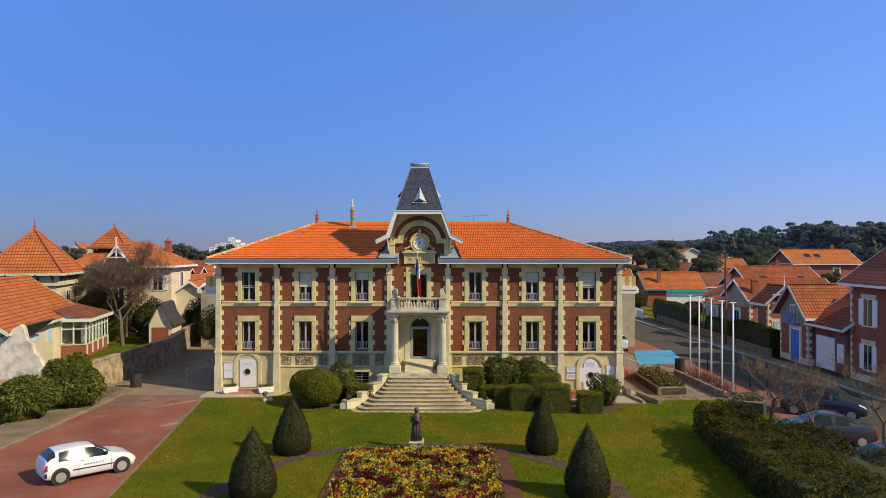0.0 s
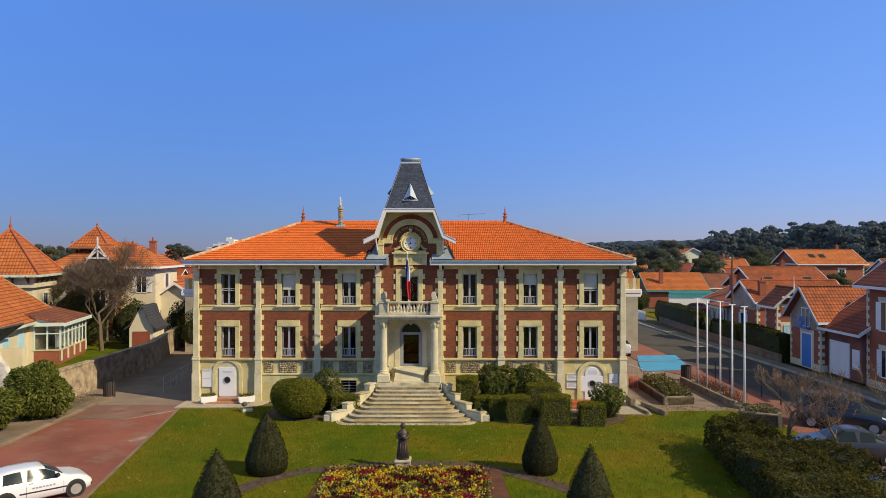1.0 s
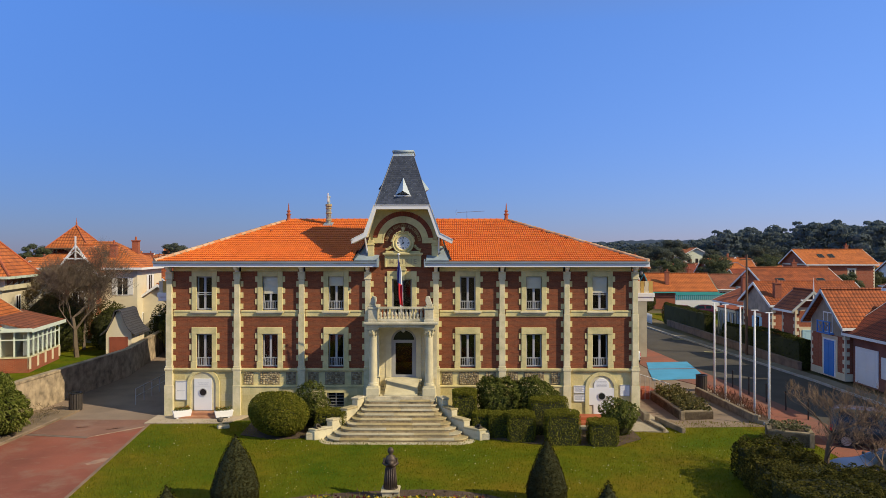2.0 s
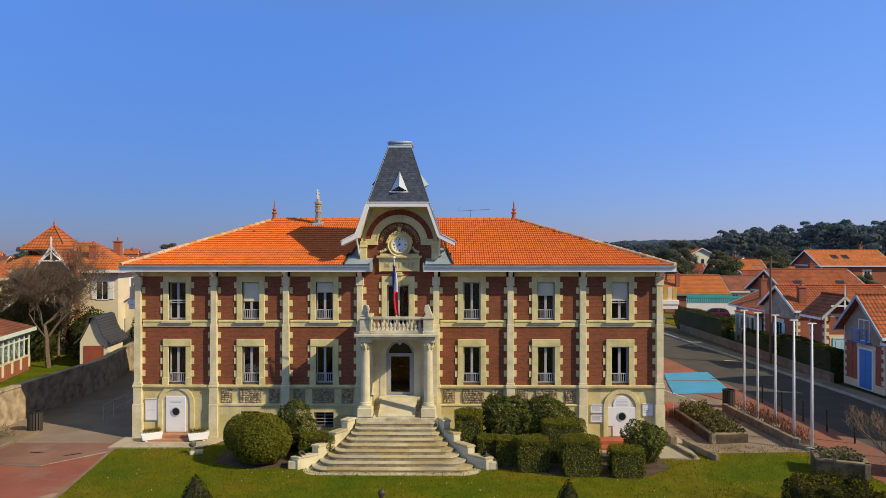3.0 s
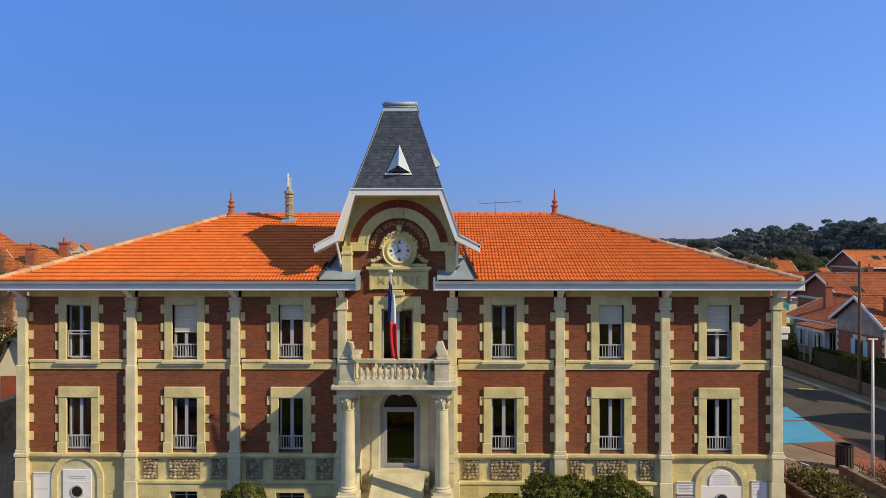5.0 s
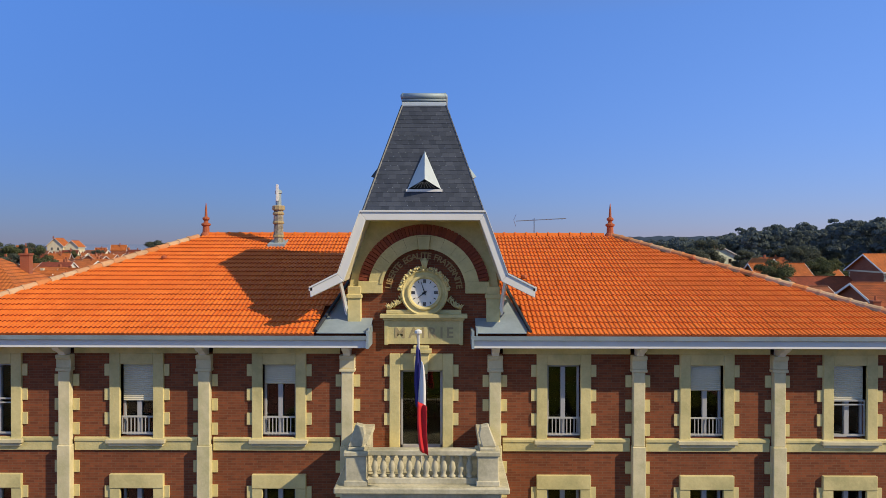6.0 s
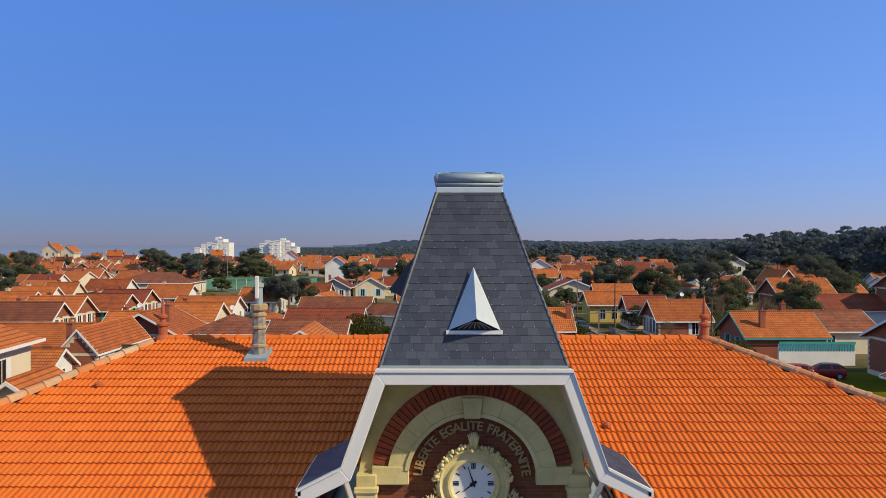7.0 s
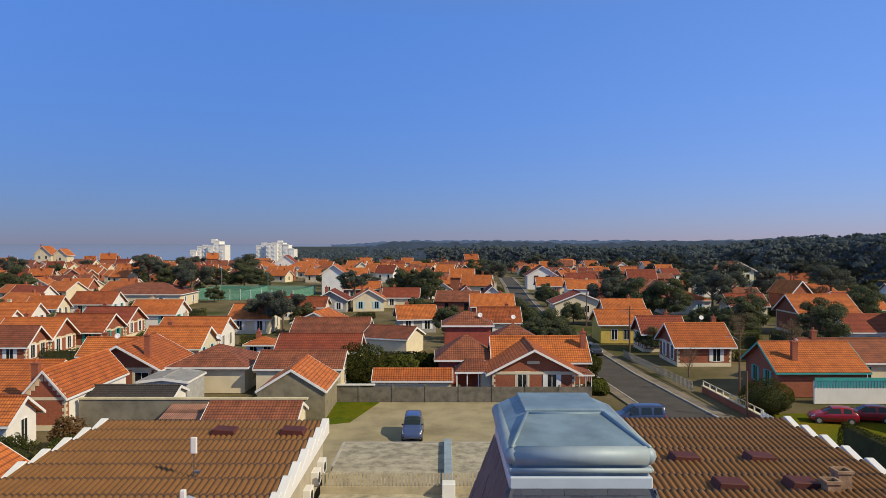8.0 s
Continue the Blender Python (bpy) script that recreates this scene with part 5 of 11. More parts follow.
# doorway
dr = thing("entrance_door", "grey framed glass entrance door under an arched fanlight", "door", (HALL_X, 0, 0), kind="structure")
fr = B().ring(PC, 4.10, 0.58, 0.70, 0.05, 0.16, 0, 180, 16).box(PC - 0.70, PC - 0.58, 0.05, 0.16, 2.1, 4.10).box(PC + 0.58, PC + 0.70, 0.05, 0.16, 2.1, 4.10).box(PC - 0.58, PC + 0.58, 0.05, 0.16, 4.0, 4.16).box(PC - 0.58, PC - 0.46, 0.07, 0.14, 2.1, 4.0).box(PC + 0.46, PC + 0.58, 0.07, 0.14, 2.1, 4.0).box(PC - 0.46, PC + 0.46, 0.07, 0.14, 2.1, 2.25)
part("door_frame", fr, m_plain("door_grey", (0.34, 0.34, 0.34), 0.5, 0.1), dr, bevel=0.008)
part("door_glass", B().box(PC - 0.46, PC + 0.46, 0.10, 0.106, 2.25, 4.0), GLASS, dr)
part("fanlight", B().ext([(PC + 0.58 * math.cos(radians(a)), 4.10 + 0.58 * math.sin(radians(a))) for a in range(0, 181, 12)] + [(PC - 0.58, 4.08), (PC + 0.58, 4.08)], "y", 0.10, 0.106), PANE, dr)
sp = B().ring(PC, 4.10, 0.70, 0.98, -0.10, 0.05, 0, 180, 16)
sp.ext([(PC - 0.98, 4.10), (PC - 0.98, 5.1), (PC, 5.1)] + [(PC + 0.70 * math.cos(radians(a)), 4.10 + 0.70 * math.sin(radians(a))) for a in range(90, 181, 10)], "y", -0.078, 0.05)
sp.ext([(PC + 0.98, 4.10), (PC + 0.98, 5.1), (PC, 5.1)] + [(PC + 0.70 * math.cos(radians(a)), 4.10 + 0.70 * math.sin(radians(a))) for a in range(90, -1, -10)], "y", -0.078, 0.05)
sp.box(PC - 0.98, PC - 0.70, -0.09, 0.05, 2.1, 4.10).box(PC + 0.70, PC + 0.98, -0.09, 0.05, 2.1, 4.10)
part("door_surround", sp, STONE_PALE, por, bevel=0.01)
part("lantern", B().lathe([(0.02, 0), (0.10, 0.05), (0.12, 0.25), (0.03, 0.33)], PC, -0.35, 4.62, 8), FRAME_GREY, dr, "small hanging lantern")

# porch floor and steps
stairs = thing("entrance_stairs", "broad flight of pale stone steps with curved flaring ends", "stairs", (HALL_X, 0, 0))
part("landing", B().box(PC - 1.75, PC + 1.75, -2.6, 0.0, 0.0, 1.6), STONE_GREY, stairs, bevel=0.015)
part("threshold", B().box(PC - 1.0, PC + 1.0, -0.6, 0.1, 1.6, 2.1).box(PC - 1.0, PC + 1.0, -0.95, -0.6, 1.6, 1.85), STONE_PALE, stairs, bevel=0.015)
part("door_ramp", B().ext([(-0.95, 1.85), (-0.6, 2.1), (-0.6, 2.12), (-2.45, 1.66), (-2.45, 1.6), (-0.95, 1.6)], "x", PC - 0.85, PC + 0.85), STONE_PALE, stairs, "pale ramp up to the door")
NST, RISE = 10, 0.16
for i in range(NST):
    z1 = 1.6 - i * RISE
    yb = -2.6 - 0.32 * i
    flare = 1.78 + 1.95 * (i / (NST - 1)) ** 1.5
    depth = yb - 0.32
    rc = 0.25 + 0.055 * i
    poly = [(PC - flare, -2.3), (PC - flare, depth + rc)]
    poly += [(PC - flare + rc - rc * math.cos(radians(q)), depth + rc - rc * math.sin(radians(q))) for q in (20, 45, 70, 90)]
    poly += [(PC + flare - rc + rc * math.sin(radians(q)), depth + rc - rc * math.cos(radians(q))) for q in (0, 20, 45, 70)]
    poly += [(PC + flare, depth + rc), (PC + flare, -2.3)]
    top = max(0.03, z1 - RISE)
    st = part("step", B().ext([(x * 0.985 + PC * 0.015, y + (0.035 if y < -2.35 else 0.0)) for x, y in poly], "z", max(0.0, z1 - 2 * RISE - 0.01), max(0.012, top - 0.048)), STEP_RISER, stairs, "mottled tan-brown riser, darker than the treads")
    rb = random.Random(i + 40)
    inner = flare - rc
    n_mid = 2 + (i > 3) + (i > 7)
    cuts = [-inner] + sorted(-inner + 2 * inner * (q + rb.uniform(-0.16, 0.16)) / n_mid for q in range(1, n_mid)) + [inner]
    for c0, c1 in zip(cuts[:-1], cuts[1:]):
        part("step_block", B().box(PC + c0 + 0.004, PC + c1 - 0.004, depth + rb.uniform(0, 0.012), -2.3, max(0.0, top - 0.05), top - rb.uniform(0, 0.004)), STEP_BLOCK, st, bevel=0.010)
    for sx in (-1, 1):
        half = [(PC + sx * (abs(x - PC)), y) for x, y in poly if x < PC - inner - 1e-6]
        half = [(PC + sx * (inner + 0.004), -2.3)] + half + [(PC + sx * (inner + 0.004), depth)]
        part("step_block", B().ext(half, "z", max(0.0, top - 0.05), top - 0.002), STEP_BLOCK, st, bevel=0.010)
for sx in (-1, 1):
    for k, (y0, y1, xo, zt) in enumerate(((-2.5, -3.1, 1.86, 1.62), (-3.1, -3.8, 2.15, 1.25), (-3.8, -4.5, 2.6, 0.88), (-4.5, -5.1, 3.2, 0.55))):
        xn = (2.15, 2.6, 3.2, 3.95)[k]
        poly = [(PC + sx * xo, y0), (PC + sx * (xo + 0.34), y0 + 0.1), (PC + sx * (xn + 0.30), y1 + 0.14), (PC + sx * xn, y1)]
        part("cheek_wall", B().ext(poly, "z", 0, zt - 0.1), STONE_PALE, stairs, bevel=0.015)
        pc = [(x + sx * d, y) for (x, y), d in zip(poly, (-0.04, 0.05, 0.05, -0.04))]
        part("coping", B().ext(pc, "z", zt - 0.1, zt), STEP_BLOCK, stairs, bevel=0.02)

# flag
fl = thing("flag", "limp blue, white and red flag hanging from a white pole", "flag", (HALL_X, 0, 0))
part("pole", B().tube([(0.06, -1.75, 5.5), (0.05, -3.3, 8.88)], 0.026, 8), WHITE, fl)
part("knob", B().lathe([(0.02, -0.03), (0.075, 0), (0.075, 0.05), (0.02, 0.08)], 0.05, -3.3, 8.88, 10), WHITE, fl)
COL = {"blue": m_plain("flag_blue", (0.02, 0.02, 0.18), 0.8, 0.15), "white": m_plain("flag_white", (0.75, 0.75, 0.78), 0.8, 0.08), "red": m_plain("flag_red", (0.60, 0.02, 0.03), 0.8, 0.12)}
for nm, z1, z0, u0, u1 in (("blue", 8.62, 7.30, 0.0, 0.42), ("white", 8.30, 6.95, 0.36, 0.72), ("red", 7.45, 6.38, 0.58, 1.0)):
    g = B()
    nu, nv = 12, 12
    vs = []
    for j in range(nv + 1):
        t = j / nv
        for i in range(nu + 1):
            u = u0 + (u1 - u0) * i / nu
            z = z1 + (z0 - z1) * t - 0.25 * (u - u0)
            w = 0.05 + 0.19 * min(1.0, (8.7 - z) / 2.2)
            x = 0.05 + (8.7 - z) * 0.04 + (u - (u0 + u1) / 2) * w * 2.1 + {"blue": -0.04, "white": 0.04, "red": 0.02}[nm] + 0.03 * math.sin(z * 3 + u * 4)
            y = -3.27 + 0.12 * (8.7 - z) - {"blue": 0.0, "white": 0.06, "red": 0.12}[nm] - 0.035 * math.cos(u * 16 + z * 1.2) - 0.03 * u
            vs.append((x, y, z))
    g.add(vs, [(j * (nu + 1) + i, j * (nu + 1) + i + 1, (j + 1) * (nu + 1) + i + 1, (j + 1) * (nu + 1) + i) for j in range(nv) for i in range(nu)])
    ob = part("cloth_" + nm, g, COL[nm], fl, smooth=True)
    so = ob.modifiers.new("solid", "SOLIDIFY")
    so.thickness = 0.012

# ---- leaves and twigs ----
def mesh_np(name, verts, faces, mat):
    me = bpy.data.meshes.new(name)
    nv, nf, k = len(verts), len(faces), faces.shape[1]
    me.vertices.add(nv)
    me.vertices.foreach_set("co", np.asarray(verts, np.float32).ravel())
    me.loops.add(nf * k)
    me.loops.foreach_set("vertex_index", np.asarray(faces, np.int32).ravel())
    me.polygons.add(nf)
    me.polygons.foreach_set("loop_start", np.arange(0, nf * k, k, dtype=np.int32))
    me.polygons.foreach_set("loop_total", np.full(nf, k, dtype=np.int32))
    me.update(calc_edges=True)
    me.validate()
    me.materials.append(mat)
    return me


def leaf_mesh(name, pts, size, mat, seed, aspect=0.5, out=None, lean=0.0, face=0.0):
    """Small folded leaves, one at each point, turned at random or leaning outwards."""
    g = np.random.default_rng(seed)
    n = len(pts)
    a = g.normal(size=(n, 3))
    if out is not None:
        a = a * (1 - lean) + out * lean * 2
    a /= np.linalg.norm(a, axis=1)[:, None] + 1e-9
    b = np.cross(a, g.normal(size=(n, 3)))
    b /= np.linalg.norm(b, axis=1)[:, None] + 1e-9
    c = np.cross(a, b)
    if face:
        c = c * (1 - face) + out * face * 2
        c /= np.linalg.norm(c, axis=1)[:, None] + 1e-9
        a = np.cross(c, b)
        a /= np.linalg.norm(a, axis=1)[:, None] + 1e-9
        b = np.cross(c, a)
    s = (size * g.uniform(0.6, 1.3, n))[:, None]
    v = np.stack([pts - a * s * 0.5, pts + b * s * aspect * 0.5 + c * s * 0.08, pts + a * s * 0.5, pts - b * s * aspect * 0.5 + c * s * 0.08], 1).reshape(-1, 3)
    return mesh_np(name, v, np.arange(4 * n).reshape(-1, 4), mat)


def lumps(p, freq, amp, seed):
    off = Vector((seed * 7.3, seed * 3.1, seed * 1.7))
    return np.array([noise.noise(Vector(q) * freq + off) for q in p])[:, None] * amp


def shell_points(shape, n, seed):
    """Points and outward directions near the surface of a unit shape: ball, block or cone; z from 0 to 1."""
    g = np.random.default_rng(seed)
    if shape == "ball":
        d = g.normal(size=(n, 3))
        d /= np.linalg.norm(d, axis=1)[:, None]
        return d * np.array([0.5, 0.5, 0.5]) + np.array([0, 0, 0.5]), d
    if shape == "block":
        d = g.uniform(-1, 1, (n, 3))
        ax = g.choice(3, n, p=[0.3, 0.3, 0.4])
        sg = np.where(g.random(n) < 0.5, -1.0, 1.0)
        sg = np.where(ax == 2, np.abs(sg), sg)
        d[np.arange(n), ax] = sg
        o = np.zeros((n, 3))
        o[np.arange(n), ax] = sg
        r = np.linalg.norm(d, axis=1)
        d *= np.where(r > 1.45, 1.45 / r, 1.0)[:, None]
        return d * 0.5 + np.array([0, 0, 0.5]), o
    t = 1 - np.sqrt(g.random(n))
    th = g.uniform(0, 2 * math.pi, n)
    r = 0.5 * np.interp(t, [0, 0.06, 0.25, 0.5, 0.75, 0.93, 1.0], [0.78, 0.95, 1.0, 0.78, 0.46, 0.17, 0.02])
    o = np.stack([np.cos(th), np.sin(th), np.full(n, 0.45)], 1)
    return np.stack([r * np.cos(th), r * np.sin(th), t], 1), o


def core_mesh(shape, dims, shrink, seed):
    n = 14
    b = B()
    if shape == "block":
        x, y, z = (v / 2 * shrink for v in dims)
        b.box(-x, x, -y, y, 0.02, dims[2] * shrink)
    else:
        prof = []
        for k in range(9):
            t = k / 8
            r = 0.5 * math.sin(math.pi * (0.06 + 0.92 * t)) if shape == "ball" else 0.5 * float(np.interp(t, [0, 0.06, 0.25, 0.5, 0.75, 0.93, 1.0], [0.78, 0.95, 1.0, 0.78, 0.46, 0.17, 0.02]))
            prof.append((max(0.01, r * dims[0] * shrink), t * dims[2] * shrink))
        b.lathe(prof, 0, 0, 0, n, dims[1] / dims[0])
    return b


def shrub(name, label, category, at, dims, shape, leaf, mat, count, seed, turn=0.0, group="", rough=0.10, aspect=0.6, lean=0.0, shrink=0.84, face=0.42):
    t = thing(name, label, category, at, turn, group)
    p, o = shell_points(shape, count, seed)
    p = p * np.array(dims)
    p = p + o * lumps(p, 2.2 / max(dims), rough * max(dims), seed) + o * lumps(p, 9.0 / max(dims), rough * 0.5 * max(dims), seed + 1)
    g = np.random.default_rng(seed + 9)
    p = p - o * (g.random((count, 1)) ** 2) * 0.12 * min(dims)
    p[:, 2] = np.maximum(p[:, 2], 0.02)
    part("foliage", leaf_mesh("foliage", p, leaf, mat, seed, aspect, o, lean, face), None, t)
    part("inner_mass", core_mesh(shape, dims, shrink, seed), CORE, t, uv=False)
    return t


def bare_tree(name, label, at, height, spread, seed, mat=BARK, depth=5, trunk=0.16, lean=(0, 0), fine=4):
    rr = random.Random(seed)
    t = thing(name, label, "tree", at)
    tr, br = B(), B()

    def grow(b, p, d, ln, r, level):
        steps = 3
        pts, rad = [p], [r]
        for k in range(steps):
            d = (d + Vector((rr.uniform(-1, 1), rr.uniform(-1, 1), rr.uniform(-0.5, 0.9))) * 0.22).normalized()
            p = p + d * ln / steps
            pts.append(p)
            rad.append(r * (1 - 0.35 * (k + 1) / steps))
        b.tube(pts, rad, 6 if level == 0 else 4 if level < 3 else 3)
        if level >= depth:
            return
        for k in range(fine if level else 5):
            q = pts[rr.choice((2, 3, 3))] if level else pts[rr.choice((1, 2, 3, 3))]
            side = Vector((rr.uniform(-1, 1), rr.uniform(-1, 1), rr.uniform(0.0, 0.9))).normalized()
            nd = (d * 0.55 + side * spread).normalized()
            grow(br, q, nd, ln * rr.uniform(0.55, 0.8), max(0.006, rad[-1] * rr.uniform(0.45, 0.7)), level + 1)

    grow(tr, Vector((0, 0, 0)), Vector((lean[0], lean[1], 1)).normalized(), height * 0.36, trunk, 0)
    part("trunk", tr, mat, t, uv=False)
    part("crown", br, mat, t, uv=False)
    return t


# ---- ground ----
def m_grass(name, cols, patch):
    m, nt, p = nodes_of(name)
    c = nt.nodes.new("ShaderNodeNewGeometry").outputs["Position"]
    big = ramp(nt, noise_of(nt, c, patch, 4), [(0.30, cols[0]), (0.48, cols[1]), (0.68, cols[2])])
    mid = ramp(nt, noise_of(nt, c, patch * 7, 4), [(0.3, (0.72, 0.76, 0.7)), (0.7, (1.0, 1.0, 1.0))])
    fine = noise_of(nt, c, 14, 4, 0.7)
    out = mixed(nt, "OVERLAY", 0.6, mixed(nt, "MULTIPLY", 1.0, big, mid), ramp(nt, fine, [(0.25, (0.22, 0.22, 0.22)), (0.75, (0.78, 0.78, 0.78))]))
    nt.links.new(out, p.inputs["Base Color"])
    p.inputs["Roughness"].default_value = 0.95
    p.inputs["Specular IOR Level"].default_value = 0.1
    bump(nt, p, fine, 0.8, 0.06)
    return m


GRASS = m_grass("lawn_grass", [(0.066, 0.122, 0.003), (0.13, 0.145, 0.005), (0.21, 0.155, 0.010)], 0.22)
GARDEN = m_grass("garden_ground", [(0.05, 0.07, 0.015), (0.16, 0.13, 0.07), (0.26, 0.21, 0.14)], 0.06)


def flat(name, poly, z, mat, label="", kind="structure", thick=0.0):
    b = B()
    if thick:
        b.ext(poly, "z", z - thick, z)
    else:
        b.add([(x, y, z) for x, y in poly], [tuple(range(len(poly)))])
    return tagged(part(name, b, mat, None, label), kind=kind)


flat("ground", [(-2600, -300), (2600, -300), (2600, 4600), (-2600, 4600)], -0.05, GARDEN)
flat("lawn", [(-13.0, -2.0), (-9.2, -1.9), (-8.6, -1.2), (9.2, -1.2), (9.6, -1.9), (13.3, -2.6), (19.2, -2.4), (22.2, -9.0), (22.2, -60), (-4.6, -60)], 0.02, GRASS, "mown lawn with olive and bright green patches", thick=0.2)
flat("driveway", [(-18.4, -60), (-4.7, -60), (-13.05, -2.0), (-13.3, -1.0), (-18.2, -1.0)], 0.0, m_worn_drive("worn_red_drive", (0.29, 0.088, 0.055), (0.27, 0.155, 0.11), (0.40, 0.30, 0.22)), "worn red asphalt driveway", thick=0.1)
flat("alley", [(-20.9, -1.0), (-12.9, -1.0), (-12.9, 30), (-24.5, 30)], 0.0, m_plain("alley_asphalt", (0.27, 0.20, 0.15), 0.95, 0.3, 0.4, 20, 0.3), thick=0.1)
flat("drive_drain", [(-18.2, -4.2), (-14.9, -4.75), (-14.9, -4.45), (-18.2, -3.9)], 0.012, m_plain("drain_grate", (0.20, 0.14, 0.11), 0.9, 0.4), thick=0.05)
flat("drive_apron", [(-18.15, -3.85), (-14.9, -4.4), (-13.0, -2.3), (-13.3, -1.05), (-18.15, -1.05)], 0.006, m_worn_drive("faded_red_apron", (0.25, 0.125, 0.09), (0.29, 0.19, 0.145), (0.42, 0.34, 0.26)), "faded pinkish asphalt apron", thick=0.02)
flat("drive_seam", [(-14.95, -4.62), (-14.85, -4.42), (-12.95, -2.28), (-12.90, -2.42)], 0.010, m_plain("pale_seam", (0.40, 0.29, 0.21), 0.95, 0.5, 4.0, 18), thick=0.02)
for k, (x, y, w, l, a) in enumerate(((-12.5, -8.4, 0.55, 1.2, 62), (-16.2, -2.6, 0.16, 0.7, 10), (-14.4, -2.9, 0.14, 0.9, 35))):
    pts_ = [(x + r * math.cos(radians(q)) * (l / 2) * math.cos(radians(a)) - r * math.sin(radians(q)) * w / 2 * math.sin(radians(a)), y + r * math.cos(radians(q)) * (l / 2) * math.sin(radians(a)) + r * math.sin(radians(q)) * w / 2 * math.cos(radians(a))) for q, r in zip(range(0, 360, 24), (1, 0.8, 1.1, 0.9, 1, 0.75, 1.1, 0.9, 1, 0.8, 1.05, 0.9, 1, 0.85, 1.1))]
    flat("worn_patch", pts_, 0.006, m_plain("worn_surface", (0.36, 0.22, 0.16), 0.95, 0.35, 2.0, 12), thick=0.02)
flat("forecourt", [(-13.3, -1.95), (-8.9, -1.85), (-8.3, -0.1), (-13.3, -0.1)], 0.06, m_plain("pale_paving", (0.45, 0.37, 0.28), 0.9, 0.25, 0.8, 14), thick=0.1)
flat("side_forecourt", [(8.7, -3.1), (13.6, -3.6), (13.8, 0.4), (8.7, -0.1)], 0.075, m_plain("side_paving", (0.42, 0.36, 0.27), 0.9, 0.25, 0.8, 14), thick=0.1)
flat("left_verge", [(-21.2, -60), (-18.4, -60), (-18.2, -1.0), (-18.2, 1.0), (-21.0, 1.0)], 0.08, m_plain("dull_verge_soil", (0.24, 0.175, 0.115), 0.95, 0.45, 0.8, 14, 0.4), "sandy verge beside the drive", thick=0.15)
tagged(part("kerb", B().box(-18.42, -18.27, -60, -1.0, 0.0, 0.12), m_plain("stained_kerb", (0.27, 0.20, 0.145), 0.95, 0.4), None, bevel=0.02), kind="structure")
tagged(part("kerb", B().ext([(-13.05, -2.0), (-12.93, -2.0), (-4.58, -60), (-4.70, -60)], "z", 0.0, 0.06), m_plain("dull_kerb", (0.24, 0.17, 0.12), 0.95, 0.3), None), kind="structure")
flat("yard_right", [(13.0, -2.6), (19.0, -2.2), (22.4, -9), (22.4, 0), (20.9, 29), (19.4, 52), (12.9, 52), (12.9, 0.3)], 0.0, m_plain("yard_paving", (0.27, 0.20, 0.145), 0.9, 0.3, 0.6, 16), thick=0.1)
flat("pavement", [(19.75, -60), (22.45, -60), (22.35, 0), (20.8, 29), (18.75, 64), (16.9, 64), (18.0, 12), (19.75, 8)], 0.03, REDPAVE, "red paved pavement", thick=0.1)
LEFT_K = [(22.5, -60), (22.4, 0), (20.8, 29), (18.75, 64), (17.4, 82), (16.6, 103), (16.0, 140), (17.6, 183), (22.0, 254), (25.0, 320)]
RIGHT_K = [(28.1, -60), (27.9, 10), (25.8, 44), (24.0, 64), (22.5, 82), (21.8, 103), (21.2, 140), (22.8, 183), (27.2, 254), (30.2, 320)]
flat("road", LEFT_K + RIGHT_K[::-1], 0.006, ASPHALT, "grey asphalt street", thick=0.05)
PAVE_WORN = m_plain("worn_pavement", (0.215, 0.18, 0.135), 0.95, 0.35, 0.5, 16)
for line, w in ((RIGHT_K, 1.3), (LEFT_K[2:], -1.2)):
    sheet = B()
    for (x0, y0), (x1, y1) in zip(line[:-1], line[1:]):
        sheet.ext([(x0, y0), (x0 + w, y0), (x1 + w, y1), (x1, y1)], "z", 0.0, 0.10)
    tagged(part("pavement", sheet, PAVE_WORN, None, "pale worn pavement"), kind="structure")
    k = B()
    for (x0, y0), (x1, y1) in zip(line[:-1], line[1:]):
        s = 0.14 if w > 0 else -0.14
        k.ext([(x0 - s * 0.2, y0), (x0 + s, y0), (x1 + s, y1), (x1 - s * 0.2, y1)], "z", 0.0, 0.14)
    tagged(part("kerb", k, CONCRETE, None), kind="structure")
for poly in ([(18.6, 18.1), (22.0, 18.5), (21.55, 15.4), (17.9, 15.1)], [(17.8, 14.8), (21.5, 15.1), (20.85, 11.1), (16.9, 10.4)]):
    flat("parking_mark", poly, 0.045, BLUEPAINT, "blue painted parking bay on the paving", thick=0.012)
for y0 in (24, 33):
    flat("road_mark", [(25.5, y0), (26.9, y0 - 0.4), (26.9, y0), (25.5, y0 + 0.4)], 0.016, m_plain("faded_road_paint", (0.5, 0.45, 0.2), 0.9, 0.3), thick=0.006)

# bare soil ring round the flower bed, and the bed itself
ringb = B()
rr = random.Random(4)
for a0 in range(0, 360, 6):
    pts = []
    for a, r in ((a0, 0), (a0 + 6, 0), (a0 + 6, 1), (a0, 1)):
        rad = (7.0 if r == 0 else 7.75) + 0.15 * math.sin(a * 0.11)
        pts.append((0.75 + rad * 1.02 * math.cos(radians(a)), -19.5 + rad * 0.97 * math.sin(radians(a)), 0.035))
    ringb.add(pts, [(0, 1, 2, 3)])
tagged(part("soil_path", ringb, SOIL, None, "narrow ring of bare dark soil in the lawn"), kind="structure")
flat("flower_bed_soil", [(-2.7, -13.2), (4.55, -13.2), (4.8, -26), (-2.9, -26)], 0.07, m_plain("red_soil", (0.12, 0.045, 0.022), 0.95, 0.35, 2.0, 16, 0.5), thick=0.15)
g = np.random.default_rng(8)
n = 5200
fx, fy = g.uniform(-2.45, 3.9, n), g.uniform(-25.8, -13.35, n)
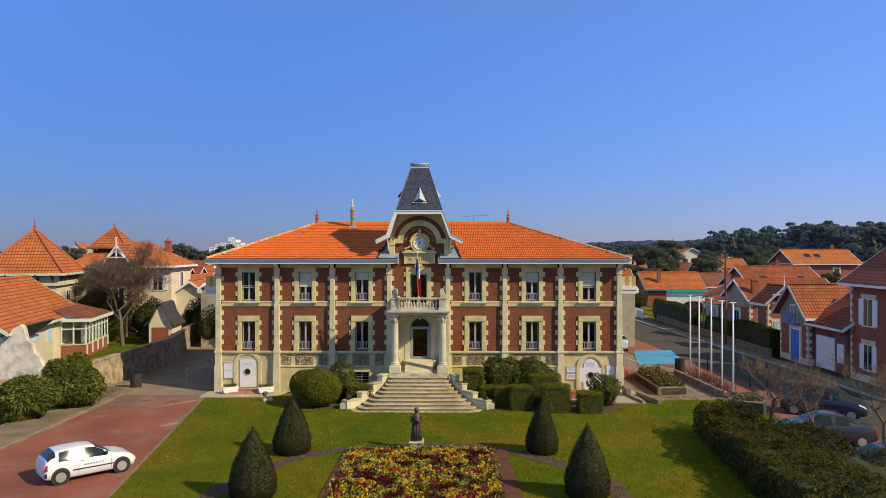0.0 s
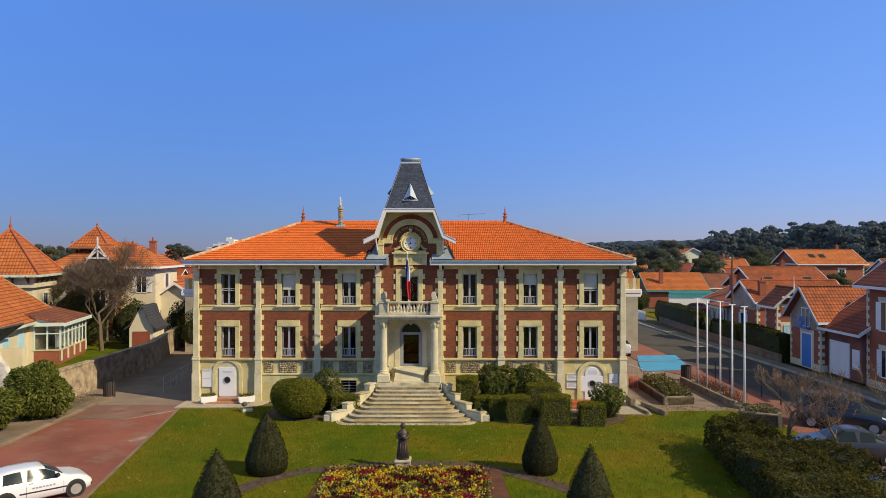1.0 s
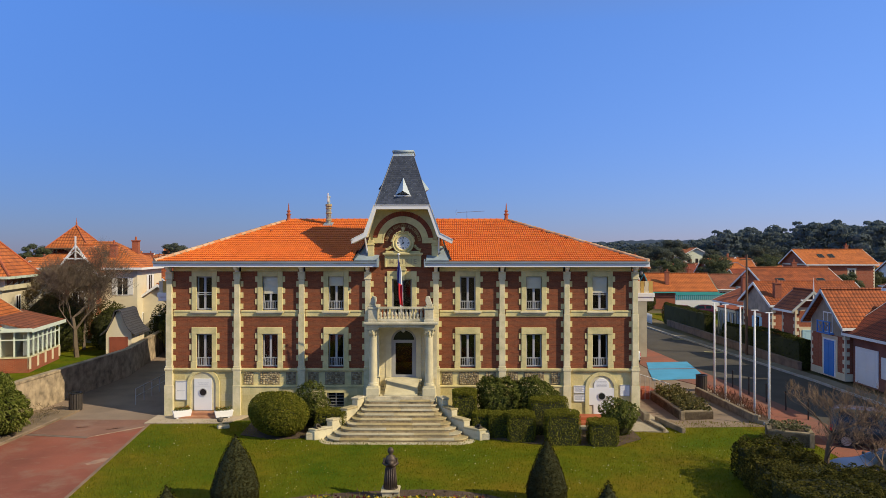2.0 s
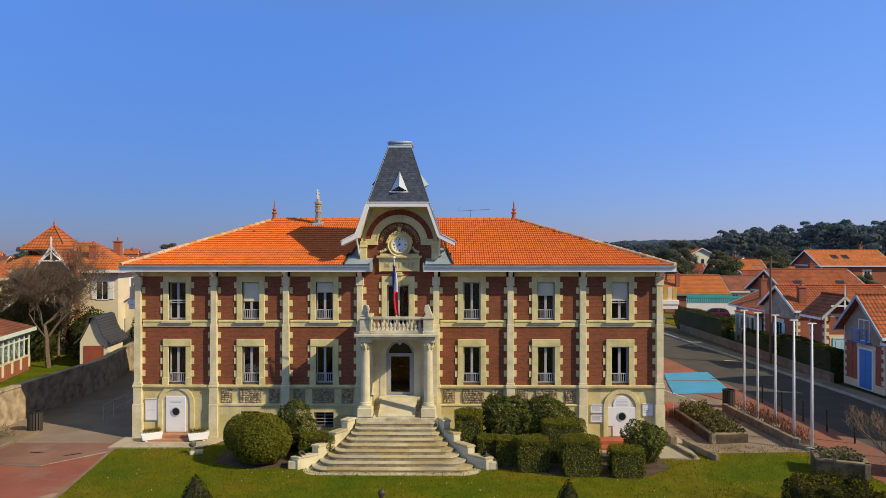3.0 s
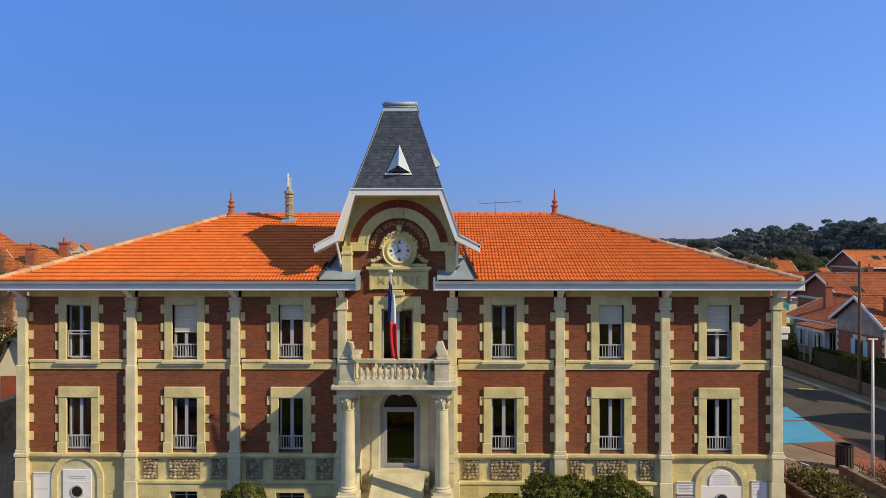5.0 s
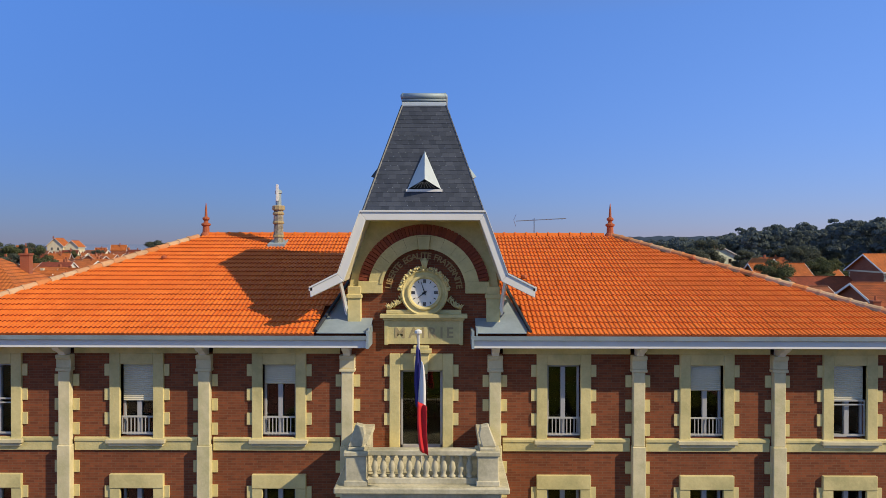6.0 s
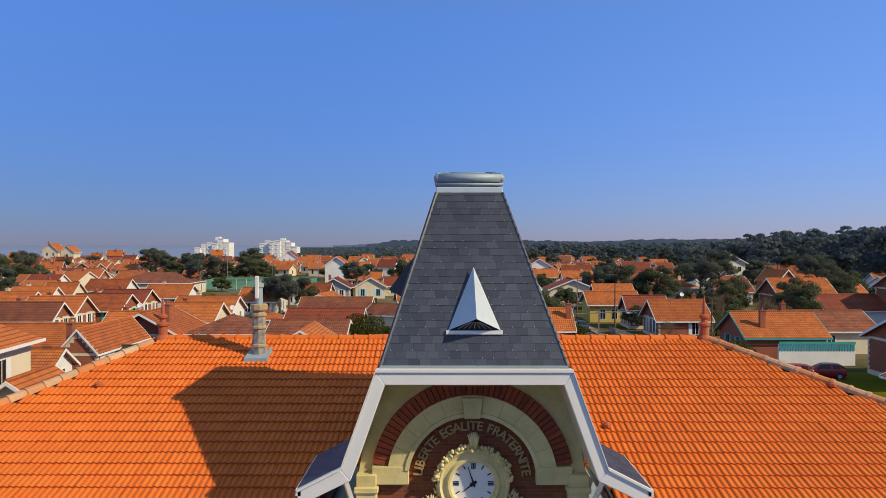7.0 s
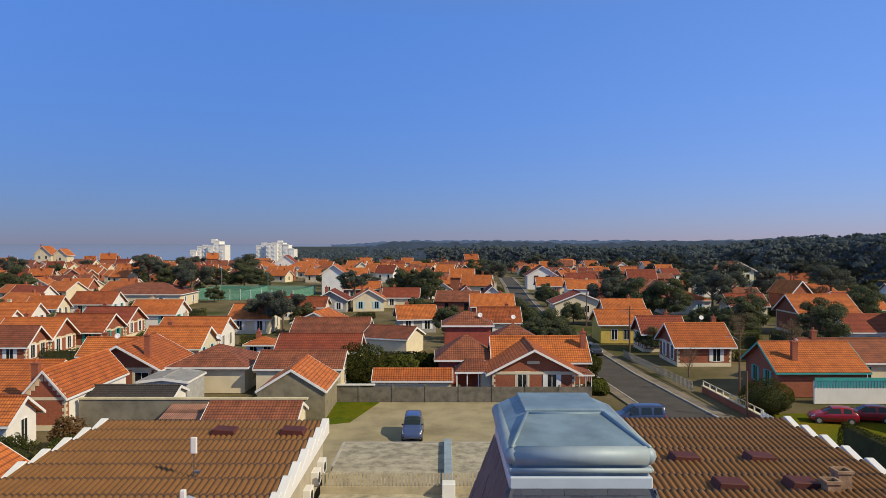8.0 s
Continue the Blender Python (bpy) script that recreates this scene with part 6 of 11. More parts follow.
pl = np.stack([fx, fy, np.full(n, 0.14)], 1)
heads = np.repeat(pl, 5, 0) + g.normal(size=(n * 5, 3)) * np.array([0.09, 0.09, 0.035]) + np.array([0, 0, 0.08])
patch = np.array([noise.noise(Vector((x * 1.1, y * 1.1, 0))) + 0.5 * noise.noise(Vector((x * 3.1, y * 3.1, 5))) for x, y, _ in heads]) + g.normal(size=len(heads)) * 0.12
flowers = thing("flower_bed", "dense bed of yellow, dark red and cream pansies", "flower bed", (0, 0, 0), kind="stuff")
cuts = np.quantile(patch, [0.0, 0.24, 0.44, 0.56, 0.84, 1.0])
for k, (nm, cols) in enumerate((("maroon_flowers", [(0.07, 0.008, 0.010), (0.17, 0.02, 0.025)]), ("green_leaves", [(0.07, 0.09, 0.015), (0.20, 0.22, 0.05)]), ("cream_flowers", [(0.55, 0.48, 0.18), (0.38, 0.42, 0.12)]),
                               ("yellow_flowers", [(0.60, 0.38, 0.012), (0.78, 0.58, 0.04)]), ("red_flowers", [(0.22, 0.02, 0.03), (0.35, 0.05, 0.07)]))):
    sel = heads[(patch >= cuts[k]) & (patch <= cuts[k + 1])]
    part(nm, leaf_mesh(nm, sel, 0.10, m_leaf(nm, cols), 20 + k, 0.9), None, flowers)["kind"] = "stuff"
part("bed_leaves", leaf_mesh("bed_leaves", np.repeat(pl, 2, 0) + g.normal(size=(n * 2, 3)) * np.array([0.1, 0.1, 0.02]), 0.13, m_leaf("bed_green", [(0.03, 0.055, 0.01), (0.08, 0.12, 0.03)]), 31, 0.6), None, flowers)["kind"] = "stuff"

# daisies and tufts in the lawn
n = 1800
q = np.stack([g.uniform(-12, 18, n), -2 - 20 * g.random(n) ** 1.3, np.full(n, 0.05)], 1)
dn = np.array([noise.noise(Vector((x * 0.35, y * 0.35, 9))) for x, y, _ in q])
q = q[(dn > 0.02) & (q[:, 0] > -12.6 - 0.14 * (q[:, 1] + 2))]
tagged(part("daisies", leaf_mesh("daisies", q, 0.045, m_leaf("daisy", [(0.75, 0.75, 0.68), (0.8, 0.7, 0.2)]), 3, 0.9), None, None, "scattered small white daisies in the lawn"), category="bedding_plant", kind="stuff")
n = 60000
q = np.stack([g.uniform(-12.8, 20, n), g.uniform(-27, -1.3, n), np.full(n, 0.045)], 1)
q = q[(q[:, 0] > -13.0 - 0.143 * (q[:, 1] + 2) + 0.1)]
inbed = (q[:, 0] > -2.7) & (q[:, 0] < 4.6) & (q[:, 1] < -13.2)
rad = np.hypot((q[:, 0] - 0.75) / 1.02, (q[:, 1] + 19.5) / 0.97)
q = q[~inbed & ~((rad > 6.9) & (rad < 7.9))]
up = np.tile([[0.0, 0.0, 1.0]], (len(q), 1))
tagged(part("grass_tufts", leaf_mesh("grass_tufts", q, 0.10, m_leaf("grass_blade", [(0.11, 0.145, 0.006), (0.16, 0.170, 0.010), (0.23, 0.19, 0.018)]), 4, 0.25, up, 0.6), None, None, "short uneven grass blades"), category="grass", kind="stuff")
n = 1500
th = g.uniform(0, 2 * math.pi, n)
q = np.stack([0.75 + 7.4 * 1.02 * np.cos(th) + g.normal(size=n) * 0.2, -19.5 + 7.4 * 0.97 * np.sin(th) + g.normal(size=n) * 0.2, np.full(n, 0.07)], 1)
tagged(part("dead_stalks", leaf_mesh("dead_stalks", q, 0.22, m_leaf("dead_stalk", [(0.10, 0.07, 0.045), (0.2, 0.15, 0.1)]), 5, 0.12), None, None, "dry pruned stalks in the soil ring"), category="plants", kind="stuff")

# topiary cones
for x, y, w, h, sd in ((-5.05, -13.5, 1.75, 2.55, 1), (-5.25, -19.2, 1.75, 2.65, 2), (6.15, -13.45, 1.5, 2.4, 3), (7.05, -19.1, 1.68, 2.75, 4)):
    shrub("topiary_cone", "dark green yew clipped to a cone on the lawn", "topiary", (x, y, 0.0), (w, w, h), "cone", 0.05, LEAF_CONE, 13000, sd, group="topiary cones", rough=0.012, aspect=0.8, shrink=0.95)
# shrubs against the front
shrub("round_bush", "big dense round clipped bush by the steps", "bush", (-5.55, -4.3, 0.0), (2.7, 2.5, 2.15), "ball", 0.085, LEAF_HEDGE, 17000, 11, rough=0.04, shrink=0.68)
shrub("round_bush", "rounded clipped bush joined to a larger one", "bush", (-6.35, -3.3, 0.0), (2.2, 2.1, 2.0), "ball", 0.085, LEAF_HEDGE, 12000, 17, rough=0.04, shrink=0.68)
shrub("oleander", "loose oleander with narrow leaves against the plinth", "bush", (-4.55, -2.3, 0.0), (1.75, 1.3, 2.1), "ball", 0.17, LEAF_OLIVE, 4200, 12, rough=0.20, aspect=0.3, lean=0.12, shrink=0.72)
shrub("clipped_bush", "low clipped bush beside the cheek wall", "bush", (-3.2, -3.5, 0.0), (1.5, 1.3, 1.15), "block", 0.075, LEAF_HEDGE, 4500, 13, rough=0.05)
shrub("leaning_hedge", "wedge of clipped hedge beside the steps", "hedge", (3.45, -2.9, 0.0), (1.25, 1.5, 2.0), "block", 0.075, LEAF_HEDGE, 8000, 14, rough=0.03)
shrub("oleander", "tall loose oleander behind clipped hedges", "bush", (5.2, -2.0, 0.0), (2.6, 1.5, 2.6), "ball", 0.17, LEAF_OLIVE, 9240, 15, rough=0.20, aspect=0.3, lean=0.12, shrink=0.72)
shrub("oleander", "oleander with long narrow leaves behind clipped hedges", "bush", (7.2, -1.9, 0.0), (2.4, 1.4, 2.55), "ball", 0.17, LEAF_OLIVE, 7920, 16, rough=0.20, aspect=0.3, lean=0.12, shrink=0.72)
for k, (x, y, dims) in enumerate(((4.35, -3.8, (1.1, 1.1, 1.1)), (5.1, -4.2, (1.05, 1.1, 1.15)), (6.1, -4.9, (1.3, 1.2, 1.35)), (7.6, -3.6, (1.9, 1.3, 1.75)), (8.0, -5.4, (1.6, 1.3, 1.5)))):
    shrub("box_hedge", "block of clipped green hedge by the plinth", "hedge", (x, y, 0.0), dims, "block", 0.07, LEAF_HEDGE, 6500, 20 + k, group="box hedges", rough=0.03)
shrub("oleander", "oleander in front of the arched side door", "bush", (11.0, -4.1, 0.0), (1.75, 1.4, 1.75), "ball", 0.19, LEAF_OLIVE, 3600, 26, rough=0.20, aspect=0.3, lean=0.12, shrink=0.7)
shrub("box_hedge", "small clipped hedge block near the side door", "hedge", (9.85, -5.6, 0.0), (1.35, 1.2, 1.15), "block", 0.07, LEAF_HEDGE, 5000, 27, group="box hedges", rough=0.03)
flat("shrub_bed", [(-7.6, -4.2), (-5.6, -5.0), (-3.9, -4.6), (-2.9, -4.0), (-2.9, -0.4), (-7.8, -0.4)], 0.045, SOIL, thick=0.1)
flat("shrub_bed", [(3.0, -0.4), (2.9, -3.6), (4.0, -4.5), (6.6, -5.7), (10.4, -6.1), (11.9, -4.8), (11.9, -2.0), (9.0, -0.4)], 0.045, SOIL, thick=0.1)

# statue: one plain draped figure on a block
st = B()
st.lathe([(0.26, 0), (0.27, 0.05), (0.22, 0.10), (0.235, 0.25), (0.20, 0.55), (0.18, 0.80), (0.20, 0.95), (0.215, 1.05), (0.16, 1.17), (0.075, 1.22), (0.07, 1.26), (0.11, 1.33), (0.115, 1.40), (0.06, 1.49)], 0, 0, 0, 14, 0.78)
for sx in (-1, 1):
    st.tube([(sx * 0.19, 0.0, 1.10), (sx * 0.25, -0.04, 0.92), (sx * 0.12, -0.2, 0.88), (sx * -0.02, -0.22, 0.95)], [0.07, 0.06, 0.05, 0.045], 8)
for k in range(9):
    a = radians(180 + 20 * k)
    st.tube([(0.19 * math.cos(a), 0.15 * math.sin(a), 0.75), (0.215 * math.cos(a), 0.18 * math.sin(a), 0.35), (0.24 * math.cos(a), 0.20 * math.sin(a), 0.06)], [0.012, 0.028, 0.035], 5)
st.box(-0.08, 0.12, -0.28, -0.14, 0.86, 1.06)
stm = mesh_of("statue", st, m_plain("dark_bronze", (0.09, 0.065, 0.05), 0.55, 0.3, 3, 25, 0.3, 0.4), True, False)
tagged(part("statue", stm, None, None, "dark bronze statue of a robed figure on a block", at=pose(0.5, -13.0, 0.42)), category="statue")
tagged(part("statue_plinth", B().box(0.2, 0.8, -13.3, -12.7, 0.0, 0.34).box(0.16, 0.84, -13.34, -12.66, 0.34, 0.42), STONE_GREY, None, "low weathered stone block under the statue", bevel=0.02), category="plinth")

# planters, stone ornaments
TROUGH_BLOOM = m_leaf("trough_flowers", [(0.5, 0.35, 0.02), (0.3, 0.03, 0.05)])


def trough(x, y, z, turn, k):
    t = thing("planter", "white concrete trough planted with small flowers", "planter", (x, y, z), turn, "white troughs")
    part("trough", B().ext([(-0.42, 0), (0.42, 0), (0.5, 0.34), (-0.5, 0.34)], "y", -0.2, 0.2), WHITE, t, bevel=0.02)
    gg = np.random.default_rng(k)
    pts = np.stack([gg.uniform(-0.42, 0.42, 260), gg.uniform(-0.15, 0.15, 260), 0.36 + gg.random(260) * 0.14], 1)
    part("planting", leaf_mesh("planting", pts, 0.08, LEAF_OLIVE, k, 0.6), None, t)["kind"] = "stuff"
    part("bedding_plant", leaf_mesh("bedding_plant", pts[:60] + np.array([0, 0, 0.06]), 0.06, TROUGH_BLOOM, k + 1, 0.9), None, t)["kind"] = "stuff"
    part("foot", B().box(-0.3, -0.2, -0.15, 0.15, -0.06, 0.0).box(0.2, 0.3, -0.15, 0.15, -0.06, 0.0), WHITE, t)


trough(-11.75, -0.75, 0.12, 28, 41)
trough(-9.5, -0.75, 0.12, 24, 43)
trough(-20.4, -11.0, 0.16, 60, 45)
MORTAR_IRON = m_plain("dark_mortar_iron", (0.055, 0.045, 0.035), 0.85, 0.35)
for sx in (-1, 1):
    o = thing("stone_mortar", "old stone mortar barrel on a block beside the steps", "ornament", (0.2 + sx * 4.15, -4.75, 0.0), 0, "stone mortars")
    part("block", B().box(-0.26, 0.26, -0.3, 0.3, 0.0, 0.36), STONE_GREY, o, bevel=0.04)
    tb = B().lathe([(0.10, 0), (0.17, 0.03), (0.18, 0.12), (0.15, 0.16), (0.15, 0.36), (0.18, 0.40), (0.18, 0.46), (0.11, 0.46), (0.10, 0.25), (0.01, 0.24)], 0, 0, 0, 14)
    tb.move(Matrix.Translation((0, 0.05, 0.34)) @ Matrix.Rotation(radians(-sx * 50), 4, "Y") @ Matrix.Rotation(radians(20), 4, "X"))
    part("barrel", tb, MORTAR_IRON, o, smooth=False)

fl_ = thing("floodlight", "small ground floodlight on a pale stone", "lamp", (-8.9, -2.75, 0.0), 30)
part("stone", B().ext([(-0.3, -0.2), (0.28, -0.24), (0.34, 0.16), (-0.26, 0.22)], "z", 0, 0.16), STONE_GREY, fl_, bevel=0.03)
part("yoke", B().box(-0.22, -0.04, -0.03, 0.03, 0.16, 0.30), CHROME, fl_)
part("lamp_head", B().lathe([(0.05, -0.08), (0.15, 0.0), (0.17, 0.07), (0.15, 0.09)], 0, 0, 0, 12).move(Matrix.Translation((-0.13, 0, 0.42)) @ Matrix.Rotation(radians(-55), 4, "X")), m_plain("dull_lamp_housing", (0.12, 0.11, 0.10), 0.5), fl_)
# flagpoles
poles = [(19.15, 5.1), (19.2, 3.5), (19.55, 2.2), (19.25, -0.4), (19.35, -1.9)]
for k, (x, y) in enumerate(poles):
    t = thing("flagpole", "bare white flagpole with a small cross arm", "flagpole", (x, y, 0.1), 0, "row of flagpoles")
    h = 5.72
    part("pole", B().lathe([(0.065, 0), (0.06, h * 0.5), (0.045, h)], 0, 0, 0, 10), WHITE, t, smooth=True)
    part("top_plate", B().box(-0.2, 0.2, -0.04, 0.04, h, h + 0.05), WHITE, t, bevel=0.01)
    part("footing", B().lathe([(0.3, -0.1), (0.3, 0.05), (0.1, 0.07)], 0, 0, 0, 12), CONCRETE, t)

# stone planters on the right
ROUGH_STONE = m_plain("rough_brown_stone", (0.27, 0.215, 0.14), 0.95, 0.5, 2.5, 12, 0.6)


def stone_box(name, poly, h, label, w=0.22, soil=True):
    t = thing(name, label, "planter", (0, 0, 0))
    n = len(poly)
    for i in range(n):
        a, b_ = Vector(poly[i]), Vector(poly[(i + 1) % n])
        d = (b_ - a).normalized()
        nr = Vector((-d.y, d.x)) * w
        part("wall", B().ext([tuple(a), tuple(b_ + d * 0.0), tuple(b_ + nr), tuple(a + nr)], "z", 0, h), ROUGH_STONE, t, bevel=0.02)
    if soil:
        part("soil", B().ext(poly, "z", 0, h - 0.08), SOIL, t)
    return t


BEDP = [(15.05, -1.0), (16.9, -0.7), (17.0, 5.3), (14.95, 4.5)]
stone_box("stone_planter", BEDP, 0.50, "low rough stone planter full of green plants")
gg = np.random.default_rng(77)
pts = np.stack([gg.uniform(15.2, 16.8, 2600), gg.uniform(-0.8, 4.6, 2600), 0.5 + gg.random(2600) ** 2 * 0.42], 1)
pts[:, 2] += 0.15 * np.array([noise.noise(Vector((x * 1.5, y * 1.5, 1))) for x, y, _ in pts])
tagged(part("planter_plants", leaf_mesh("planter_plants", pts, 0.15, m_leaf("planter_leaf", [(0.06, 0.055, 0.02), (0.15, 0.14, 0.045), (0.30, 0.25, 0.11)]), 78, 0.7), None, None, "mixed green and pale plants in a planter"), category="plants", kind="stuff")
tagged(part("low_wall", B().ext([(18.25, 6.0), (18.5, 6.0), (18.95, -1.6), (18.7, -1.6)], "z", 0, 0.42).ext([(18.7, -1.6), (18.95, -1.5), (19.9, -2.3), (19.8, -2.5)], "z", 0, 0.2), ROUGH_STONE, None, "low rough edging wall", bevel=0.02), kind="structure")
flat("pole_bed", [(18.4, 6.0), (19.9, 6.0), (19.9, -2.2), (18.9, -1.6)], 0.10, SOIL, thick=0.15)
pts = np.stack([gg.uniform(18.75, 19.9, 1500), gg.uniform(-1.3, 5.6, 1500), 0.12 + gg.random(1500) * 0.55], 1)
tagged(part("dry_shrubs", leaf_mesh("dry_shrubs", pts, 0.34, m_leaf("dry_shrub", [(0.09, 0.035, 0.025), (0.16, 0.08, 0.05)]), 79, 0.06, np.tile([[0.0, 0.0, 1.0]], (1500, 1)), 0.5), None, None, "row of bare reddish winter shrubs"), category="shrubs", kind="stuff")
PL2 = [(17.6, -5.6), (19.4, -6.4), (19.9, -4.9), (18.1, -4.2)]
stone_box("stone_planter", PL2, 0.7, "concrete planter box with small flowers")
pts = np.stack([gg.uniform(18.0, 19.5, 500), gg.uniform(-5.9, -4.6, 500), 0.7 + gg.random(500) * 0.25], 1)
tagged(part("planter_plants", leaf_mesh("planter_plants", pts, 0.13, m_leaf("pale_planter_leaf", [(0.05, 0.06, 0.02), (0.3, 0.28, 0.16)]), 80, 0.7), None, None, "small plants in a concrete box"), category="plants", kind="stuff")
tagged(part("step_wall", B().ext([(12.9, -0.6), (13.2, -0.6), (13.2, -1.7), (12.9, -1.7)], "z", 0, 0.55).ext([(12.95, -1.7), (13.1, -1.7), (13.45, -3.6), (13.3, -3.6)], "z", 0, 0.22).ext([(13.6, -1.2), (13.78, -1.2), (14.4, -3.7), (14.22, -3.7)], "z", 0, 0.28), ROUGH_STONE, None, "small stone walls edging sunken steps", bevel=0.02), kind="structure")
for k, (x, y) in enumerate(((21.45, 8.0), (21.5, 5.6), (21.6, 3.4), (21.75, 1.3), (21.9, -0.9), (22.0, -3.2))):
    t = thing("bollard", "slim dark metal bollard on the kerb", "bollard", (x, y, 0.03), 0, "bollards")
    part("post", B().lathe([(0.045, 0), (0.045, 1.02)], 0, 0, 0, 8), BLACK, t)
    part("knob", B().lathe([(0.045, 0), (0.06, 0.03), (0.055, 0.09), (0.01, 0.12)], 0, 0, 1.02, 8), BLACK, t)


BIN_SLAT = m_plain("dark_bin_slat", (0.055, 0.045, 0.038), 0.7, 0.3)


def bin_(x, y, z, mat, label):
    t = thing("litter_bin", label, "bin", (x, y, z))
    part("drum", B().lathe([(0.30, 0.05), (0.32, 0.95), (0.27, 0.95), (0.26, 0.3)], 0, 0, 0, 16), mat, t)
    for k in range(16):
        a = k * math.pi / 8
        part("slat", B().box(-0.05, 0.05, -0.015, 0.015, 0.04, 0.98), BIN_SLAT, t, at=Matrix.Translation((0.335 * math.cos(a), 0.335 * math.sin(a), 0)) @ Matrix.Rotation(a + math.pi / 2, 4, "Z"))
    part("rim", B().ring(0, 0, 0.27, 0.36, 0.96, 1.02, 0, 360, 16).move(Matrix.Rotation(math.pi / 2, 4, "X")), BLACK, t)


bin_(-18.55, 1.2, 0.0, BLACK, "round slatted litter bin by the wall")
bin_(19.0, 6.9, 0.03, BLACK, "dark slatted litter bin on red paving")

# ---- vehicles ----
CAR_GLASS = m_darkglass("car_glass", (0.02, 0.03, 0.035))
TAIL = m_paint("tail_lamp_red", (0.45, 0.01, 0.01), 0.2)
LAMP = m_plain("head_lamp", (0.75, 0.77, 0.8), 0.15, 0.05, relief=0)
TRIM = m_plain("black_plastic", (0.03, 0.03, 0.032), 0.6, 0.1)


# along the car (rear to nose): place, underside, waist, top, half width, half width of the top; all as shares of its size
CAR_FORMS = {
    "hatch": ((-1.0, .25, .44, .47, .86, .72), (-.985, .20, .58, .61, .95, .82), (-.94, .18, .635, .74, .985, .76), (-.85, .155, .652, .88, 1, .72), (-.74, .14, .655, .962, 1, .69), (-.50, .135, .648, .998, 1, .68), (-.16, .135, .635, 1.0, 1, .68),
              (.06, .135, .625, .968, 1, .67), (.24, .135, .62, .84, 1, .71), (.42, .135, .618, .69, 1, .77), (.53, .135, .612, .64, .99, .80), (.72, .14, .565, .60, .97, .78), (.88, .155, .48, .52, .92, .70), (.965, .19, .40, .43, .82, .60), (1.0, .24, .35, .37, .70, .50)),
    "sedan": ((-1.0, .25, .46, .48, .86, .74), (-.98, .20, .62, .64, .95, .82), (-.85, .16, .655, .69, .985, .80), (-.66, .14, .665, .72, 1, .78), (-.52, .135, .665, .85, 1, .71), (-.36, .135, .66, .965, 1, .67), (-.10, .135, .65, 1.0, 1, .66),
              (.08, .135, .645, .97, 1, .66), (.24, .135, .64, .84, 1, .70), (.40, .135, .635, .70, 1, .76), (.50, .135, .62, .655, .99, .79), (.74, .14, .575, .61, .97, .77), (.90, .16, .50, .53, .92, .70), (.97, .20, .42, .44, .83, .60), (1.0, .25, .36, .38, .70, .50)),
    "van": ((-1.0, .22, .50, .60, .90, .80), (-.985, .18, .56, .86, .97, .78), (-.95, .16, .57, .965, .99, .77), (-.80, .14, .575, .995, 1, .77), (-.30, .135, .57, 1.0, 1, .77), (.10, .135, .56, .985, 1, .76), (.28, .135, .555, .90, 1, .76),
            (.46, .135, .55, .72, 1, .78), (.60, .135, .545, .61, .99, .80), (.78, .14, .52, .565, .97, .78), (.92, .16, .45, .49, .92, .70), (.975, .20, .38, .41, .84, .62), (1.0, .24, .33, .35, .74, .54)),
}


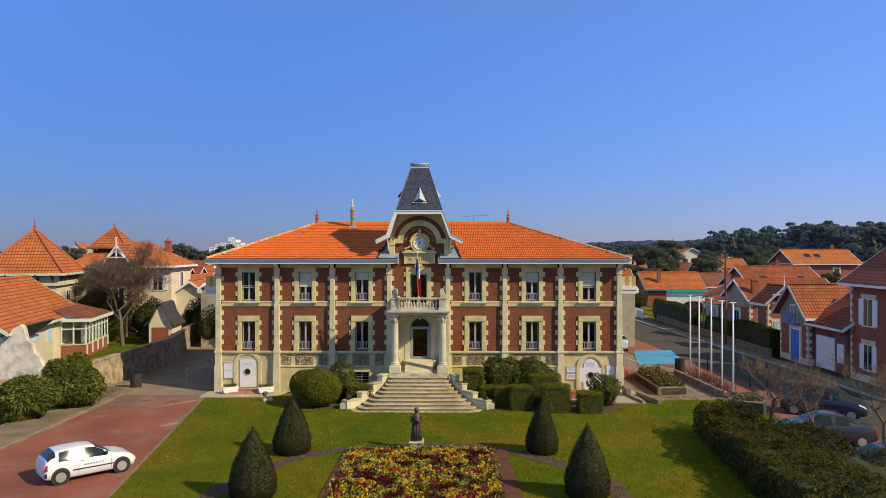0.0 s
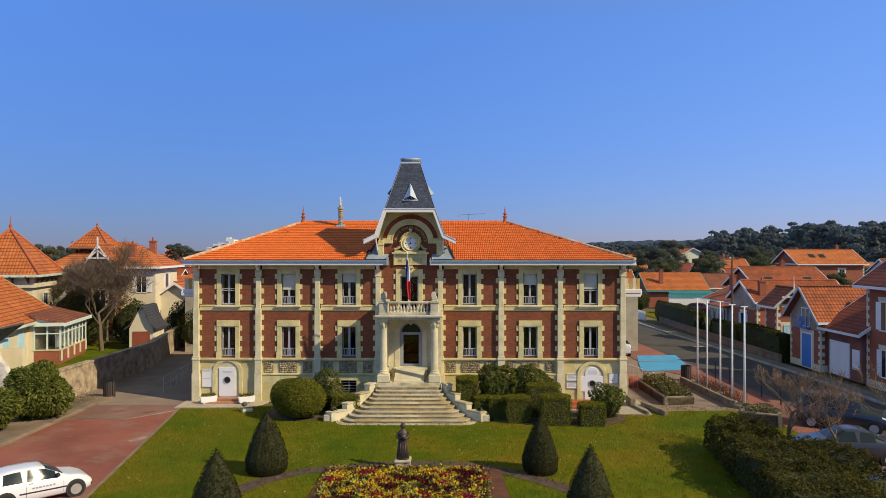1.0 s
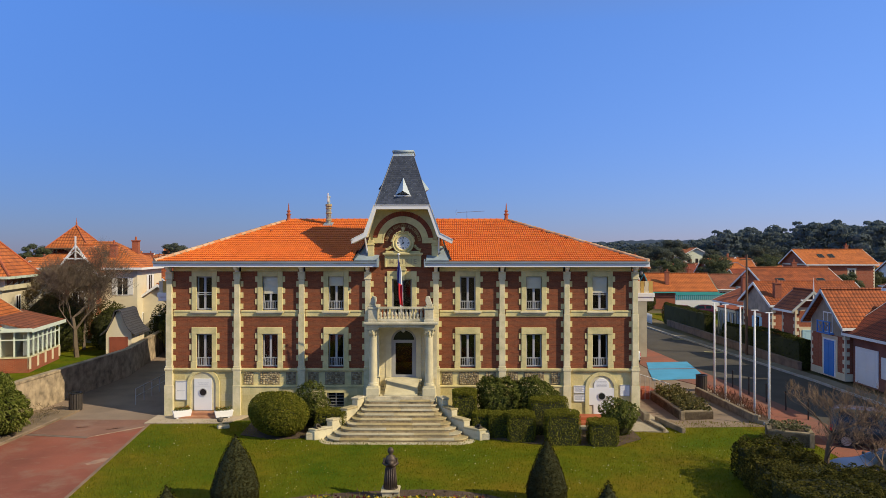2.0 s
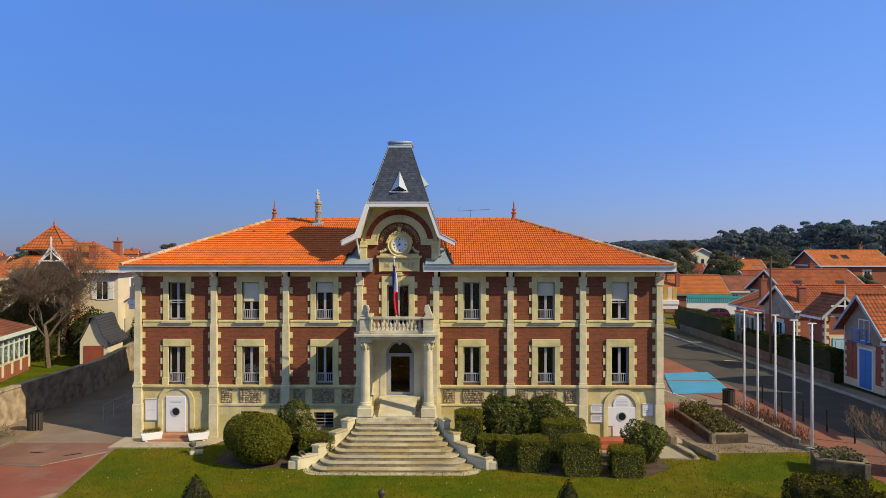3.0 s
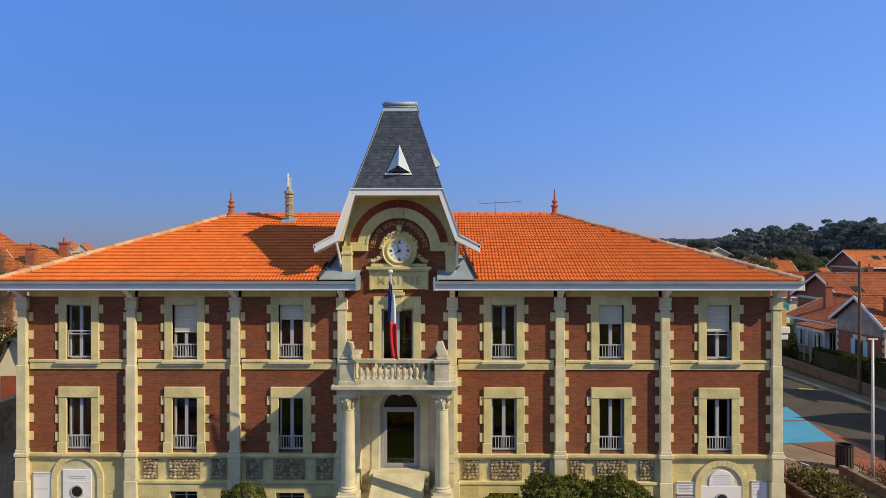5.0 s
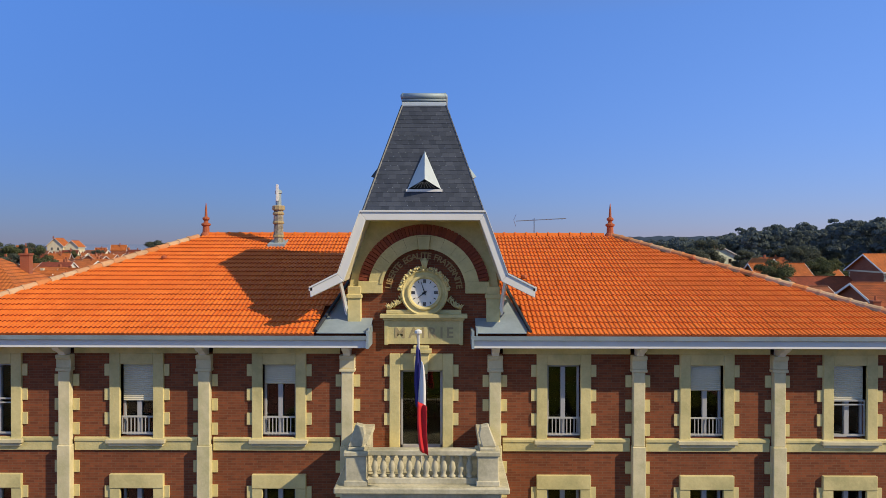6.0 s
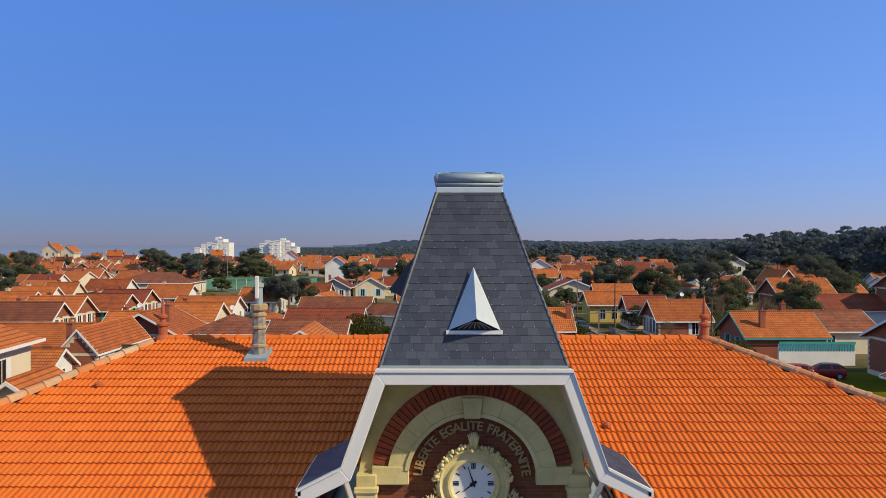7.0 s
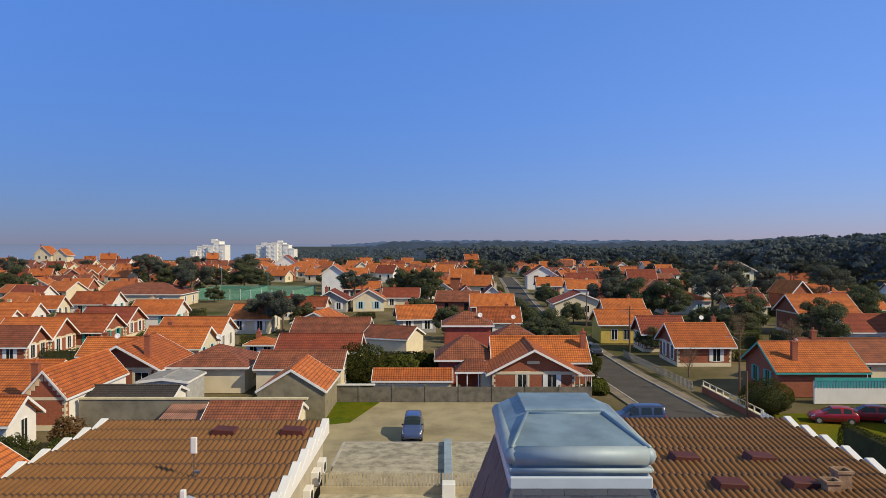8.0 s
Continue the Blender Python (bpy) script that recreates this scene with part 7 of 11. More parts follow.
def car(name, label, at, turn, paint, L=3.77, W=1.64, H=1.42, kind="hatch", group=""):
    """The nose points along +x; the body is lofted over cross-sections."""
    t = thing(name, label, "car" if kind != "van" else "van", at, turn, group)
    h = L / 2
    form = np.array(CAR_FORMS[kind])

    def ring(x):
        """Half a cross-section, from the middle of the underside up to the middle of the roof."""
        zb, zw, zr, w, wr = (np.interp(x, form[:, 0], form[:, k]) for k in range(1, 6))
        zb, zw, zr, w, wr = zb * H, zw * H, zr * H, w * W / 2, wr * W / 2
        up = zr - zw
        lean = min(1.0, up / (0.28 * H))
        return [(0, zb), (w * 0.86, zb), (w * 0.97, zb + 0.10 * (zw - zb)), (w, zb + 0.45 * (zw - zb)), (w * 0.985, zw - 0.10 * (zw - zb)), (w * 0.945, zw),
                (w * 0.945 + (wr - w * 0.945) * 0.12 * lean, zw + 0.10 * up), (wr + (w - wr) * 0.06, zr - 0.16 * up), (wr * 0.88, zr - 0.035 * up), (wr * 0.5, zr - 0.004), (0, zr)]

    def surf(x, j, side, out=0.0):
        r = ring(x)
        i = min(int(j), len(r) - 2)
        f = j - i
        a, b_ = Vector((r[i][0], r[i][1])), Vector((r[i + 1][0], r[i + 1][1]))
        p, d = a.lerp(b_, f), (b_ - a).normalized()
        p = p + Vector((d.y, -d.x)) * out
        return (x * h, side * p.x, p.y)

    xs = sorted({*form[:, 0], *((form[k, 0] + form[k + 1, 0]) / 2 for k in range(len(form) - 1))})
    m = 11
    shell = B()
    for x in xs:
        r = ring(x)
        shell.add([(x * h, -p, q) for p, q in r] + [(x * h, p, q) for p, q in r[-2:0:-1]], [])
    n = 2 * m - 2
    shell.f = [(i * n + j, i * n + (j + 1) % n, (i + 1) * n + (j + 1) % n, (i + 1) * n + j) for i in range(len(xs) - 1) for j in range(n)] + [tuple(range(n)), tuple(range(len(xs) * n - 1, (len(xs) - 1) * n - 1, -1))]
    part("body", shell, paint, t, smooth=True)

    def patch(nm, mat, x0, x1, j0, j1, sides, out=0.008, slant=0.0, nx=6, nj=4, parent=None):
        """A skin over the shell between two stations and two heights of the section; slant leans its ends."""
        b = B()
        for sd in sides:
            v = []
            for i in range(nx + 1):
                for j in range(nj + 1):
                    f = j / nj
                    x = x0 + slant * f + (x1 - x0 - 2 * slant * f) * i / nx if slant else x0 + (x1 - x0) * i / nx
                    v.append(surf(x, j0 + (j1 - j0) * f, sd, out))
            b.add(v, [(i * (nj + 1) + j, (i + 1) * (nj + 1) + j, (i + 1) * (nj + 1) + j + 1, i * (nj + 1) + j + 1) for i in range(nx) for j in range(nj)])
        return part(nm, b, mat, parent or t, smooth=True, uv=False)

    wide = {"hatch": (-.93, -.76, .08, .41), "sedan": (-.62, -.38, .09, .38), "van": (-.982, -.93, .13, .50)}[kind]
    patch("rear_window", CAR_GLASS, wide[0], wide[1], 6.6, 10.0, (-1, 1), 0.016)
    patch("windscreen", CAR_GLASS, wide[2], wide[3], 7.2, 10.0, (-1, 1), 0.014)
    for sd in (-1, 1):
        for x0, x1 in {"hatch": ((-.72, -.345), (-.285, .29)), "sedan": ((-.46, -.16), (-.12, .24)), "van": ((-.86, -.52), (-.47, -.05), (0.0, .38))}[kind]:
            patch("side_window", CAR_GLASS, x0, x1, 5.6, 7.0, (sd,), 0.008, 0.035)
        patch("headlight", LAMP, .80, .955, 4.3, 6.2, (sd,), 0.010)
        patch("tail_light", TAIL, -.992, -.935, 3.4, 5.6, (sd,), 0.010)
        patch("side_trim", TRIM, -.42, .46, 2.95, 3.12, (sd,), 0.014)
        patch("door_seam", TRIM, -.30, -.294, 2.2, 5.2, (sd,), 0.004, nx=1)
        patch("door_seam", TRIM, .40, .406, 2.2, 5.0, (sd,), 0.004, nx=1)
        patch("door_handle", TRIM, -.25, -.17, 4.25, 4.55, (sd,), 0.02, nx=2)
        mx, my, mz = surf(.30, 6.1, sd, 0.06)
        part("wing_mirror", B().box(mx - 0.07, mx + 0.05, my - 0.08, my + 0.08, mz - 0.02, mz + 0.11), TRIM, t, bevel=0.03)
    for sd in (-1, 1):
        patch("front_bumper", TRIM, .955, .998, 2.2, 3.2, (sd,), 0.012)
        patch("rear_bumper", TRIM, -.998, -.95, 2.2, 3.1, (sd,), 0.012)
    R = 0.29 if kind != "van" else 0.32
    for xx in (-0.67 * h, 0.64 * h):
        for sd in (-1, 1):
            y = sd * (W / 2 - 0.12)
            part("wheel_arch", B().ext([(xx + (R + 0.05) * math.cos(k * math.pi / 12), R + 0.02 + (R + 0.05) * math.sin(k * math.pi / 12)) for k in range(24)], "y", y, sd * (W / 2 + 0.004)), TRIM, t)
            wh = part("wheel", B().ext([(xx + R * math.cos(k * math.pi / 14), R + R * math.sin(k * math.pi / 14)) for k in range(28)], "y", y, sd * (W / 2 + 0.015)), RUBBER, t, bevel=0.025)
            part("rim", B().ring(xx, R, 0.20 * R, 0.66 * R, sd * (W / 2 - 0.02), sd * (W / 2 + 0.022), 0, 360, 16).ext([(xx + 0.22 * R * math.cos(k * math.pi / 6), R + 0.22 * R * math.sin(k * math.pi / 6)) for k in range(12)], "y", sd * (W / 2 - 0.02), sd * (W / 2 + 0.030)), HUBCAP, wh)
    part("number_plate", B().box(-h - 0.02, -h - 0.008, -0.26, 0.26, 0.30 * H, 0.38 * H), WHITE, t)
    return t


HUBCAP = m_plain("grey_wheel_cover", (0.42, 0.40, 0.37), 0.45, 0.15, metal=0.3, relief=0)
WHITE_CAR = m_paint("white_car_paint", (0.78, 0.80, 0.84))
small_car = car("hatchback_car", "small white three-door hatchback parked on the drive", (-12.70, -16.55, 0.0), 43, WHITE_CAR, 3.45, 1.52, 1.30)
lt = B()
for k in range(7):
    lt.box(-0.32 + k * 0.11, -0.25 + k * 0.11, -0.774, -0.74, 0.60, 0.645)
part("lettering_bars", lt, m_plain("dark_lettering", (0.36, 0.38, 0.45), 0.6), small_car)
car("estate_car", "dark grey car parked behind the hedge", (19.6, -11.6, 0.0), 170, m_paint("dark_grey_paint", (0.035, 0.04, 0.055)), 4.3, 1.75, 1.45, "sedan")
car("saloon_car", "dark blue saloon parked behind the hedge", (18.9, -17.4, 0.0), 172, m_paint("dark_blue_paint", (0.03, 0.035, 0.06)), 4.4, 1.75, 1.45, "sedan")
car("off_road_car", "dark green off-road car parked by the street", (22.6, -6.2, 0.0), -32, m_paint("dark_green_paint", (0.02, 0.028, 0.026)), 4.2, 1.8, 1.75, "van")
car("estate_car", "pale grey car parked by the town hall side", (17.2, 19.6, 0.0), 90, m_paint("pale_grey_paint", (0.6, 0.62, 0.65)), 4.0, 1.7, 1.45, "hatch")

# ---- houses ----
def opening(t, face, u, z, w, h, style, dims, proud=0.0, shut=None, mats=None):
    """A window or door on one face of a house: face s, n, e or w; u along it; z its sill."""
    wd, dp = dims
    y = 0.03 + proud
    m = {"s": pose(u, -dp / 2 - proud, z), "n": pose(-u, dp / 2 + proud, z, 0, 0, 180), "e": pose(wd / 2 + proud, u, z, 0, 0, 90), "w": pose(-wd / 2 - proud, -u, z, 0, 0, -90)}[face]
    frame_mat, shutter = mats or (WHITE, WHITE)
    if style == "door":
        d = part("door", B().box(-w / 2, w / 2, -0.05, 0.02, 0, h).box(-w / 2 + 0.12, -0.04, -0.07, -0.05, 0.15, h * 0.45).box(0.04, w / 2 - 0.12, -0.07, -0.05, 0.15, h * 0.45)
                 .box(-w / 2 + 0.12, -0.04, -0.07, -0.05, h * 0.52, h - 0.15).box(0.04, w / 2 - 0.12, -0.07, -0.05, h * 0.52, h - 0.15), shutter, t, at=m)
        part("door_frame", B().box(-w / 2 - 0.1, -w / 2, -0.07, 0.02, 0, h + 0.1).box(w / 2, w / 2 + 0.1, -0.07, 0.02, 0, h + 0.1).box(-w / 2, w / 2, -0.07, 0.02, h, h + 0.1), frame_mat, d)
        return
    win = part("window", B().box(-w / 2 - 0.07, w / 2 + 0.07, -0.05, 0.0, -0.08, 0.0).box(-w / 2 - 0.07, w / 2 + 0.07, -0.05, 0.0, h, h + 0.08).box(-w / 2 - 0.07, -w / 2, -0.05, 0.0, 0, h).box(w / 2, w / 2 + 0.07, -0.05, 0.0, 0, h)
               .box(-0.03, 0.03, -0.045, 0.0, 0, h), frame_mat, t, at=m)
    part("pane", B().box(-w / 2, w / 2, -0.03, -0.01, 0, h), PANE, win)
    if style == "shut":
        part("shutter", B().box(-w / 2 - 0.02, w / 2 + 0.02, -0.09, -0.05, 0.0, h), shutter, win)
    elif style == "open":
        part("shutter", B().box(-w - 0.05, -w / 2 - 0.08, -0.06, -0.01, 0, h), shutter, win)
        part("shutter", B().box(w / 2 + 0.08, w + 0.05, -0.06, -0.01, 0, h), shutter, win)


def house(label, at, turn, w, d, eave, ridge, axis, roofm, wallm, wins=(), over=0.45, chim=(), hip=False, trim=WHITE, quoins=False, group="", name="house", bargem=None, lean=False):
    """A gabled or hipped house; the ridge runs along its own x or y."""
    t = thing(name, label, "house", at, turn, group)
    b = B()
    if hip:
        b.box(-w / 2, w / 2, -d / 2, d / 2, 0, eave)
    elif axis == "y":
        b.ext([(-w / 2, 0), (w / 2, 0), (w / 2, eave), (0, ridge - 0.05), (-w / 2, eave)], "y", -d / 2, d / 2)
    else:
        b.ext([(-d / 2, 0), (d / 2, 0), (d / 2, eave), (0, ridge - 0.05), (-d / 2, eave)], "x", -w / 2, w / 2)
    part("wall", b, wallm, t)
    hw, hd = w / 2 + over, d / 2 + over
    th = 0.14
    r = B()
    if hip:
        k = max(0.0, (w - d) / 2) if axis == "x" else 0.0
        ky = max(0.0, (d - w) / 2) if axis == "y" else 0.0
        z0 = eave - 0.05
        r.add([(-hw, -hd, z0), (hw, -hd, z0), (hw, hd, z0), (-hw, hd, z0), (-k - 0.02, -ky - 0.02, ridge), (k + 0.02, -ky - 0.02, ridge), (k + 0.02, ky + 0.02, ridge), (-k - 0.02, ky + 0.02, ridge),
               (-hw, -hd, z0 - th), (hw, -hd, z0 - th), (hw, hd, z0 - th), (-hw, hd, z0 - th)],
              [(0, 1, 5, 4), (1, 2, 6, 5), (2, 3, 7, 6), (3, 0, 4, 7), (4, 5, 6, 7), (0, 8, 9, 1), (1, 9, 10, 2), (2, 10, 11, 3), (3, 11, 8, 0), (8, 11, 10, 9)])
    else:
        half, run = (w / 2, hd) if axis == "y" else (d / 2, hw)
        tan = (ridge - eave) / half
        zl = eave - over * tan
        for s in (-1, 1):
            q = [(0, -run, ridge + 0.1), (s * (half + over), -run, zl + 0.1), (s * (half + over), run, zl + 0.1), (0, run, ridge + 0.1)]
            if axis == "x":
                q = [(y, x, z) for x, y, z in q]
            r.slab(q, th)
    roof_ob = part("roof", r, roofm, t)
    cap = B()
    if lean:
        pass
    elif not hip:
        c = [(0, -run, ridge + 0.12), (0, run, ridge + 0.12)]
        cap.tube([c[0], c[1]] if axis == "y" else [(y, x, z) for x, y, z in c], 0.11, 6)
        part("ridge_tiles", cap, roofm, roof_ob)
        for e in (-1, 1):
            for s in (-1, 1):
                y = e * (run + 0.02)
                q = [(0, ridge + 0.11), (s * (half + over), zl + 0.11), (s * (half + over), zl - 0.14), (0, ridge - 0.14)]
                bb = B().ext(q, "y", y - 0.03, y + 0.03) if axis == "y" else B().ext(q, "x", y - 0.03, y + 0.03)
                part("bargeboard", bb, bargem or trim, t)
        for s in (-1, 1):
            x = s * (half + over)
            bb = B()
            bb.box(min(x, x + s * 0.06), max(x, x + s * 0.06), -run, run, zl - 0.12, zl + 0.06) if axis == "y" else bb.box(-run, run, min(x, x + s * 0.06), max(x, x + s * 0.06), zl - 0.12, zl + 0.06)
            part("eaves_board", bb, trim, t)
    else:
        part("eaves_board", B().box(-hw, hw, -hd - 0.04, -hd, eave - 0.22, eave - 0.02).box(-hw, hw, hd, hd + 0.04, eave - 0.22, eave - 0.02).box(-hw - 0.04, -hw, -hd, hd, eave - 0.22, eave - 0.02).box(hw, hw + 0.04, -hd, hd, eave - 0.22, eave - 0.02), trim, t)
    for x, y, top in chim:
        c = part("chimney", B().box(x - 0.3, x + 0.3, y - 0.25, y + 0.25, eave, top).box(x - 0.36, x + 0.36, y - 0.31, y + 0.31, top, top + 0.12), REDWALL if wallm is not WHITEWALL else CREAM, t)
        part("chimney_pot", B().lathe([(0.11, 0), (0.09, 0.35)], x, y, top + 0.12, 8), TERRACOTTA, c)
    for face, u, z, ww, hh, style, *m in wins:
        opening(t, face, u, z, ww, hh, style, (w, d), mats=m[0] if m else None)
    if quoins:
        part("plinth", B().box(-w / 2 - 0.03, w / 2 + 0.03, -d / 2 - 0.03, d / 2 + 0.03, 0, 0.5), CREAM, t)
        part("string_course", B().box(-w / 2 - 0.025, w / 2 + 0.025, -d / 2 - 0.025, d / 2 + 0.025, eave - 0.42, eave - 0.16), CREAM, t)
        for face, u, z, ww, hh, style, *m in wins:
            q = {"s": pose(u, -d / 2, z), "n": pose(-u, d / 2, z, 0, 0, 180), "e": pose(w / 2, u, z, 0, 0, 90), "w": pose(-w / 2, -u, z, 0, 0, -90)}[face]
            part("surround", B().box(-ww / 2 - 0.3, -ww / 2 - 0.1, -0.022, 0.0, -0.1, hh + 0.1).box(ww / 2 + 0.1, ww / 2 + 0.3, -0.022, 0.0, -0.1, hh + 0.1).box(-ww / 2 - 0.36, ww / 2 + 0.36, -0.022, 0.0, hh + 0.1, hh + 0.34), CREAM, t, at=q)
        qm = mesh_of("quoin", B().box(-0.16, 0.16, -0.16, 0.16, 0, 0.28), CREAM)
        for sx in (-1, 1):
            for sy in (-1, 1):
                part("corner_strip", B().box(min(sx * (w / 2 + 0.018), sx * (w / 2 - 0.10)), max(sx * (w / 2 + 0.018), sx * (w / 2 - 0.10)), min(sy * (d / 2 + 0.018), sy * (d / 2 - 0.10)), max(sy * (d / 2 + 0.018), sy * (d / 2 - 0.10)), 0.5, eave - 0.42), CREAM, t)
                for k in range(int((eave - 0.6) / 0.56)):
                    part("quoin", qm, None, t, at=(sx * (w / 2 - 0.13), sy * (d / 2 - 0.13), 0.6 + k * 0.56))
    return t


W_, BL_, TL_, PB_, RD_ = (WHITE, WHITE), (WHITE, BLUEDOOR), (TEAL, TEAL), (PALEBLUE, PALEBLUE), (WHITE, m_plain("red_shutter", (0.3, 0.03, 0.03), 0.6, 0.15))

# villa on the left with its pyramid roof, wing and glazed porch
VA = 12
vil = pose(-26.2, 7.0, 0.8, 0, 0, VA)


def vp(x, y, z=0.0):
    p = vil @ Vector((x, y, z))
    return (p.x, p.y, p.z)


house("cream villa tower with a steep orange pyramid roof", vp(-6.0, 11.5), VA, 5.0, 5.0, 6.3, 10.05, "y", ROOF_ORANGE, CREAM, [("s", 0, 3.9, 1.0, 1.4, "shut", W_), ("e", 0.6, 3.4, 0.9, 1.2, "plain", W_)], 0.8, hip=True, trim=m_plain("pale_green_trim", (0.55, 0.66, 0.55), 0.6), name="villa_tower")
house("cream villa wing with orange roof and pale blue shutters", vp(-5.0, -1.0), VA, 7.4, 15.0, 3.5, 6.0, "y", ROOF_ORANGE, CREAM, [("e", -1.5, 0.4, 0.9, 2.0, "shut", PB_), ("e", 1.2, 0.4, 0.9, 2.0, "shut", PB_), ("e", 4.2, 0.9, 0.8, 1.3, "shut", PB_)], 0.6, name="villa_wing", trim=m_plain("pale_green_board", (0.60, 0.68, 0.58), 0.6))
tw = thing("cornice", "cream cornice with timber brackets round the villa tower", "cornice", vp(-6.0, 11.5, 5.2), VA)
part("band", B().box(-2.76, 2.76, -2.76, 2.76, 0.0, 0.9), m_plain("cream_frieze", (0.66, 0.60, 0.42), 0.85, 0.2), tw)
for k in range(5):
    for face in range(2):
        u = -2.3 + k * 1.15
        q = [(u - 0.06, -2.76, 0.35), (u + 0.06, -2.76, 0.35), (u + 0.06, -3.4, 0.95), (u - 0.06, -3.4, 0.95), (u - 0.06, -2.76, 0.95), (u + 0.06, -2.76, 0.95)]
        br = B().add(q, [(0, 1, 2, 3), (3, 2, 5, 4), (0, 3, 4), (1, 5, 2), (0, 4, 5, 1)])
        part("bracket", br.move(Matrix.Rotation(face * math.pi / 2, 4, "Z")), WOOD, tw)
hb2 = B()
for sx in (-1, 1):
    for sy in (-1, 1):
        hb2.tube([(sx * 3.3, sy * 3.3, 1.10), (0, 0, 4.90)], 0.10, 6)
part("hip_tiles", hb2, TERRACOTTA, tw)
fin = thing("roof_finial", "red clay finial on the villa's pyramid roof", "finial", vp(-6.0, 11.5, 10.0))
part("spike", B().lathe([(0.14, 0), (0.10, 0.3), (0.14, 0.34), (0.06, 0.5), (0.03, 1.0), (0.0, 1.2)], 0, 0, 0, 8), TERRACOTTA, fin)
ver = thing("veranda", "glazed pale green veranda on a low brick base", "veranda", vp(-0.6, 4.6, 0.25), VA)
GRN = m_plain("pale_green_paint", (0.68, 0.76, 0.68), 0.5, 0.1)
part("base", B().box(-0.3, 1.5, -3.1, 3.1, -0.25, 0.75), REDWALL, ver)
for k in range(5):
    part("base_pier", B().box(1.4, 1.54, -3.1 + k * 1.5, -2.8 + k * 1.5, 0, 0.75), CREAM, ver)
part("wall_back", B().box(-0.9, -0.3, -3.1, 3.1, -0.25, 3.2), CREAM, ver)
part("sill", B().box(-0.35, 1.55, -3.15, 3.15, 0.75, 0.85), STONE_PALE, ver)
part("roof", B().slab([(-1.2, -3.4, 3.55), (1.8, -3.4, 2.75), (1.8, 3.5, 2.75), (-1.2, 3.5, 3.55)], 0.12), ROOF_BROWN, ver)
part("eaves_board", B().box(1.78, 1.85, -3.4, 3.5, 2.5, 2.75).box(-0.5, 1.8, -3.46, -3.4, 2.55, 2.8).ext([(-0.5, 2.8), (1.75, 2.72), (-0.5, 3.25)], "y", -3.2, -3.1), GRN, ver)
for k in range(8):
    y = -3.1 + k * 6.2 / 7
    part("mullion", B().box(1.42, 1.52, y - 0.06, y + 0.06, 0.85, 2.65), GRN, ver)
for k in range(3):
    x = -0.25 + k * 0.85
    part("mullion", B().box(x - 0.05, x + 0.05, -3.14, -3.04, 0.85, 2.7), GRN, ver)
part("transom", B().box(1.43, 1.51, -3.1, 3.1, 1.95, 2.03).box(-0.3, 1.5, -3.13, -3.05, 1.95, 2.03), GRN, ver)
part("glazing", B().box(1.46, 1.48, -3.1, 3.1, 0.85, 2.65).box(-0.3, 1.46, -3.10, -3.08, 0.85, 2.7), GLASS, ver)
part("curtain", B().box(1.1, 1.14, -3.0, 3.0, 0.9, 2.3), WHITEWALL, ver)
ruin = thing("shed", "old shed with a crumbling pale gable wall and dark roof", "shed", (-24.6, -1.2, 0.5), 8)
edge = [(1.35, 0.0), (1.32, 1.3), (1.1, 1.85), (0.82, 2.15), (0.62, 2.75), (0.36, 3.05), (0.2, 3.75), (0.0, 3.95), (-0.4, 3.7), (-2.6, 1.9), (-2.6, 0.0)]
part("gable_wall", B().ext(edge, "y", -0.25, 0.2), m_plain("crumbling_render", (0.70, 0.64, 0.56), 0.95, 0.5, 1.6, 9, 0.8), ruin, "crumbling pale rubble gable", bevel=0.03)
part("roof", B().slab([(-0.1, 0.2, 3.85), (-2.9, 0.2, 1.75), (-2.9, 5.0, 1.75), (-0.1, 5.0, 3.85)], 0.12), m_rooftile("dark_slate_roof", (0.08, 0.085, 0.10), (0.06, 0.065, 0.08)), ruin)
part("back_wall", B().box(-2.6, 0.0, 4.6, 4.9, 0, 2.2), CREAM, ruin)

# second villa, with belvedere
house("pale villa with orange hipped roof behind bare trees", (-30.9, 28.6, 0.6), 4, 9.8, 6.6, 6.9, 9.3, "x", ROOF_ORANGE, CREAM, [("s", 3.6, 4.4, 0.9, 1.5, "open", W_), ("e", 0, 4.6, 0.9, 1.5, "open", W_), ("e", -1.6, 1.2, 0.9, 1.4, "plain", W_), ("e", 1.4, 1.2, 0.9, 1.4, "plain", W_)], 0.6, [(2.4, -2.2, 8.9), (3.3, 0.8, 9.3)], hip=True, name="villa")
vg = house("half-timbered cross gable of the pale villa with white boards", (-30.4, 25.2, 0.6), 4, 2.9, 2.4, 6.9, 8.9, "y", ROOF_ORANGE, REDWALL, [("s", 0, 5.4, 1.0, 1.2, "plain", W_), ("s", 0, 3.2, 1.0, 1.5, "plain", W_), ("s", 0, 0.6, 1.0, 1.5, "plain", W_)], 0.55, quoins=True, name="villa_gable")
part("king_post", B().box(-0.06, 0.06, -1.84, -1.76, 7.6, 9.7), WHITE, vg)
for sx in (-1, 1):
    part("gable_brace", B().tube([(sx * 0.75, -1.8, 7.75), (0, -1.8, 8.45)], 0.05, 4), WHITE, vg)
part("gable_tie", B().box(-1.0, 1.0, -1.84, -1.76, 7.66, 7.78), WHITE, vg)
bel = thing("belvedere", "timber belvedere with an orange pyramid roof on a villa", "belvedere", (-32.7, 28.2, 7.3), 4)
part("shaft", B().box(-1.45, 1.45, -1.45, 1.45, -1.2, 0.55), CREAM, bel)
part("shaft_band", B().box(-1.55, 1.55, -1.55, 1.55, 0.30, 0.45), REDWALL, bel)
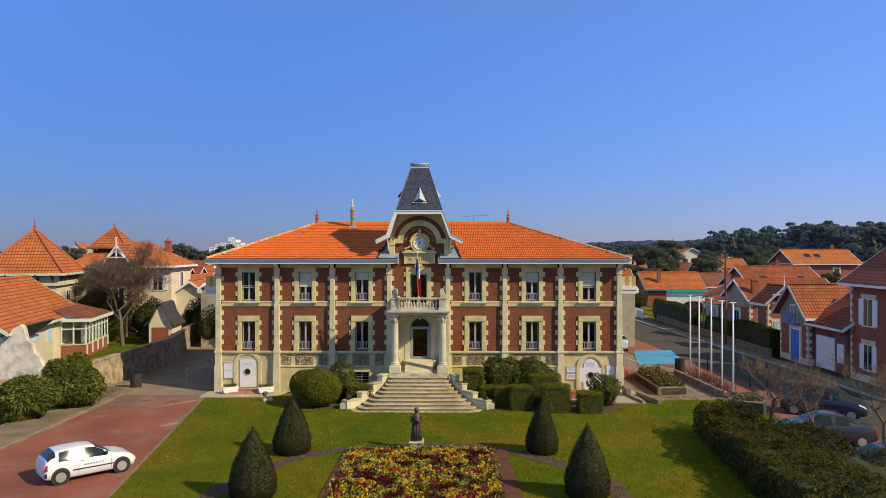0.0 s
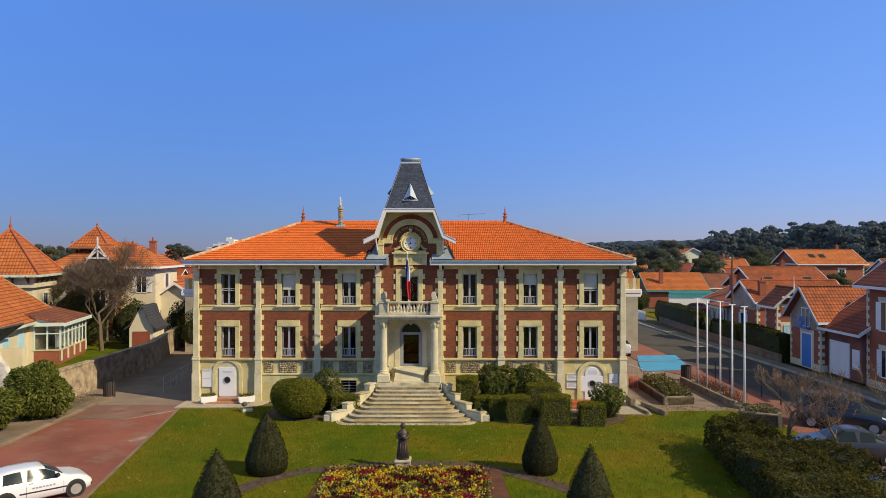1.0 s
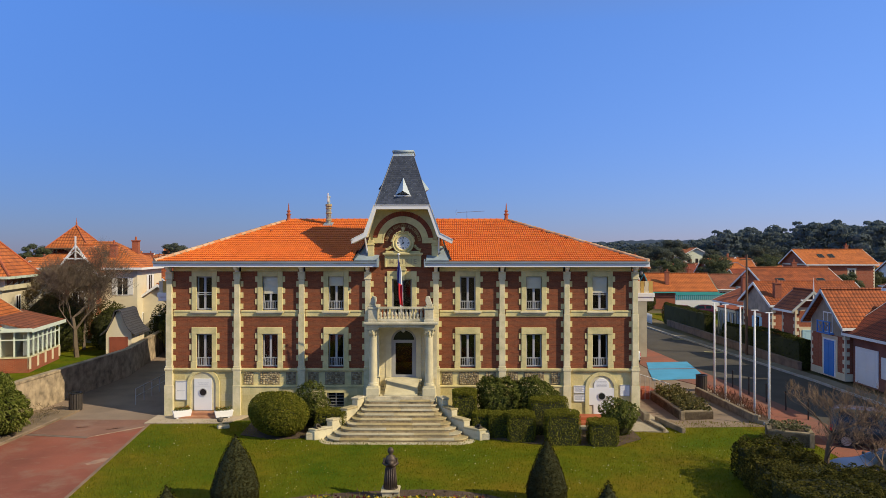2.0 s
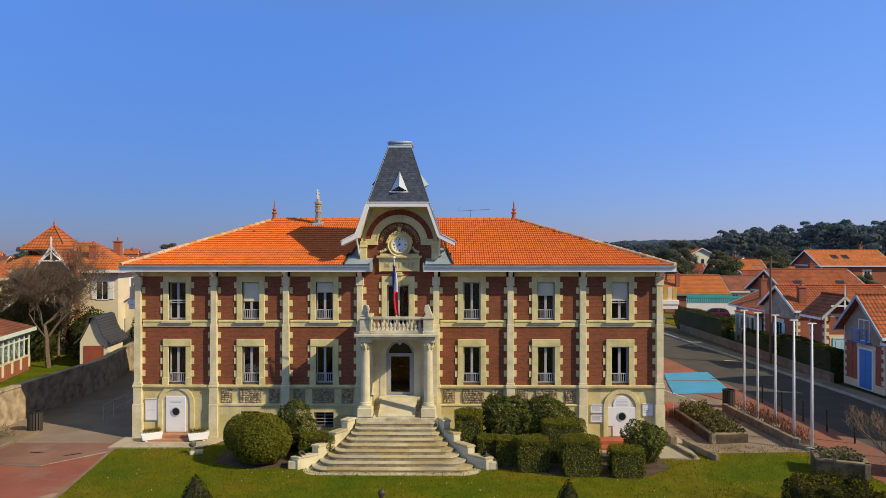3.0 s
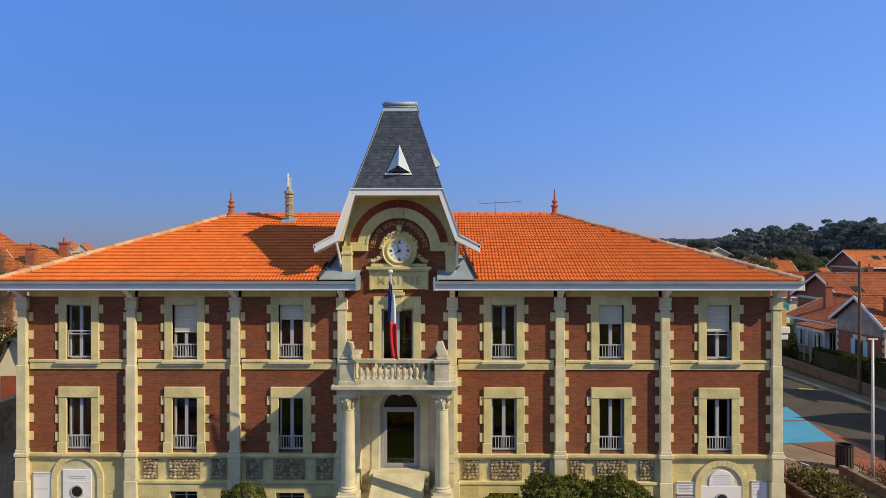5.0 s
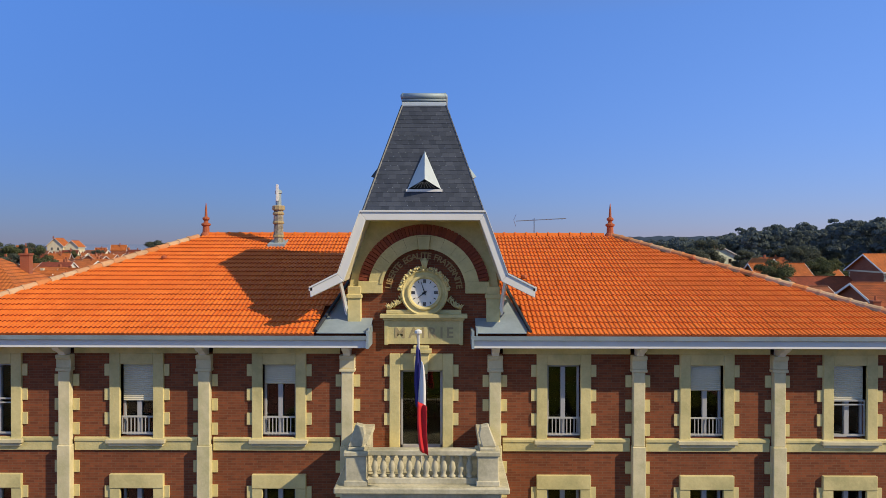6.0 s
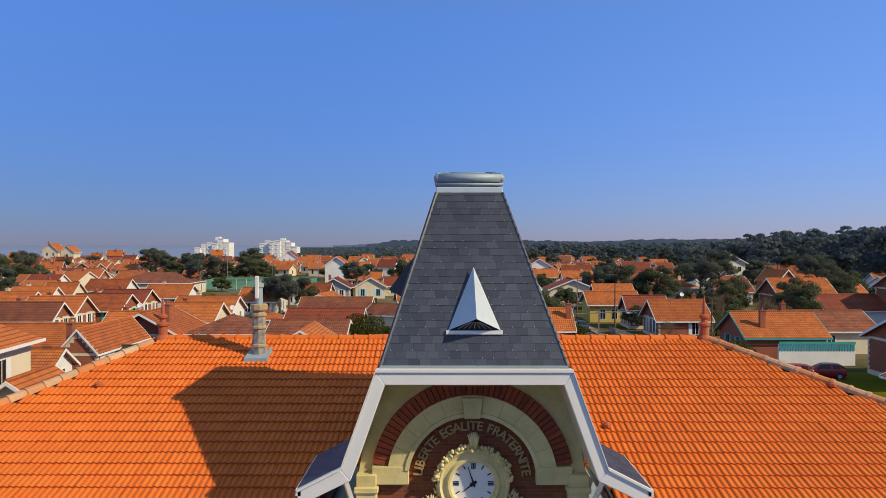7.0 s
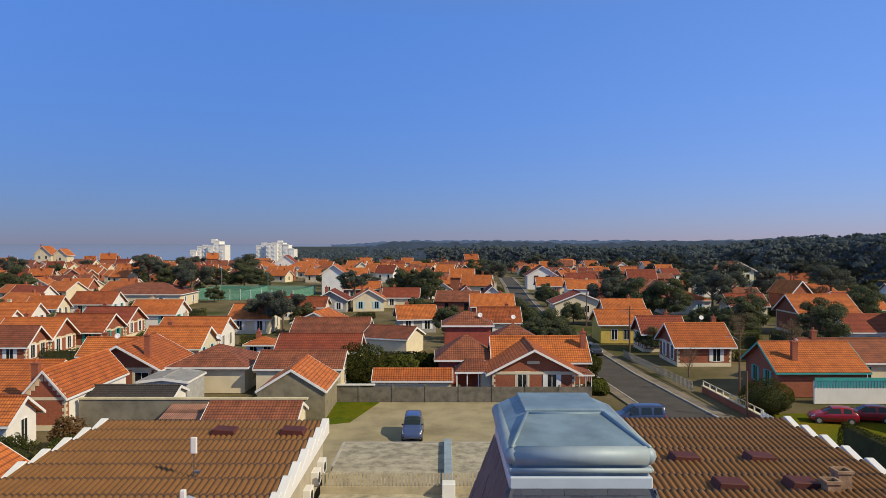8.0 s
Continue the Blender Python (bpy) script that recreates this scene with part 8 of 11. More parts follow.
# dark block stands for the shade in the gallery's openings
part("gallery_core", B().box(-1.1, 1.1, -1.1, 1.1, 0.55, 2.0), DARK, bel)
DARK_TIMBER = m_plain("dark_gallery_timber", (0.17, 0.10, 0.065), 0.8, 0.25)
for sx in (-1, -0.33, 0.33, 1):
    for sy in (-1, 1):
        for m in (Matrix(), Matrix.Rotation(math.pi / 2, 4, "Z")):
            part("gallery_post", B().box(sx * 1.38 - 0.06, sx * 1.38 + 0.06, sy * 1.38 - 0.06, sy * 1.38 + 0.06, 0.55, 2.0).move(m), DARK_TIMBER, bel)
            part("gallery_brace", B().tube([(sx * 1.38, sy * 1.40, 1.35), (sx * 1.38 + 0.4, sy * 1.40, 1.98)], 0.04, 4).tube([(sx * 1.38, sy * 1.40, 1.35), (sx * 1.38 - 0.4, sy * 1.40, 1.98)], 0.04, 4).move(m), DARK_TIMBER, bel)
for sy in (-1, 1):
    part("gallery_rail", B().box(-1.42, 1.42, sy * 1.40 - 0.04, sy * 1.40 + 0.04, 1.05, 1.15), DARK_TIMBER, bel)
    part("gallery_rail", B().box(sy * 1.40 - 0.04, sy * 1.40 + 0.04, -1.42, 1.42, 1.05, 1.15), DARK_TIMBER, bel)
part("eaves_board", B().box(-1.95, 1.95, -1.99, -1.95, 1.86, 2.0).box(-1.95, 1.95, 1.95, 1.99, 1.86, 2.0).box(-1.99, -1.95, -1.95, 1.95, 1.86, 2.0).box(1.95, 1.99, -1.95, 1.95, 1.86, 2.0), WOOD, bel)
part("pyramid_roof", B().add([(-1.95, -1.95, 1.95), (1.95, -1.95, 1.95), (1.95, 1.95, 1.95), (-1.95, 1.95, 1.95), (0, 0, 4.1)], [(0, 1, 4), (1, 2, 4), (2, 3, 4), (3, 0, 4), (3, 2, 1, 0)]), ROOF_ORANGE, bel)
hips = B()
for sx in (-1, 1):
    for sy in (-1, 1):
        hips.tube([(sx * 1.95, sy * 1.95, 1.98), (0, 0, 4.13)], 0.07, 5)
part("hip_tiles", hips, TERRACOTTA, bel)
part("spike", B().lathe([(0.10, 0), (0.07, 0.25), (0.10, 0.29), (0.03, 0.45), (0.01, 0.8)], 0, 0, 4.05, 8), TERRACOTTA, bel)
house("low annexe with orange roof beside the pale villa", (-24.6, 29.5, 0.6), 4, 4.6, 4.6, 3.6, 5.2, "y", ROOF_ORANGE, CREAM, [("s", 0, 0.9, 0.9, 1.4, "plain", W_)], 0.4, name="annexe")

# outbuilding with swept slate roof
OS = Matrix.Diagonal((0.68, 0.8, 0.85, 1))
ob_ = thing("outbuilding", "small outbuilding with a swept slate roof and red boarded door", "shed", (-22.9, 16.8, 0.6), 6)
part("wall", B().box(-1.4, 1.4, -1.6, 2.2, 0, 2.4).move(OS), CREAM, ob_)
for k, (x, y, h) in enumerate(((-20.3, 21.0, 4.4), (-17.8, 20.4, 4.8), (-15.4, 20.2, 4.2))):
    shrub("tall_shrub", "tall dark evergreen shrub closing the alley", "bush", (x, y, 0.0), (2.8, 2.4, h), "ball", 0.17, LEAF_DARK, 3500, 160 + k, rough=0.12)
pr = [(0.0, 4.6), (0.35, 4.5), (0.7, 3.6), (1.15, 2.9), (1.9, 2.35)]
both = [(-x, z) for x, z in reversed(pr)] + pr[1:]
part("roof", B().ext(both + [(x, z - 0.1) for x, z in reversed(both)], "y", -2.0, 2.6).move(OS), m_rooftile("swept_slate", (0.09, 0.095, 0.11), (0.07, 0.075, 0.09), 0.22, 0.2), ob_)
part("gable_wall", B().ext([(-1.4, 2.4), (1.4, 2.4), (0.75, 3.4), (0.2, 4.4), (-0.2, 4.4), (-0.75, 3.4)], "y", -1.6, -1.5).move(OS), CREAM, ob_)
part("door", B().box(-1.0, 1.0, -1.66, -1.6, 0, 2.1).move(OS), m_plain("rust_red_boards", (0.28, 0.07, 0.035), 0.8, 0.25), ob_)

# garden wall by the alley, raised garden behind it
gw = B()
for (x0, y0), (x1, y1) in (((-21.0, -1.0), (-20.7, 12.0)), ((-20.7, 12.0), (-24.2, 30.0))):
    gw.ext([(x0, y0), (x0 + 0.3, y0), (x1 + 0.3, y1), (x1, y1)], "z", 0, 1.85)
    gw.ext([(x0 - 0.06, y0), (x0 + 0.36, y0), (x1 + 0.36, y1), (x1 - 0.06, y1)], "z", 1.85, 1.97)
tagged(part("garden_wall", gw.ext([(-26.5, -2.6), (-21.0, -1.0), (-20.7, -1.0), (-26.5, -2.9)], "z", 0, 1.2), m_plain("weathered_wall", (0.42, 0.33, 0.22), 0.95, 0.6, 1.8, 5, 1.0), None, "weathered pale garden wall along the alley"), kind="structure")
flat("raised_garden", [(-45, -2.8), (-26.5, -2.8), (-21.0, -1.0), (-20.8, 12), (-24.2, 30), (-45, 30)], 0.82, GRASS, thick=0.9)
rail = thing("handrail", "thin metal handrail beside the alley", "railing", (-15.9, 5.6, 0.0), 3)
for k in range(6):
    part("post", B().tube([(0, -3 + k * 1.3, 0), (0, -3 + k * 1.3, 0.95)], 0.025, 5), IRON, rail)
part("top_rail", B().tube([(0, -3, 0.95), (0, 3.5, 0.95)], 0.025, 6).tube([(0, -3, 0.5), (0, 3.5, 0.5)], 0.018, 6), IRON, rail)

# plants on the left
bare_tree("bare_tree", "large leafless tree with dense pale twigs", (-26.0, 15.5, 0.8), 8.6, 1.05, 3, m_plain("grey_brown_bark", (0.15, 0.112, 0.078), 0.95, 0.3, 4, 20, 0.4), 6, 0.19, fine=5)
bare_tree("bare_tree", "leafless shrubby tree behind the villa", (-27.5, 19.5, 0.8), 6.0, 0.8, 8, BARK, 5, 0.13, fine=4)
bare_tree("bare_tree", "leafless brown tree between villas", (-31.5, 22.0, 0.8), 7.0, 0.8, 9, BARK, 5, 0.13, fine=4)
for k, (x, y, dims) in enumerate(((-19.7, -4.5, (3.2, 2.8, 3.0)), (-20.6, -7.6, (2.8, 2.5, 2.5)))):
    shrub("evergreen_bush", "tall leafy evergreen bush beside the drive", "bush", (x, y, 0.05), dims, "ball", 0.21, m_leaf("bush_leaf", [(0.075, 0.10, 0.016), (0.17, 0.20, 0.038), (0.28, 0.29, 0.075)]), 9000, 50 + k, rough=0.16, aspect=0.36, shrink=0.72, face=0.3, group="drive bushes")
shrub("thicket", "tall brown winter thicket between the villas", "bush", (-30.4, 20.5, 0.8), (7.4, 5.0, 7.0), "ball", 0.30, m_leaf("winter_twig", [(0.09, 0.065, 0.030), (0.15, 0.110, 0.052), (0.21, 0.155, 0.08)]), 14000, 97, rough=0.22, aspect=0.16, shrink=0.7)
gg = np.random.default_rng(90)
for k, (x, y, dims) in enumerate(((-24.0, 17.5, (3.0, 2.6, 2.4)), (-26.5, 22, (4, 3, 4.0)), (-22.5, 24.5, (3.0, 3.0, 3.4)), (-29, 18.5, (4, 3, 3.6)))):
    shrub("shrub", "dark evergreen shrub behind the garden wall", "bush", (x, y, 0.8), dims, "ball", 0.16, LEAF_DARK, 3500, 60 + k, rough=0.14)
pts = np.stack([gg.uniform(-20.4, -18.6, 500), gg.uniform(-4.5, 0.6, 500), 0.1 + gg.random(500) * 0.5], 1)
tagged(part("dry_plants", leaf_mesh("dry_plants", pts, 0.3, m_leaf("dry_plant", [(0.14, 0.10, 0.06), (0.24, 0.2, 0.12)]), 91, 0.08), None, None, "dry winter plants along the verge"), category="plants", kind="stuff")

# hedge and bare trees on the right of the lawn
for k, (x, y, dims, turn) in enumerate(((15.3, -11.4, (2.5, 2.2, 1.5), 6), (15.2, -13.4, (2.9, 2.6, 1.4), -8), (14.9, -15.7, (2.8, 2.7, 1.55), 5), (15.0, -18.1, (3.1, 2.8, 1.4), -6), (14.9, -20.6, (3.2, 3.0, 1.5), 4), (17.4, -14.6, (2.4, 3.4, 1.2), 10), (17.6, -19.4, (2.8, 4.2, 1.25), -5))):
    shrub("hedge_clump", "loosely clipped evergreen hedge beside the lawn", "hedge", (x, y, 0.0), dims, "block", 0.10, LEAF_LOOSE, 9000, 70 + k, turn, rough=0.20, group="hedge clumps")
bare_tree("bare_tree", "small leafless pollarded tree in the hedge", (17.5, -10.9, 0.3), 4.4, 1.0, 21, TWIG, 5, 0.11, (0.25, 0), 4)
bare_tree("bare_tree", "small leafless tree by the parked cars", (19.5, -16.6, 0.3), 4.8, 1.0, 23, TWIG, 5, 0.10, (0.1, 0.1), 4)
bare_tree("bare_tree", "leafless brown shrub behind the hedge", (18.9, -12.5, 0.3), 3.6, 1.1, 25, TWIG, 5, 0.06, (0, 0), 4)

# street on the right
HX = 33.6
blue_gable = house("narrow gabled house with red panels and blue door", (HX - 0.2, 11.9, 0.1), 0, 7.2, 4.5, 4.1, 6.1, "x", ROOF_WORN, REDWALL, [("w", 0.3, 0.1, 1.4, 2.5, "door", BL_), ("w", 0.1, 3.2, 1.1, 1.3, "plain", W_)], 0.5, quoins=True, name="brick_house", bargem=m_plain("grey_blue_boards", (0.35, 0.42, 0.5), 0.6))
part("gable_render", B().ext([(-2.1, 3.0), (2.1, 3.0), (2.1, 4.05), (0, 5.95), (-2.1, 4.05)], "x", -3.632, -3.605), m_plain("beige_gable_render", (0.33, 0.27, 0.20), 0.9, 0.3), blue_gable, "beige rendered gable")
for y in (-1.75, 1.55):
    for z0, z1 in ((0.6, 1.7), (2.0, 3.4)):
        part("brick_panel", B().box(-3.625, -3.6, y - 0.3, y + 0.4, z0, z1), REDWALL, blue_gable)
house("low red wing with white garage door, dark red roof", (HX + 0.2, 7.3, 0.1), 0, 7.2, 4.2, 3.6, 6.0, "y", ROOF_RED, m_plain("dusty_red_render", (0.21, 0.085, 0.062), 0.9, 0.3), [("w", -0.5, 0.1, 2.3, 2.3, "door", W_), ("w", 1.5, 0.9, 0.7, 1.2, "shut", W_)], 0.5, name="garage_wing")
house("tall red house with white shutters and dark red roof", (HX - 0.1, 0.6, 0.0), 0, 6.0, 9.0, 7.1, 9.25, "y", ROOF_RED, REDWALL, [("w", -2.4, 3.9, 1.0, 1.8, "open", W_), ("w", 0.8, 3.9, 1.0, 1.8, "open", W_), ("w", -2.4, 0.9, 0.9, 1.7, "open", W_), ("w", 0.8, 0.9, 0.9, 1.7, "open", W_), ("n", 1.5, 3.9, 0.9, 1.4, "plain", W_)], 0.6, [(2.0, 2.0, 9.8)], quoins=True, name="town_house")
sb = house("brick house with worn orange roof and cream quoins", (36.5, 28.6, -0.05), 0, 8.8, 6.2, 4.30, 6.0, "x", ROOF_WORN, REDWALL, [("w", 0.0, 0.6, 1.0, 2.2, "open", PB_), ("s", -1.2, 0.9, 0.9, 1.6, "plain", W_)], 0.4, [(-3.6, -2.3, 6.0)], quoins=True, name="brick_house")
part("gable_render", B().ext([(-2.9, 3.3), (2.9, 3.3), (2.9, 4.3), (0, 5.9), (-2.9, 4.3)], "x", -4.43, -4.41), m_plain("grey_gable_render", (0.36, 0.30, 0.25), 0.9, 0.4, 1.5), sb, "pale rendered gable")
gp = house("small brick wing with steep gable and pale blue door", (31.65, 19.0, 0.0), 0, 2.4, 2.2, 4.65, 5.75, "y", ROOF_WORN, REDWALL, [("s", 0, 0.3, 1.1, 2.3, "door", PB_)], 0.5, quoins=True, name="house_porch", bargem=m_plain("grey_green_boards", (0.45, 0.48, 0.45), 0.6))
part("finial_spike", B().lathe([(0.05, 0), (0.06, 0.3), (0.03, 0.9), (0.01, 1.3)], 0, -1.6, 5.6, 6), WHITE, gp)
part("gable_tie", B().box(-1.0, 1.0, -1.62, -1.56, 5.05, 5.15).box(-0.05, 0.05, -1.62, -1.56, 4.6, 5.05).box(-0.05, 0.05, -1.62, -1.56, 5.15, 5.7), WHITE, gp)
house("orange-roofed bungalow with a pale timber veranda", (37.4, 37.6, 0.1), 0, 7.6, 8.4, 3.45, 5.1, "y", ROOF_WORN, m_plain("grey_bungalow_render", (0.36, 0.33, 0.30), 0.9, 0.3), [("w", -2.4, 0.8, 0.9, 1.6, "open", W_), ("w", 0.2, 0.8, 0.9, 1.6, "open", W_), ("w", 2.6, 0.8, 0.9, 1.6, "open", W_), ("s", -2.0, 0.9, 1.0, 1.5, "plain", W_)], 0.6, [(-2.2, 1.3, 6.0)], name="bungalow")
vr = thing("veranda", "pale timber veranda with braced posts before a bungalow", "veranda", (32.6, 35.0, 0.1), 0)
part("veranda_roof", B().slab([(-1.0, -2.4, 2.95), (1.2, -2.4, 3.25), (1.2, 2.4, 3.25), (-1.0, 2.4, 2.95)], 0.1), ROOF_WORN, vr)
part("head_beam", B().box(-0.95, -0.8, -2.3, 2.3, 2.6, 2.85), CREAM, vr)
for k in range(5):
    y = -2.2 + 1.1 * k
    part("veranda_post", B().box(-0.93, -0.82, y - 0.055, y + 0.055, 0, 2.6), CREAM, vr)
    for s in (-1, 1):
        if -2.3 < y + s * 0.4 < 2.3:
            part("post_brace", B().tube([(-0.87, y, 2.1), (-0.87, y + s * 0.4, 2.58)], 0.03, 4), CREAM, vr)
def skylight(parent, x, y, z, ang, m=Matrix()):
    sk = part("skylight", B().box(-0.5, 0.5, -0.65, 0.65, 0.0, 0.1), ROOF_DARKFRAME, parent, "dark framed roof window", at=Matrix.Translation((x, y, z)) @ Matrix.Rotation(ang, 4, "X"))
    part("skylight_pane", B().box(-0.42, 0.42, -0.57, 0.57, 0.1, 0.112), PANE, sk)


ROOF_DARKFRAME = m_plain("grey_roof_frame", (0.08, 0.09, 0.10), 0.5)
lh = house("long orange-roofed brick house with roof windows", (48.2, 56.0, 0.0), 0, 9.4, 11.0, 4.1, 6.6, "x", ROOF_WORN, REDWALL, [("s", -4.0, 1.0, 1.0, 1.5, "plain", W_), ("s", 0.0, 1.0, 1.0, 1.5, "plain", W_)], 0.6, [(1.0, 0.5, 7.3)], quoins=True, name="brick_house")
for x in (-2.6, 2.6):
    skylight(lh, x, -3.6, 5.07, math.atan2(2.5, 5.5))
fh2 = house("two-storey brick house with a long orange roof", (77.0, 100.0, 0.0), 0, 12.6, 10.0, 6.5, 9.0, "x", ROOF_ORANGE, REDWALL, [("s", -4.0, 3.6, 1.0, 1.6, "plain", W_), ("s", 2.0, 3.6, 1.0, 1.6, "plain", W_)], 0.6, [(4.0, 0.5, 9.8)], quoins=True, name="brick_house")
for x in (-2.6, -0.6):
    skylight(fh2, x, -2.6, 7.82, math.atan2(2.5, 5.0))
house("brick house with pale gable in second row", (HX + 11.0, 13.0, -0.05), 0, 9.0, 8.0, 4.5, 7.0, "x", ROOF_ORANGE, REDWALL, [("n", 0, 1.0, 1.0, 1.5, "plain", W_)], 0.6, [(1.0, 1.0, 7.6)], name="brick_house")

house("teal-trimmed house with orange roof and awning", (38.7, 73.0, 0.0), 0, 9.0, 8.0, 2.9, 5.2, "x", ROOF_ORANGE, REDWALL, [("w", -1.5, 0.8, 0.9, 1.6, "open", TL_), ("w", 1.5, 0.8, 0.9, 1.6, "open", TL_)], 0.5, [(-2.2, -2.6, 5.6)], trim=TEAL, name="teal_house")
aw = thing("awning", "teal slatted awning over a white wall", "awning", (40.6, 66.0, 0.0), 0)
part("valance", B().box(-4.2, 4.2, -0.1, 0.0, 2.35, 2.65), TEAL, aw)
for k in range(28):
    part("slat", B().box(-4.15 + k * 0.3, -4.0 + k * 0.3, -0.06, -0.02, 1.65, 2.35), TEAL, aw)
part("white_wall", B().box(-4.2, 4.2, 0.0, 0.25, 0, 2.3), WHITEWALL, aw)
for k, (x, y, a, col) in enumerate(((34.2, 58.7, 165, (0.30, 0.01, 0.02)), (37.6, 59.2, 165, (0.34, 0.012, 0.02)))):
    car("red_car", "red hatchback parked on grass", (x, y, 0.0), a, m_paint("red_car_paint", col), 4.0, 1.7, 1.48, "hatch", "red cars")
flat("side_lawn", [(30.0, 48), (46, 48), (46, 62), (30.0, 62)], 0.01, GRASS, thick=0.06)
shrub("round_shrub", "big dark round shrub by the street corner", "bush", (29.9, 62.0, 0.0), (4.8, 4.2, 3.2), "ball", 0.16, LEAF_DARK, 6000, 101, rough=0.08)

bc = thing("balcony", "small blue cross-braced timber balcony on a gable", "balcony", (HX - 3.85, 11.8, 3.15), 0)
part("floor_board", B().box(-0.35, 0.0, -0.85, 0.85, 0.0, 0.08), BLUEDOOR, bc)
for y in (-0.82, 0.0, 0.82):
    part("baluster_post", B().box(-0.34, -0.28, y - 0.03, y + 0.03, 0.08, 0.85), BLUEDOOR, bc)
for y in (-0.41, 0.41):
    for s in (-1, 1):
        part("brace", B().tube([(-0.31, y - 0.38 * s, 0.12), (-0.31, y + 0.38 * s, 0.78)], 0.025, 4), BLUEDOOR, bc)
part("top_rail", B().box(-0.35, -0.27, -0.87, 0.87, 0.83, 0.9), BLUEDOOR, bc)
# front hedges and walls along the street
for k, (y0, y1, h) in enumerate(((14.6, 23.0, 2.3), (23.3, 30.0, 2.1), (34.0, 49.0, 2.6))):
    shrub("street_hedge", "dark clipped hedge behind a low street wall", "hedge", (29.75, (y0 + y1) / 2, 0.0), (1.0, y1 - y0, h), "block", 0.13, LEAF_DARK, 8000, 110 + k, rough=0.02, group="street hedges", shrink=0.9)
tagged(part("street_wall", B().box(28.9, 29.15, 14.3, 46.0, 0, 0.62).box(28.85, 29.2, 14.3, 46.0, 0.62, 0.69), m_plain("street_wall_render", (0.22, 0.15, 0.11), 0.9, 0.4), None, "low rendered street wall"), kind="structure")
fence = thing("picket_fence", "white picket fence along the pavement", "fence", (27.4, 47.0, 0.0), 0)
for k in range(40):
    part("picket", B().box(-0.02, 0.02, k * 0.28 - 0.07, k * 0.28 + 0.07, 0.1, 1.25), WHITE, fence)
part("fence_rail", B().box(0.02, 0.06, 0, 11.0, 0.35, 0.43).box(0.02, 0.06, 0, 11.0, 0.95, 1.03), WHITE, fence)


def pole(x, y, h, label, arm=True):
    t = thing("utility_pole", label, "pole", (x, y, 0.0))
    part("post", B().lathe([(0.13, 0), (0.08, h)], 0, 0, 0, 8), WOOD, t)
    if arm:
        part("cross_arm", B().box(-0.6, 0.6, -0.05, 0.05, h - 0.5, h - 0.4), WOOD, t)
        part("lamp_arm", B().tube([(0, 0, h - 1.2), (-0.8, 0, h - 0.7), (-1.5, 0, h - 0.75)], 0.03, 5), CHROME, t)
    return t


pole(28.3, 22.0, 8.7, "dark wooden utility pole beside the hedge")
pole(27.0, 60.0, 4.4, "slim grey pole at the street corner", False)
pole(24.6, 92.0, 7.5, "utility pole beside the pavement")
pole(23.9, 118.0, 7.5, "utility pole further down the street")
pole(30.5, 70.0, 7.0, "utility pole behind the corner shrub")

# side bays of the town hall
for sx in (-1, 1):
    s_ = thing("side_awning", "white side canopy with striped blind on the town hall", "awning", (HALL_X + sx * 12.78, 4.5, 0.0), 0)
    x0, x1 = sorted((0.0, sx * 2.0))
    part("canopy", B().box(x0, x1, -1.2, 1.6, 6.05, 6.30), WHITE, s_, bevel=0.02)
    part("canopy_lip", B().box(x0 - 0.05, x1 + 0.05, -1.25, 1.65, 6.30, 6.55), WHITE, s_, bevel=0.02)
    for k in range(8):
        part("blind_stripe", B().box(x0 + k * (x1 - x0) / 8, x0 + (k + 0.9) * (x1 - x0) / 8, -1.1, -1.05, 6.55, 7.25), m_plain("ochre_blind", (0.55, 0.36, 0.10), 0.8) if k % 2 else CREAM, s_)
rl = thing("stair_railing", "pale metal railing of a side stair", "railing", (14.3, 4.5, 0.0), 0)
for k in range(7):
    part("baluster", B().tube([(0.3 * k, -0.3, 0.0), (0.3 * k, -0.3, 1.55 - 0.1 * k)], 0.02, 5), IRON, rl)
part("rail", B().tube([(0, -0.3, 1.55), (1.8, -0.3, 0.95)], 0.025, 6), IRON, rl)
part("stair", B().box(-0.4, 0.4, -0.2, 2.0, 0, 0.6).box(0.4, 1.2, -0.2, 2.0, 0, 0.4).box(1.2, 2.0, -0.2, 2.0, 0, 0.2), TERRACOTTA, rl, bevel=0.015)
lampw = thing("wall_lamp", "small dark globe lamp under the eaves corner", "lamp", (HALL_X + 13.0, -0.5, 7.85))
part("globe", B().lathe([(0.02, -0.10), (0.07, -0.07), (0.095, 0), (0.07, 0.08), (0.03, 0.14)], 0, 0, 0, 12), m_plain("smoked_globe", (0.22, 0.20, 0.18), 0.3, 0.1), lampw, smooth=True)
part("bracket", B().tube([(0, 0, 0.12), (0, 0, 0.36)], 0.02, 5), BLACK, lampw)

# ---- behind the hall: tiled wings, court, car park ----
def m_wave(name, c1, c2):
    return m_pieces(name, [c1, c2], 0.8, True, 10, 0.3, 0.2)


WING_TILE = m_wave("brown_wave_tile", (0.215, 0.098, 0.028), (0.245, 0.115, 0.036))
WING_CREST = m_wave("dark_tile_crest", (0.085, 0.045, 0.02), (0.12, 0.06, 0.025))


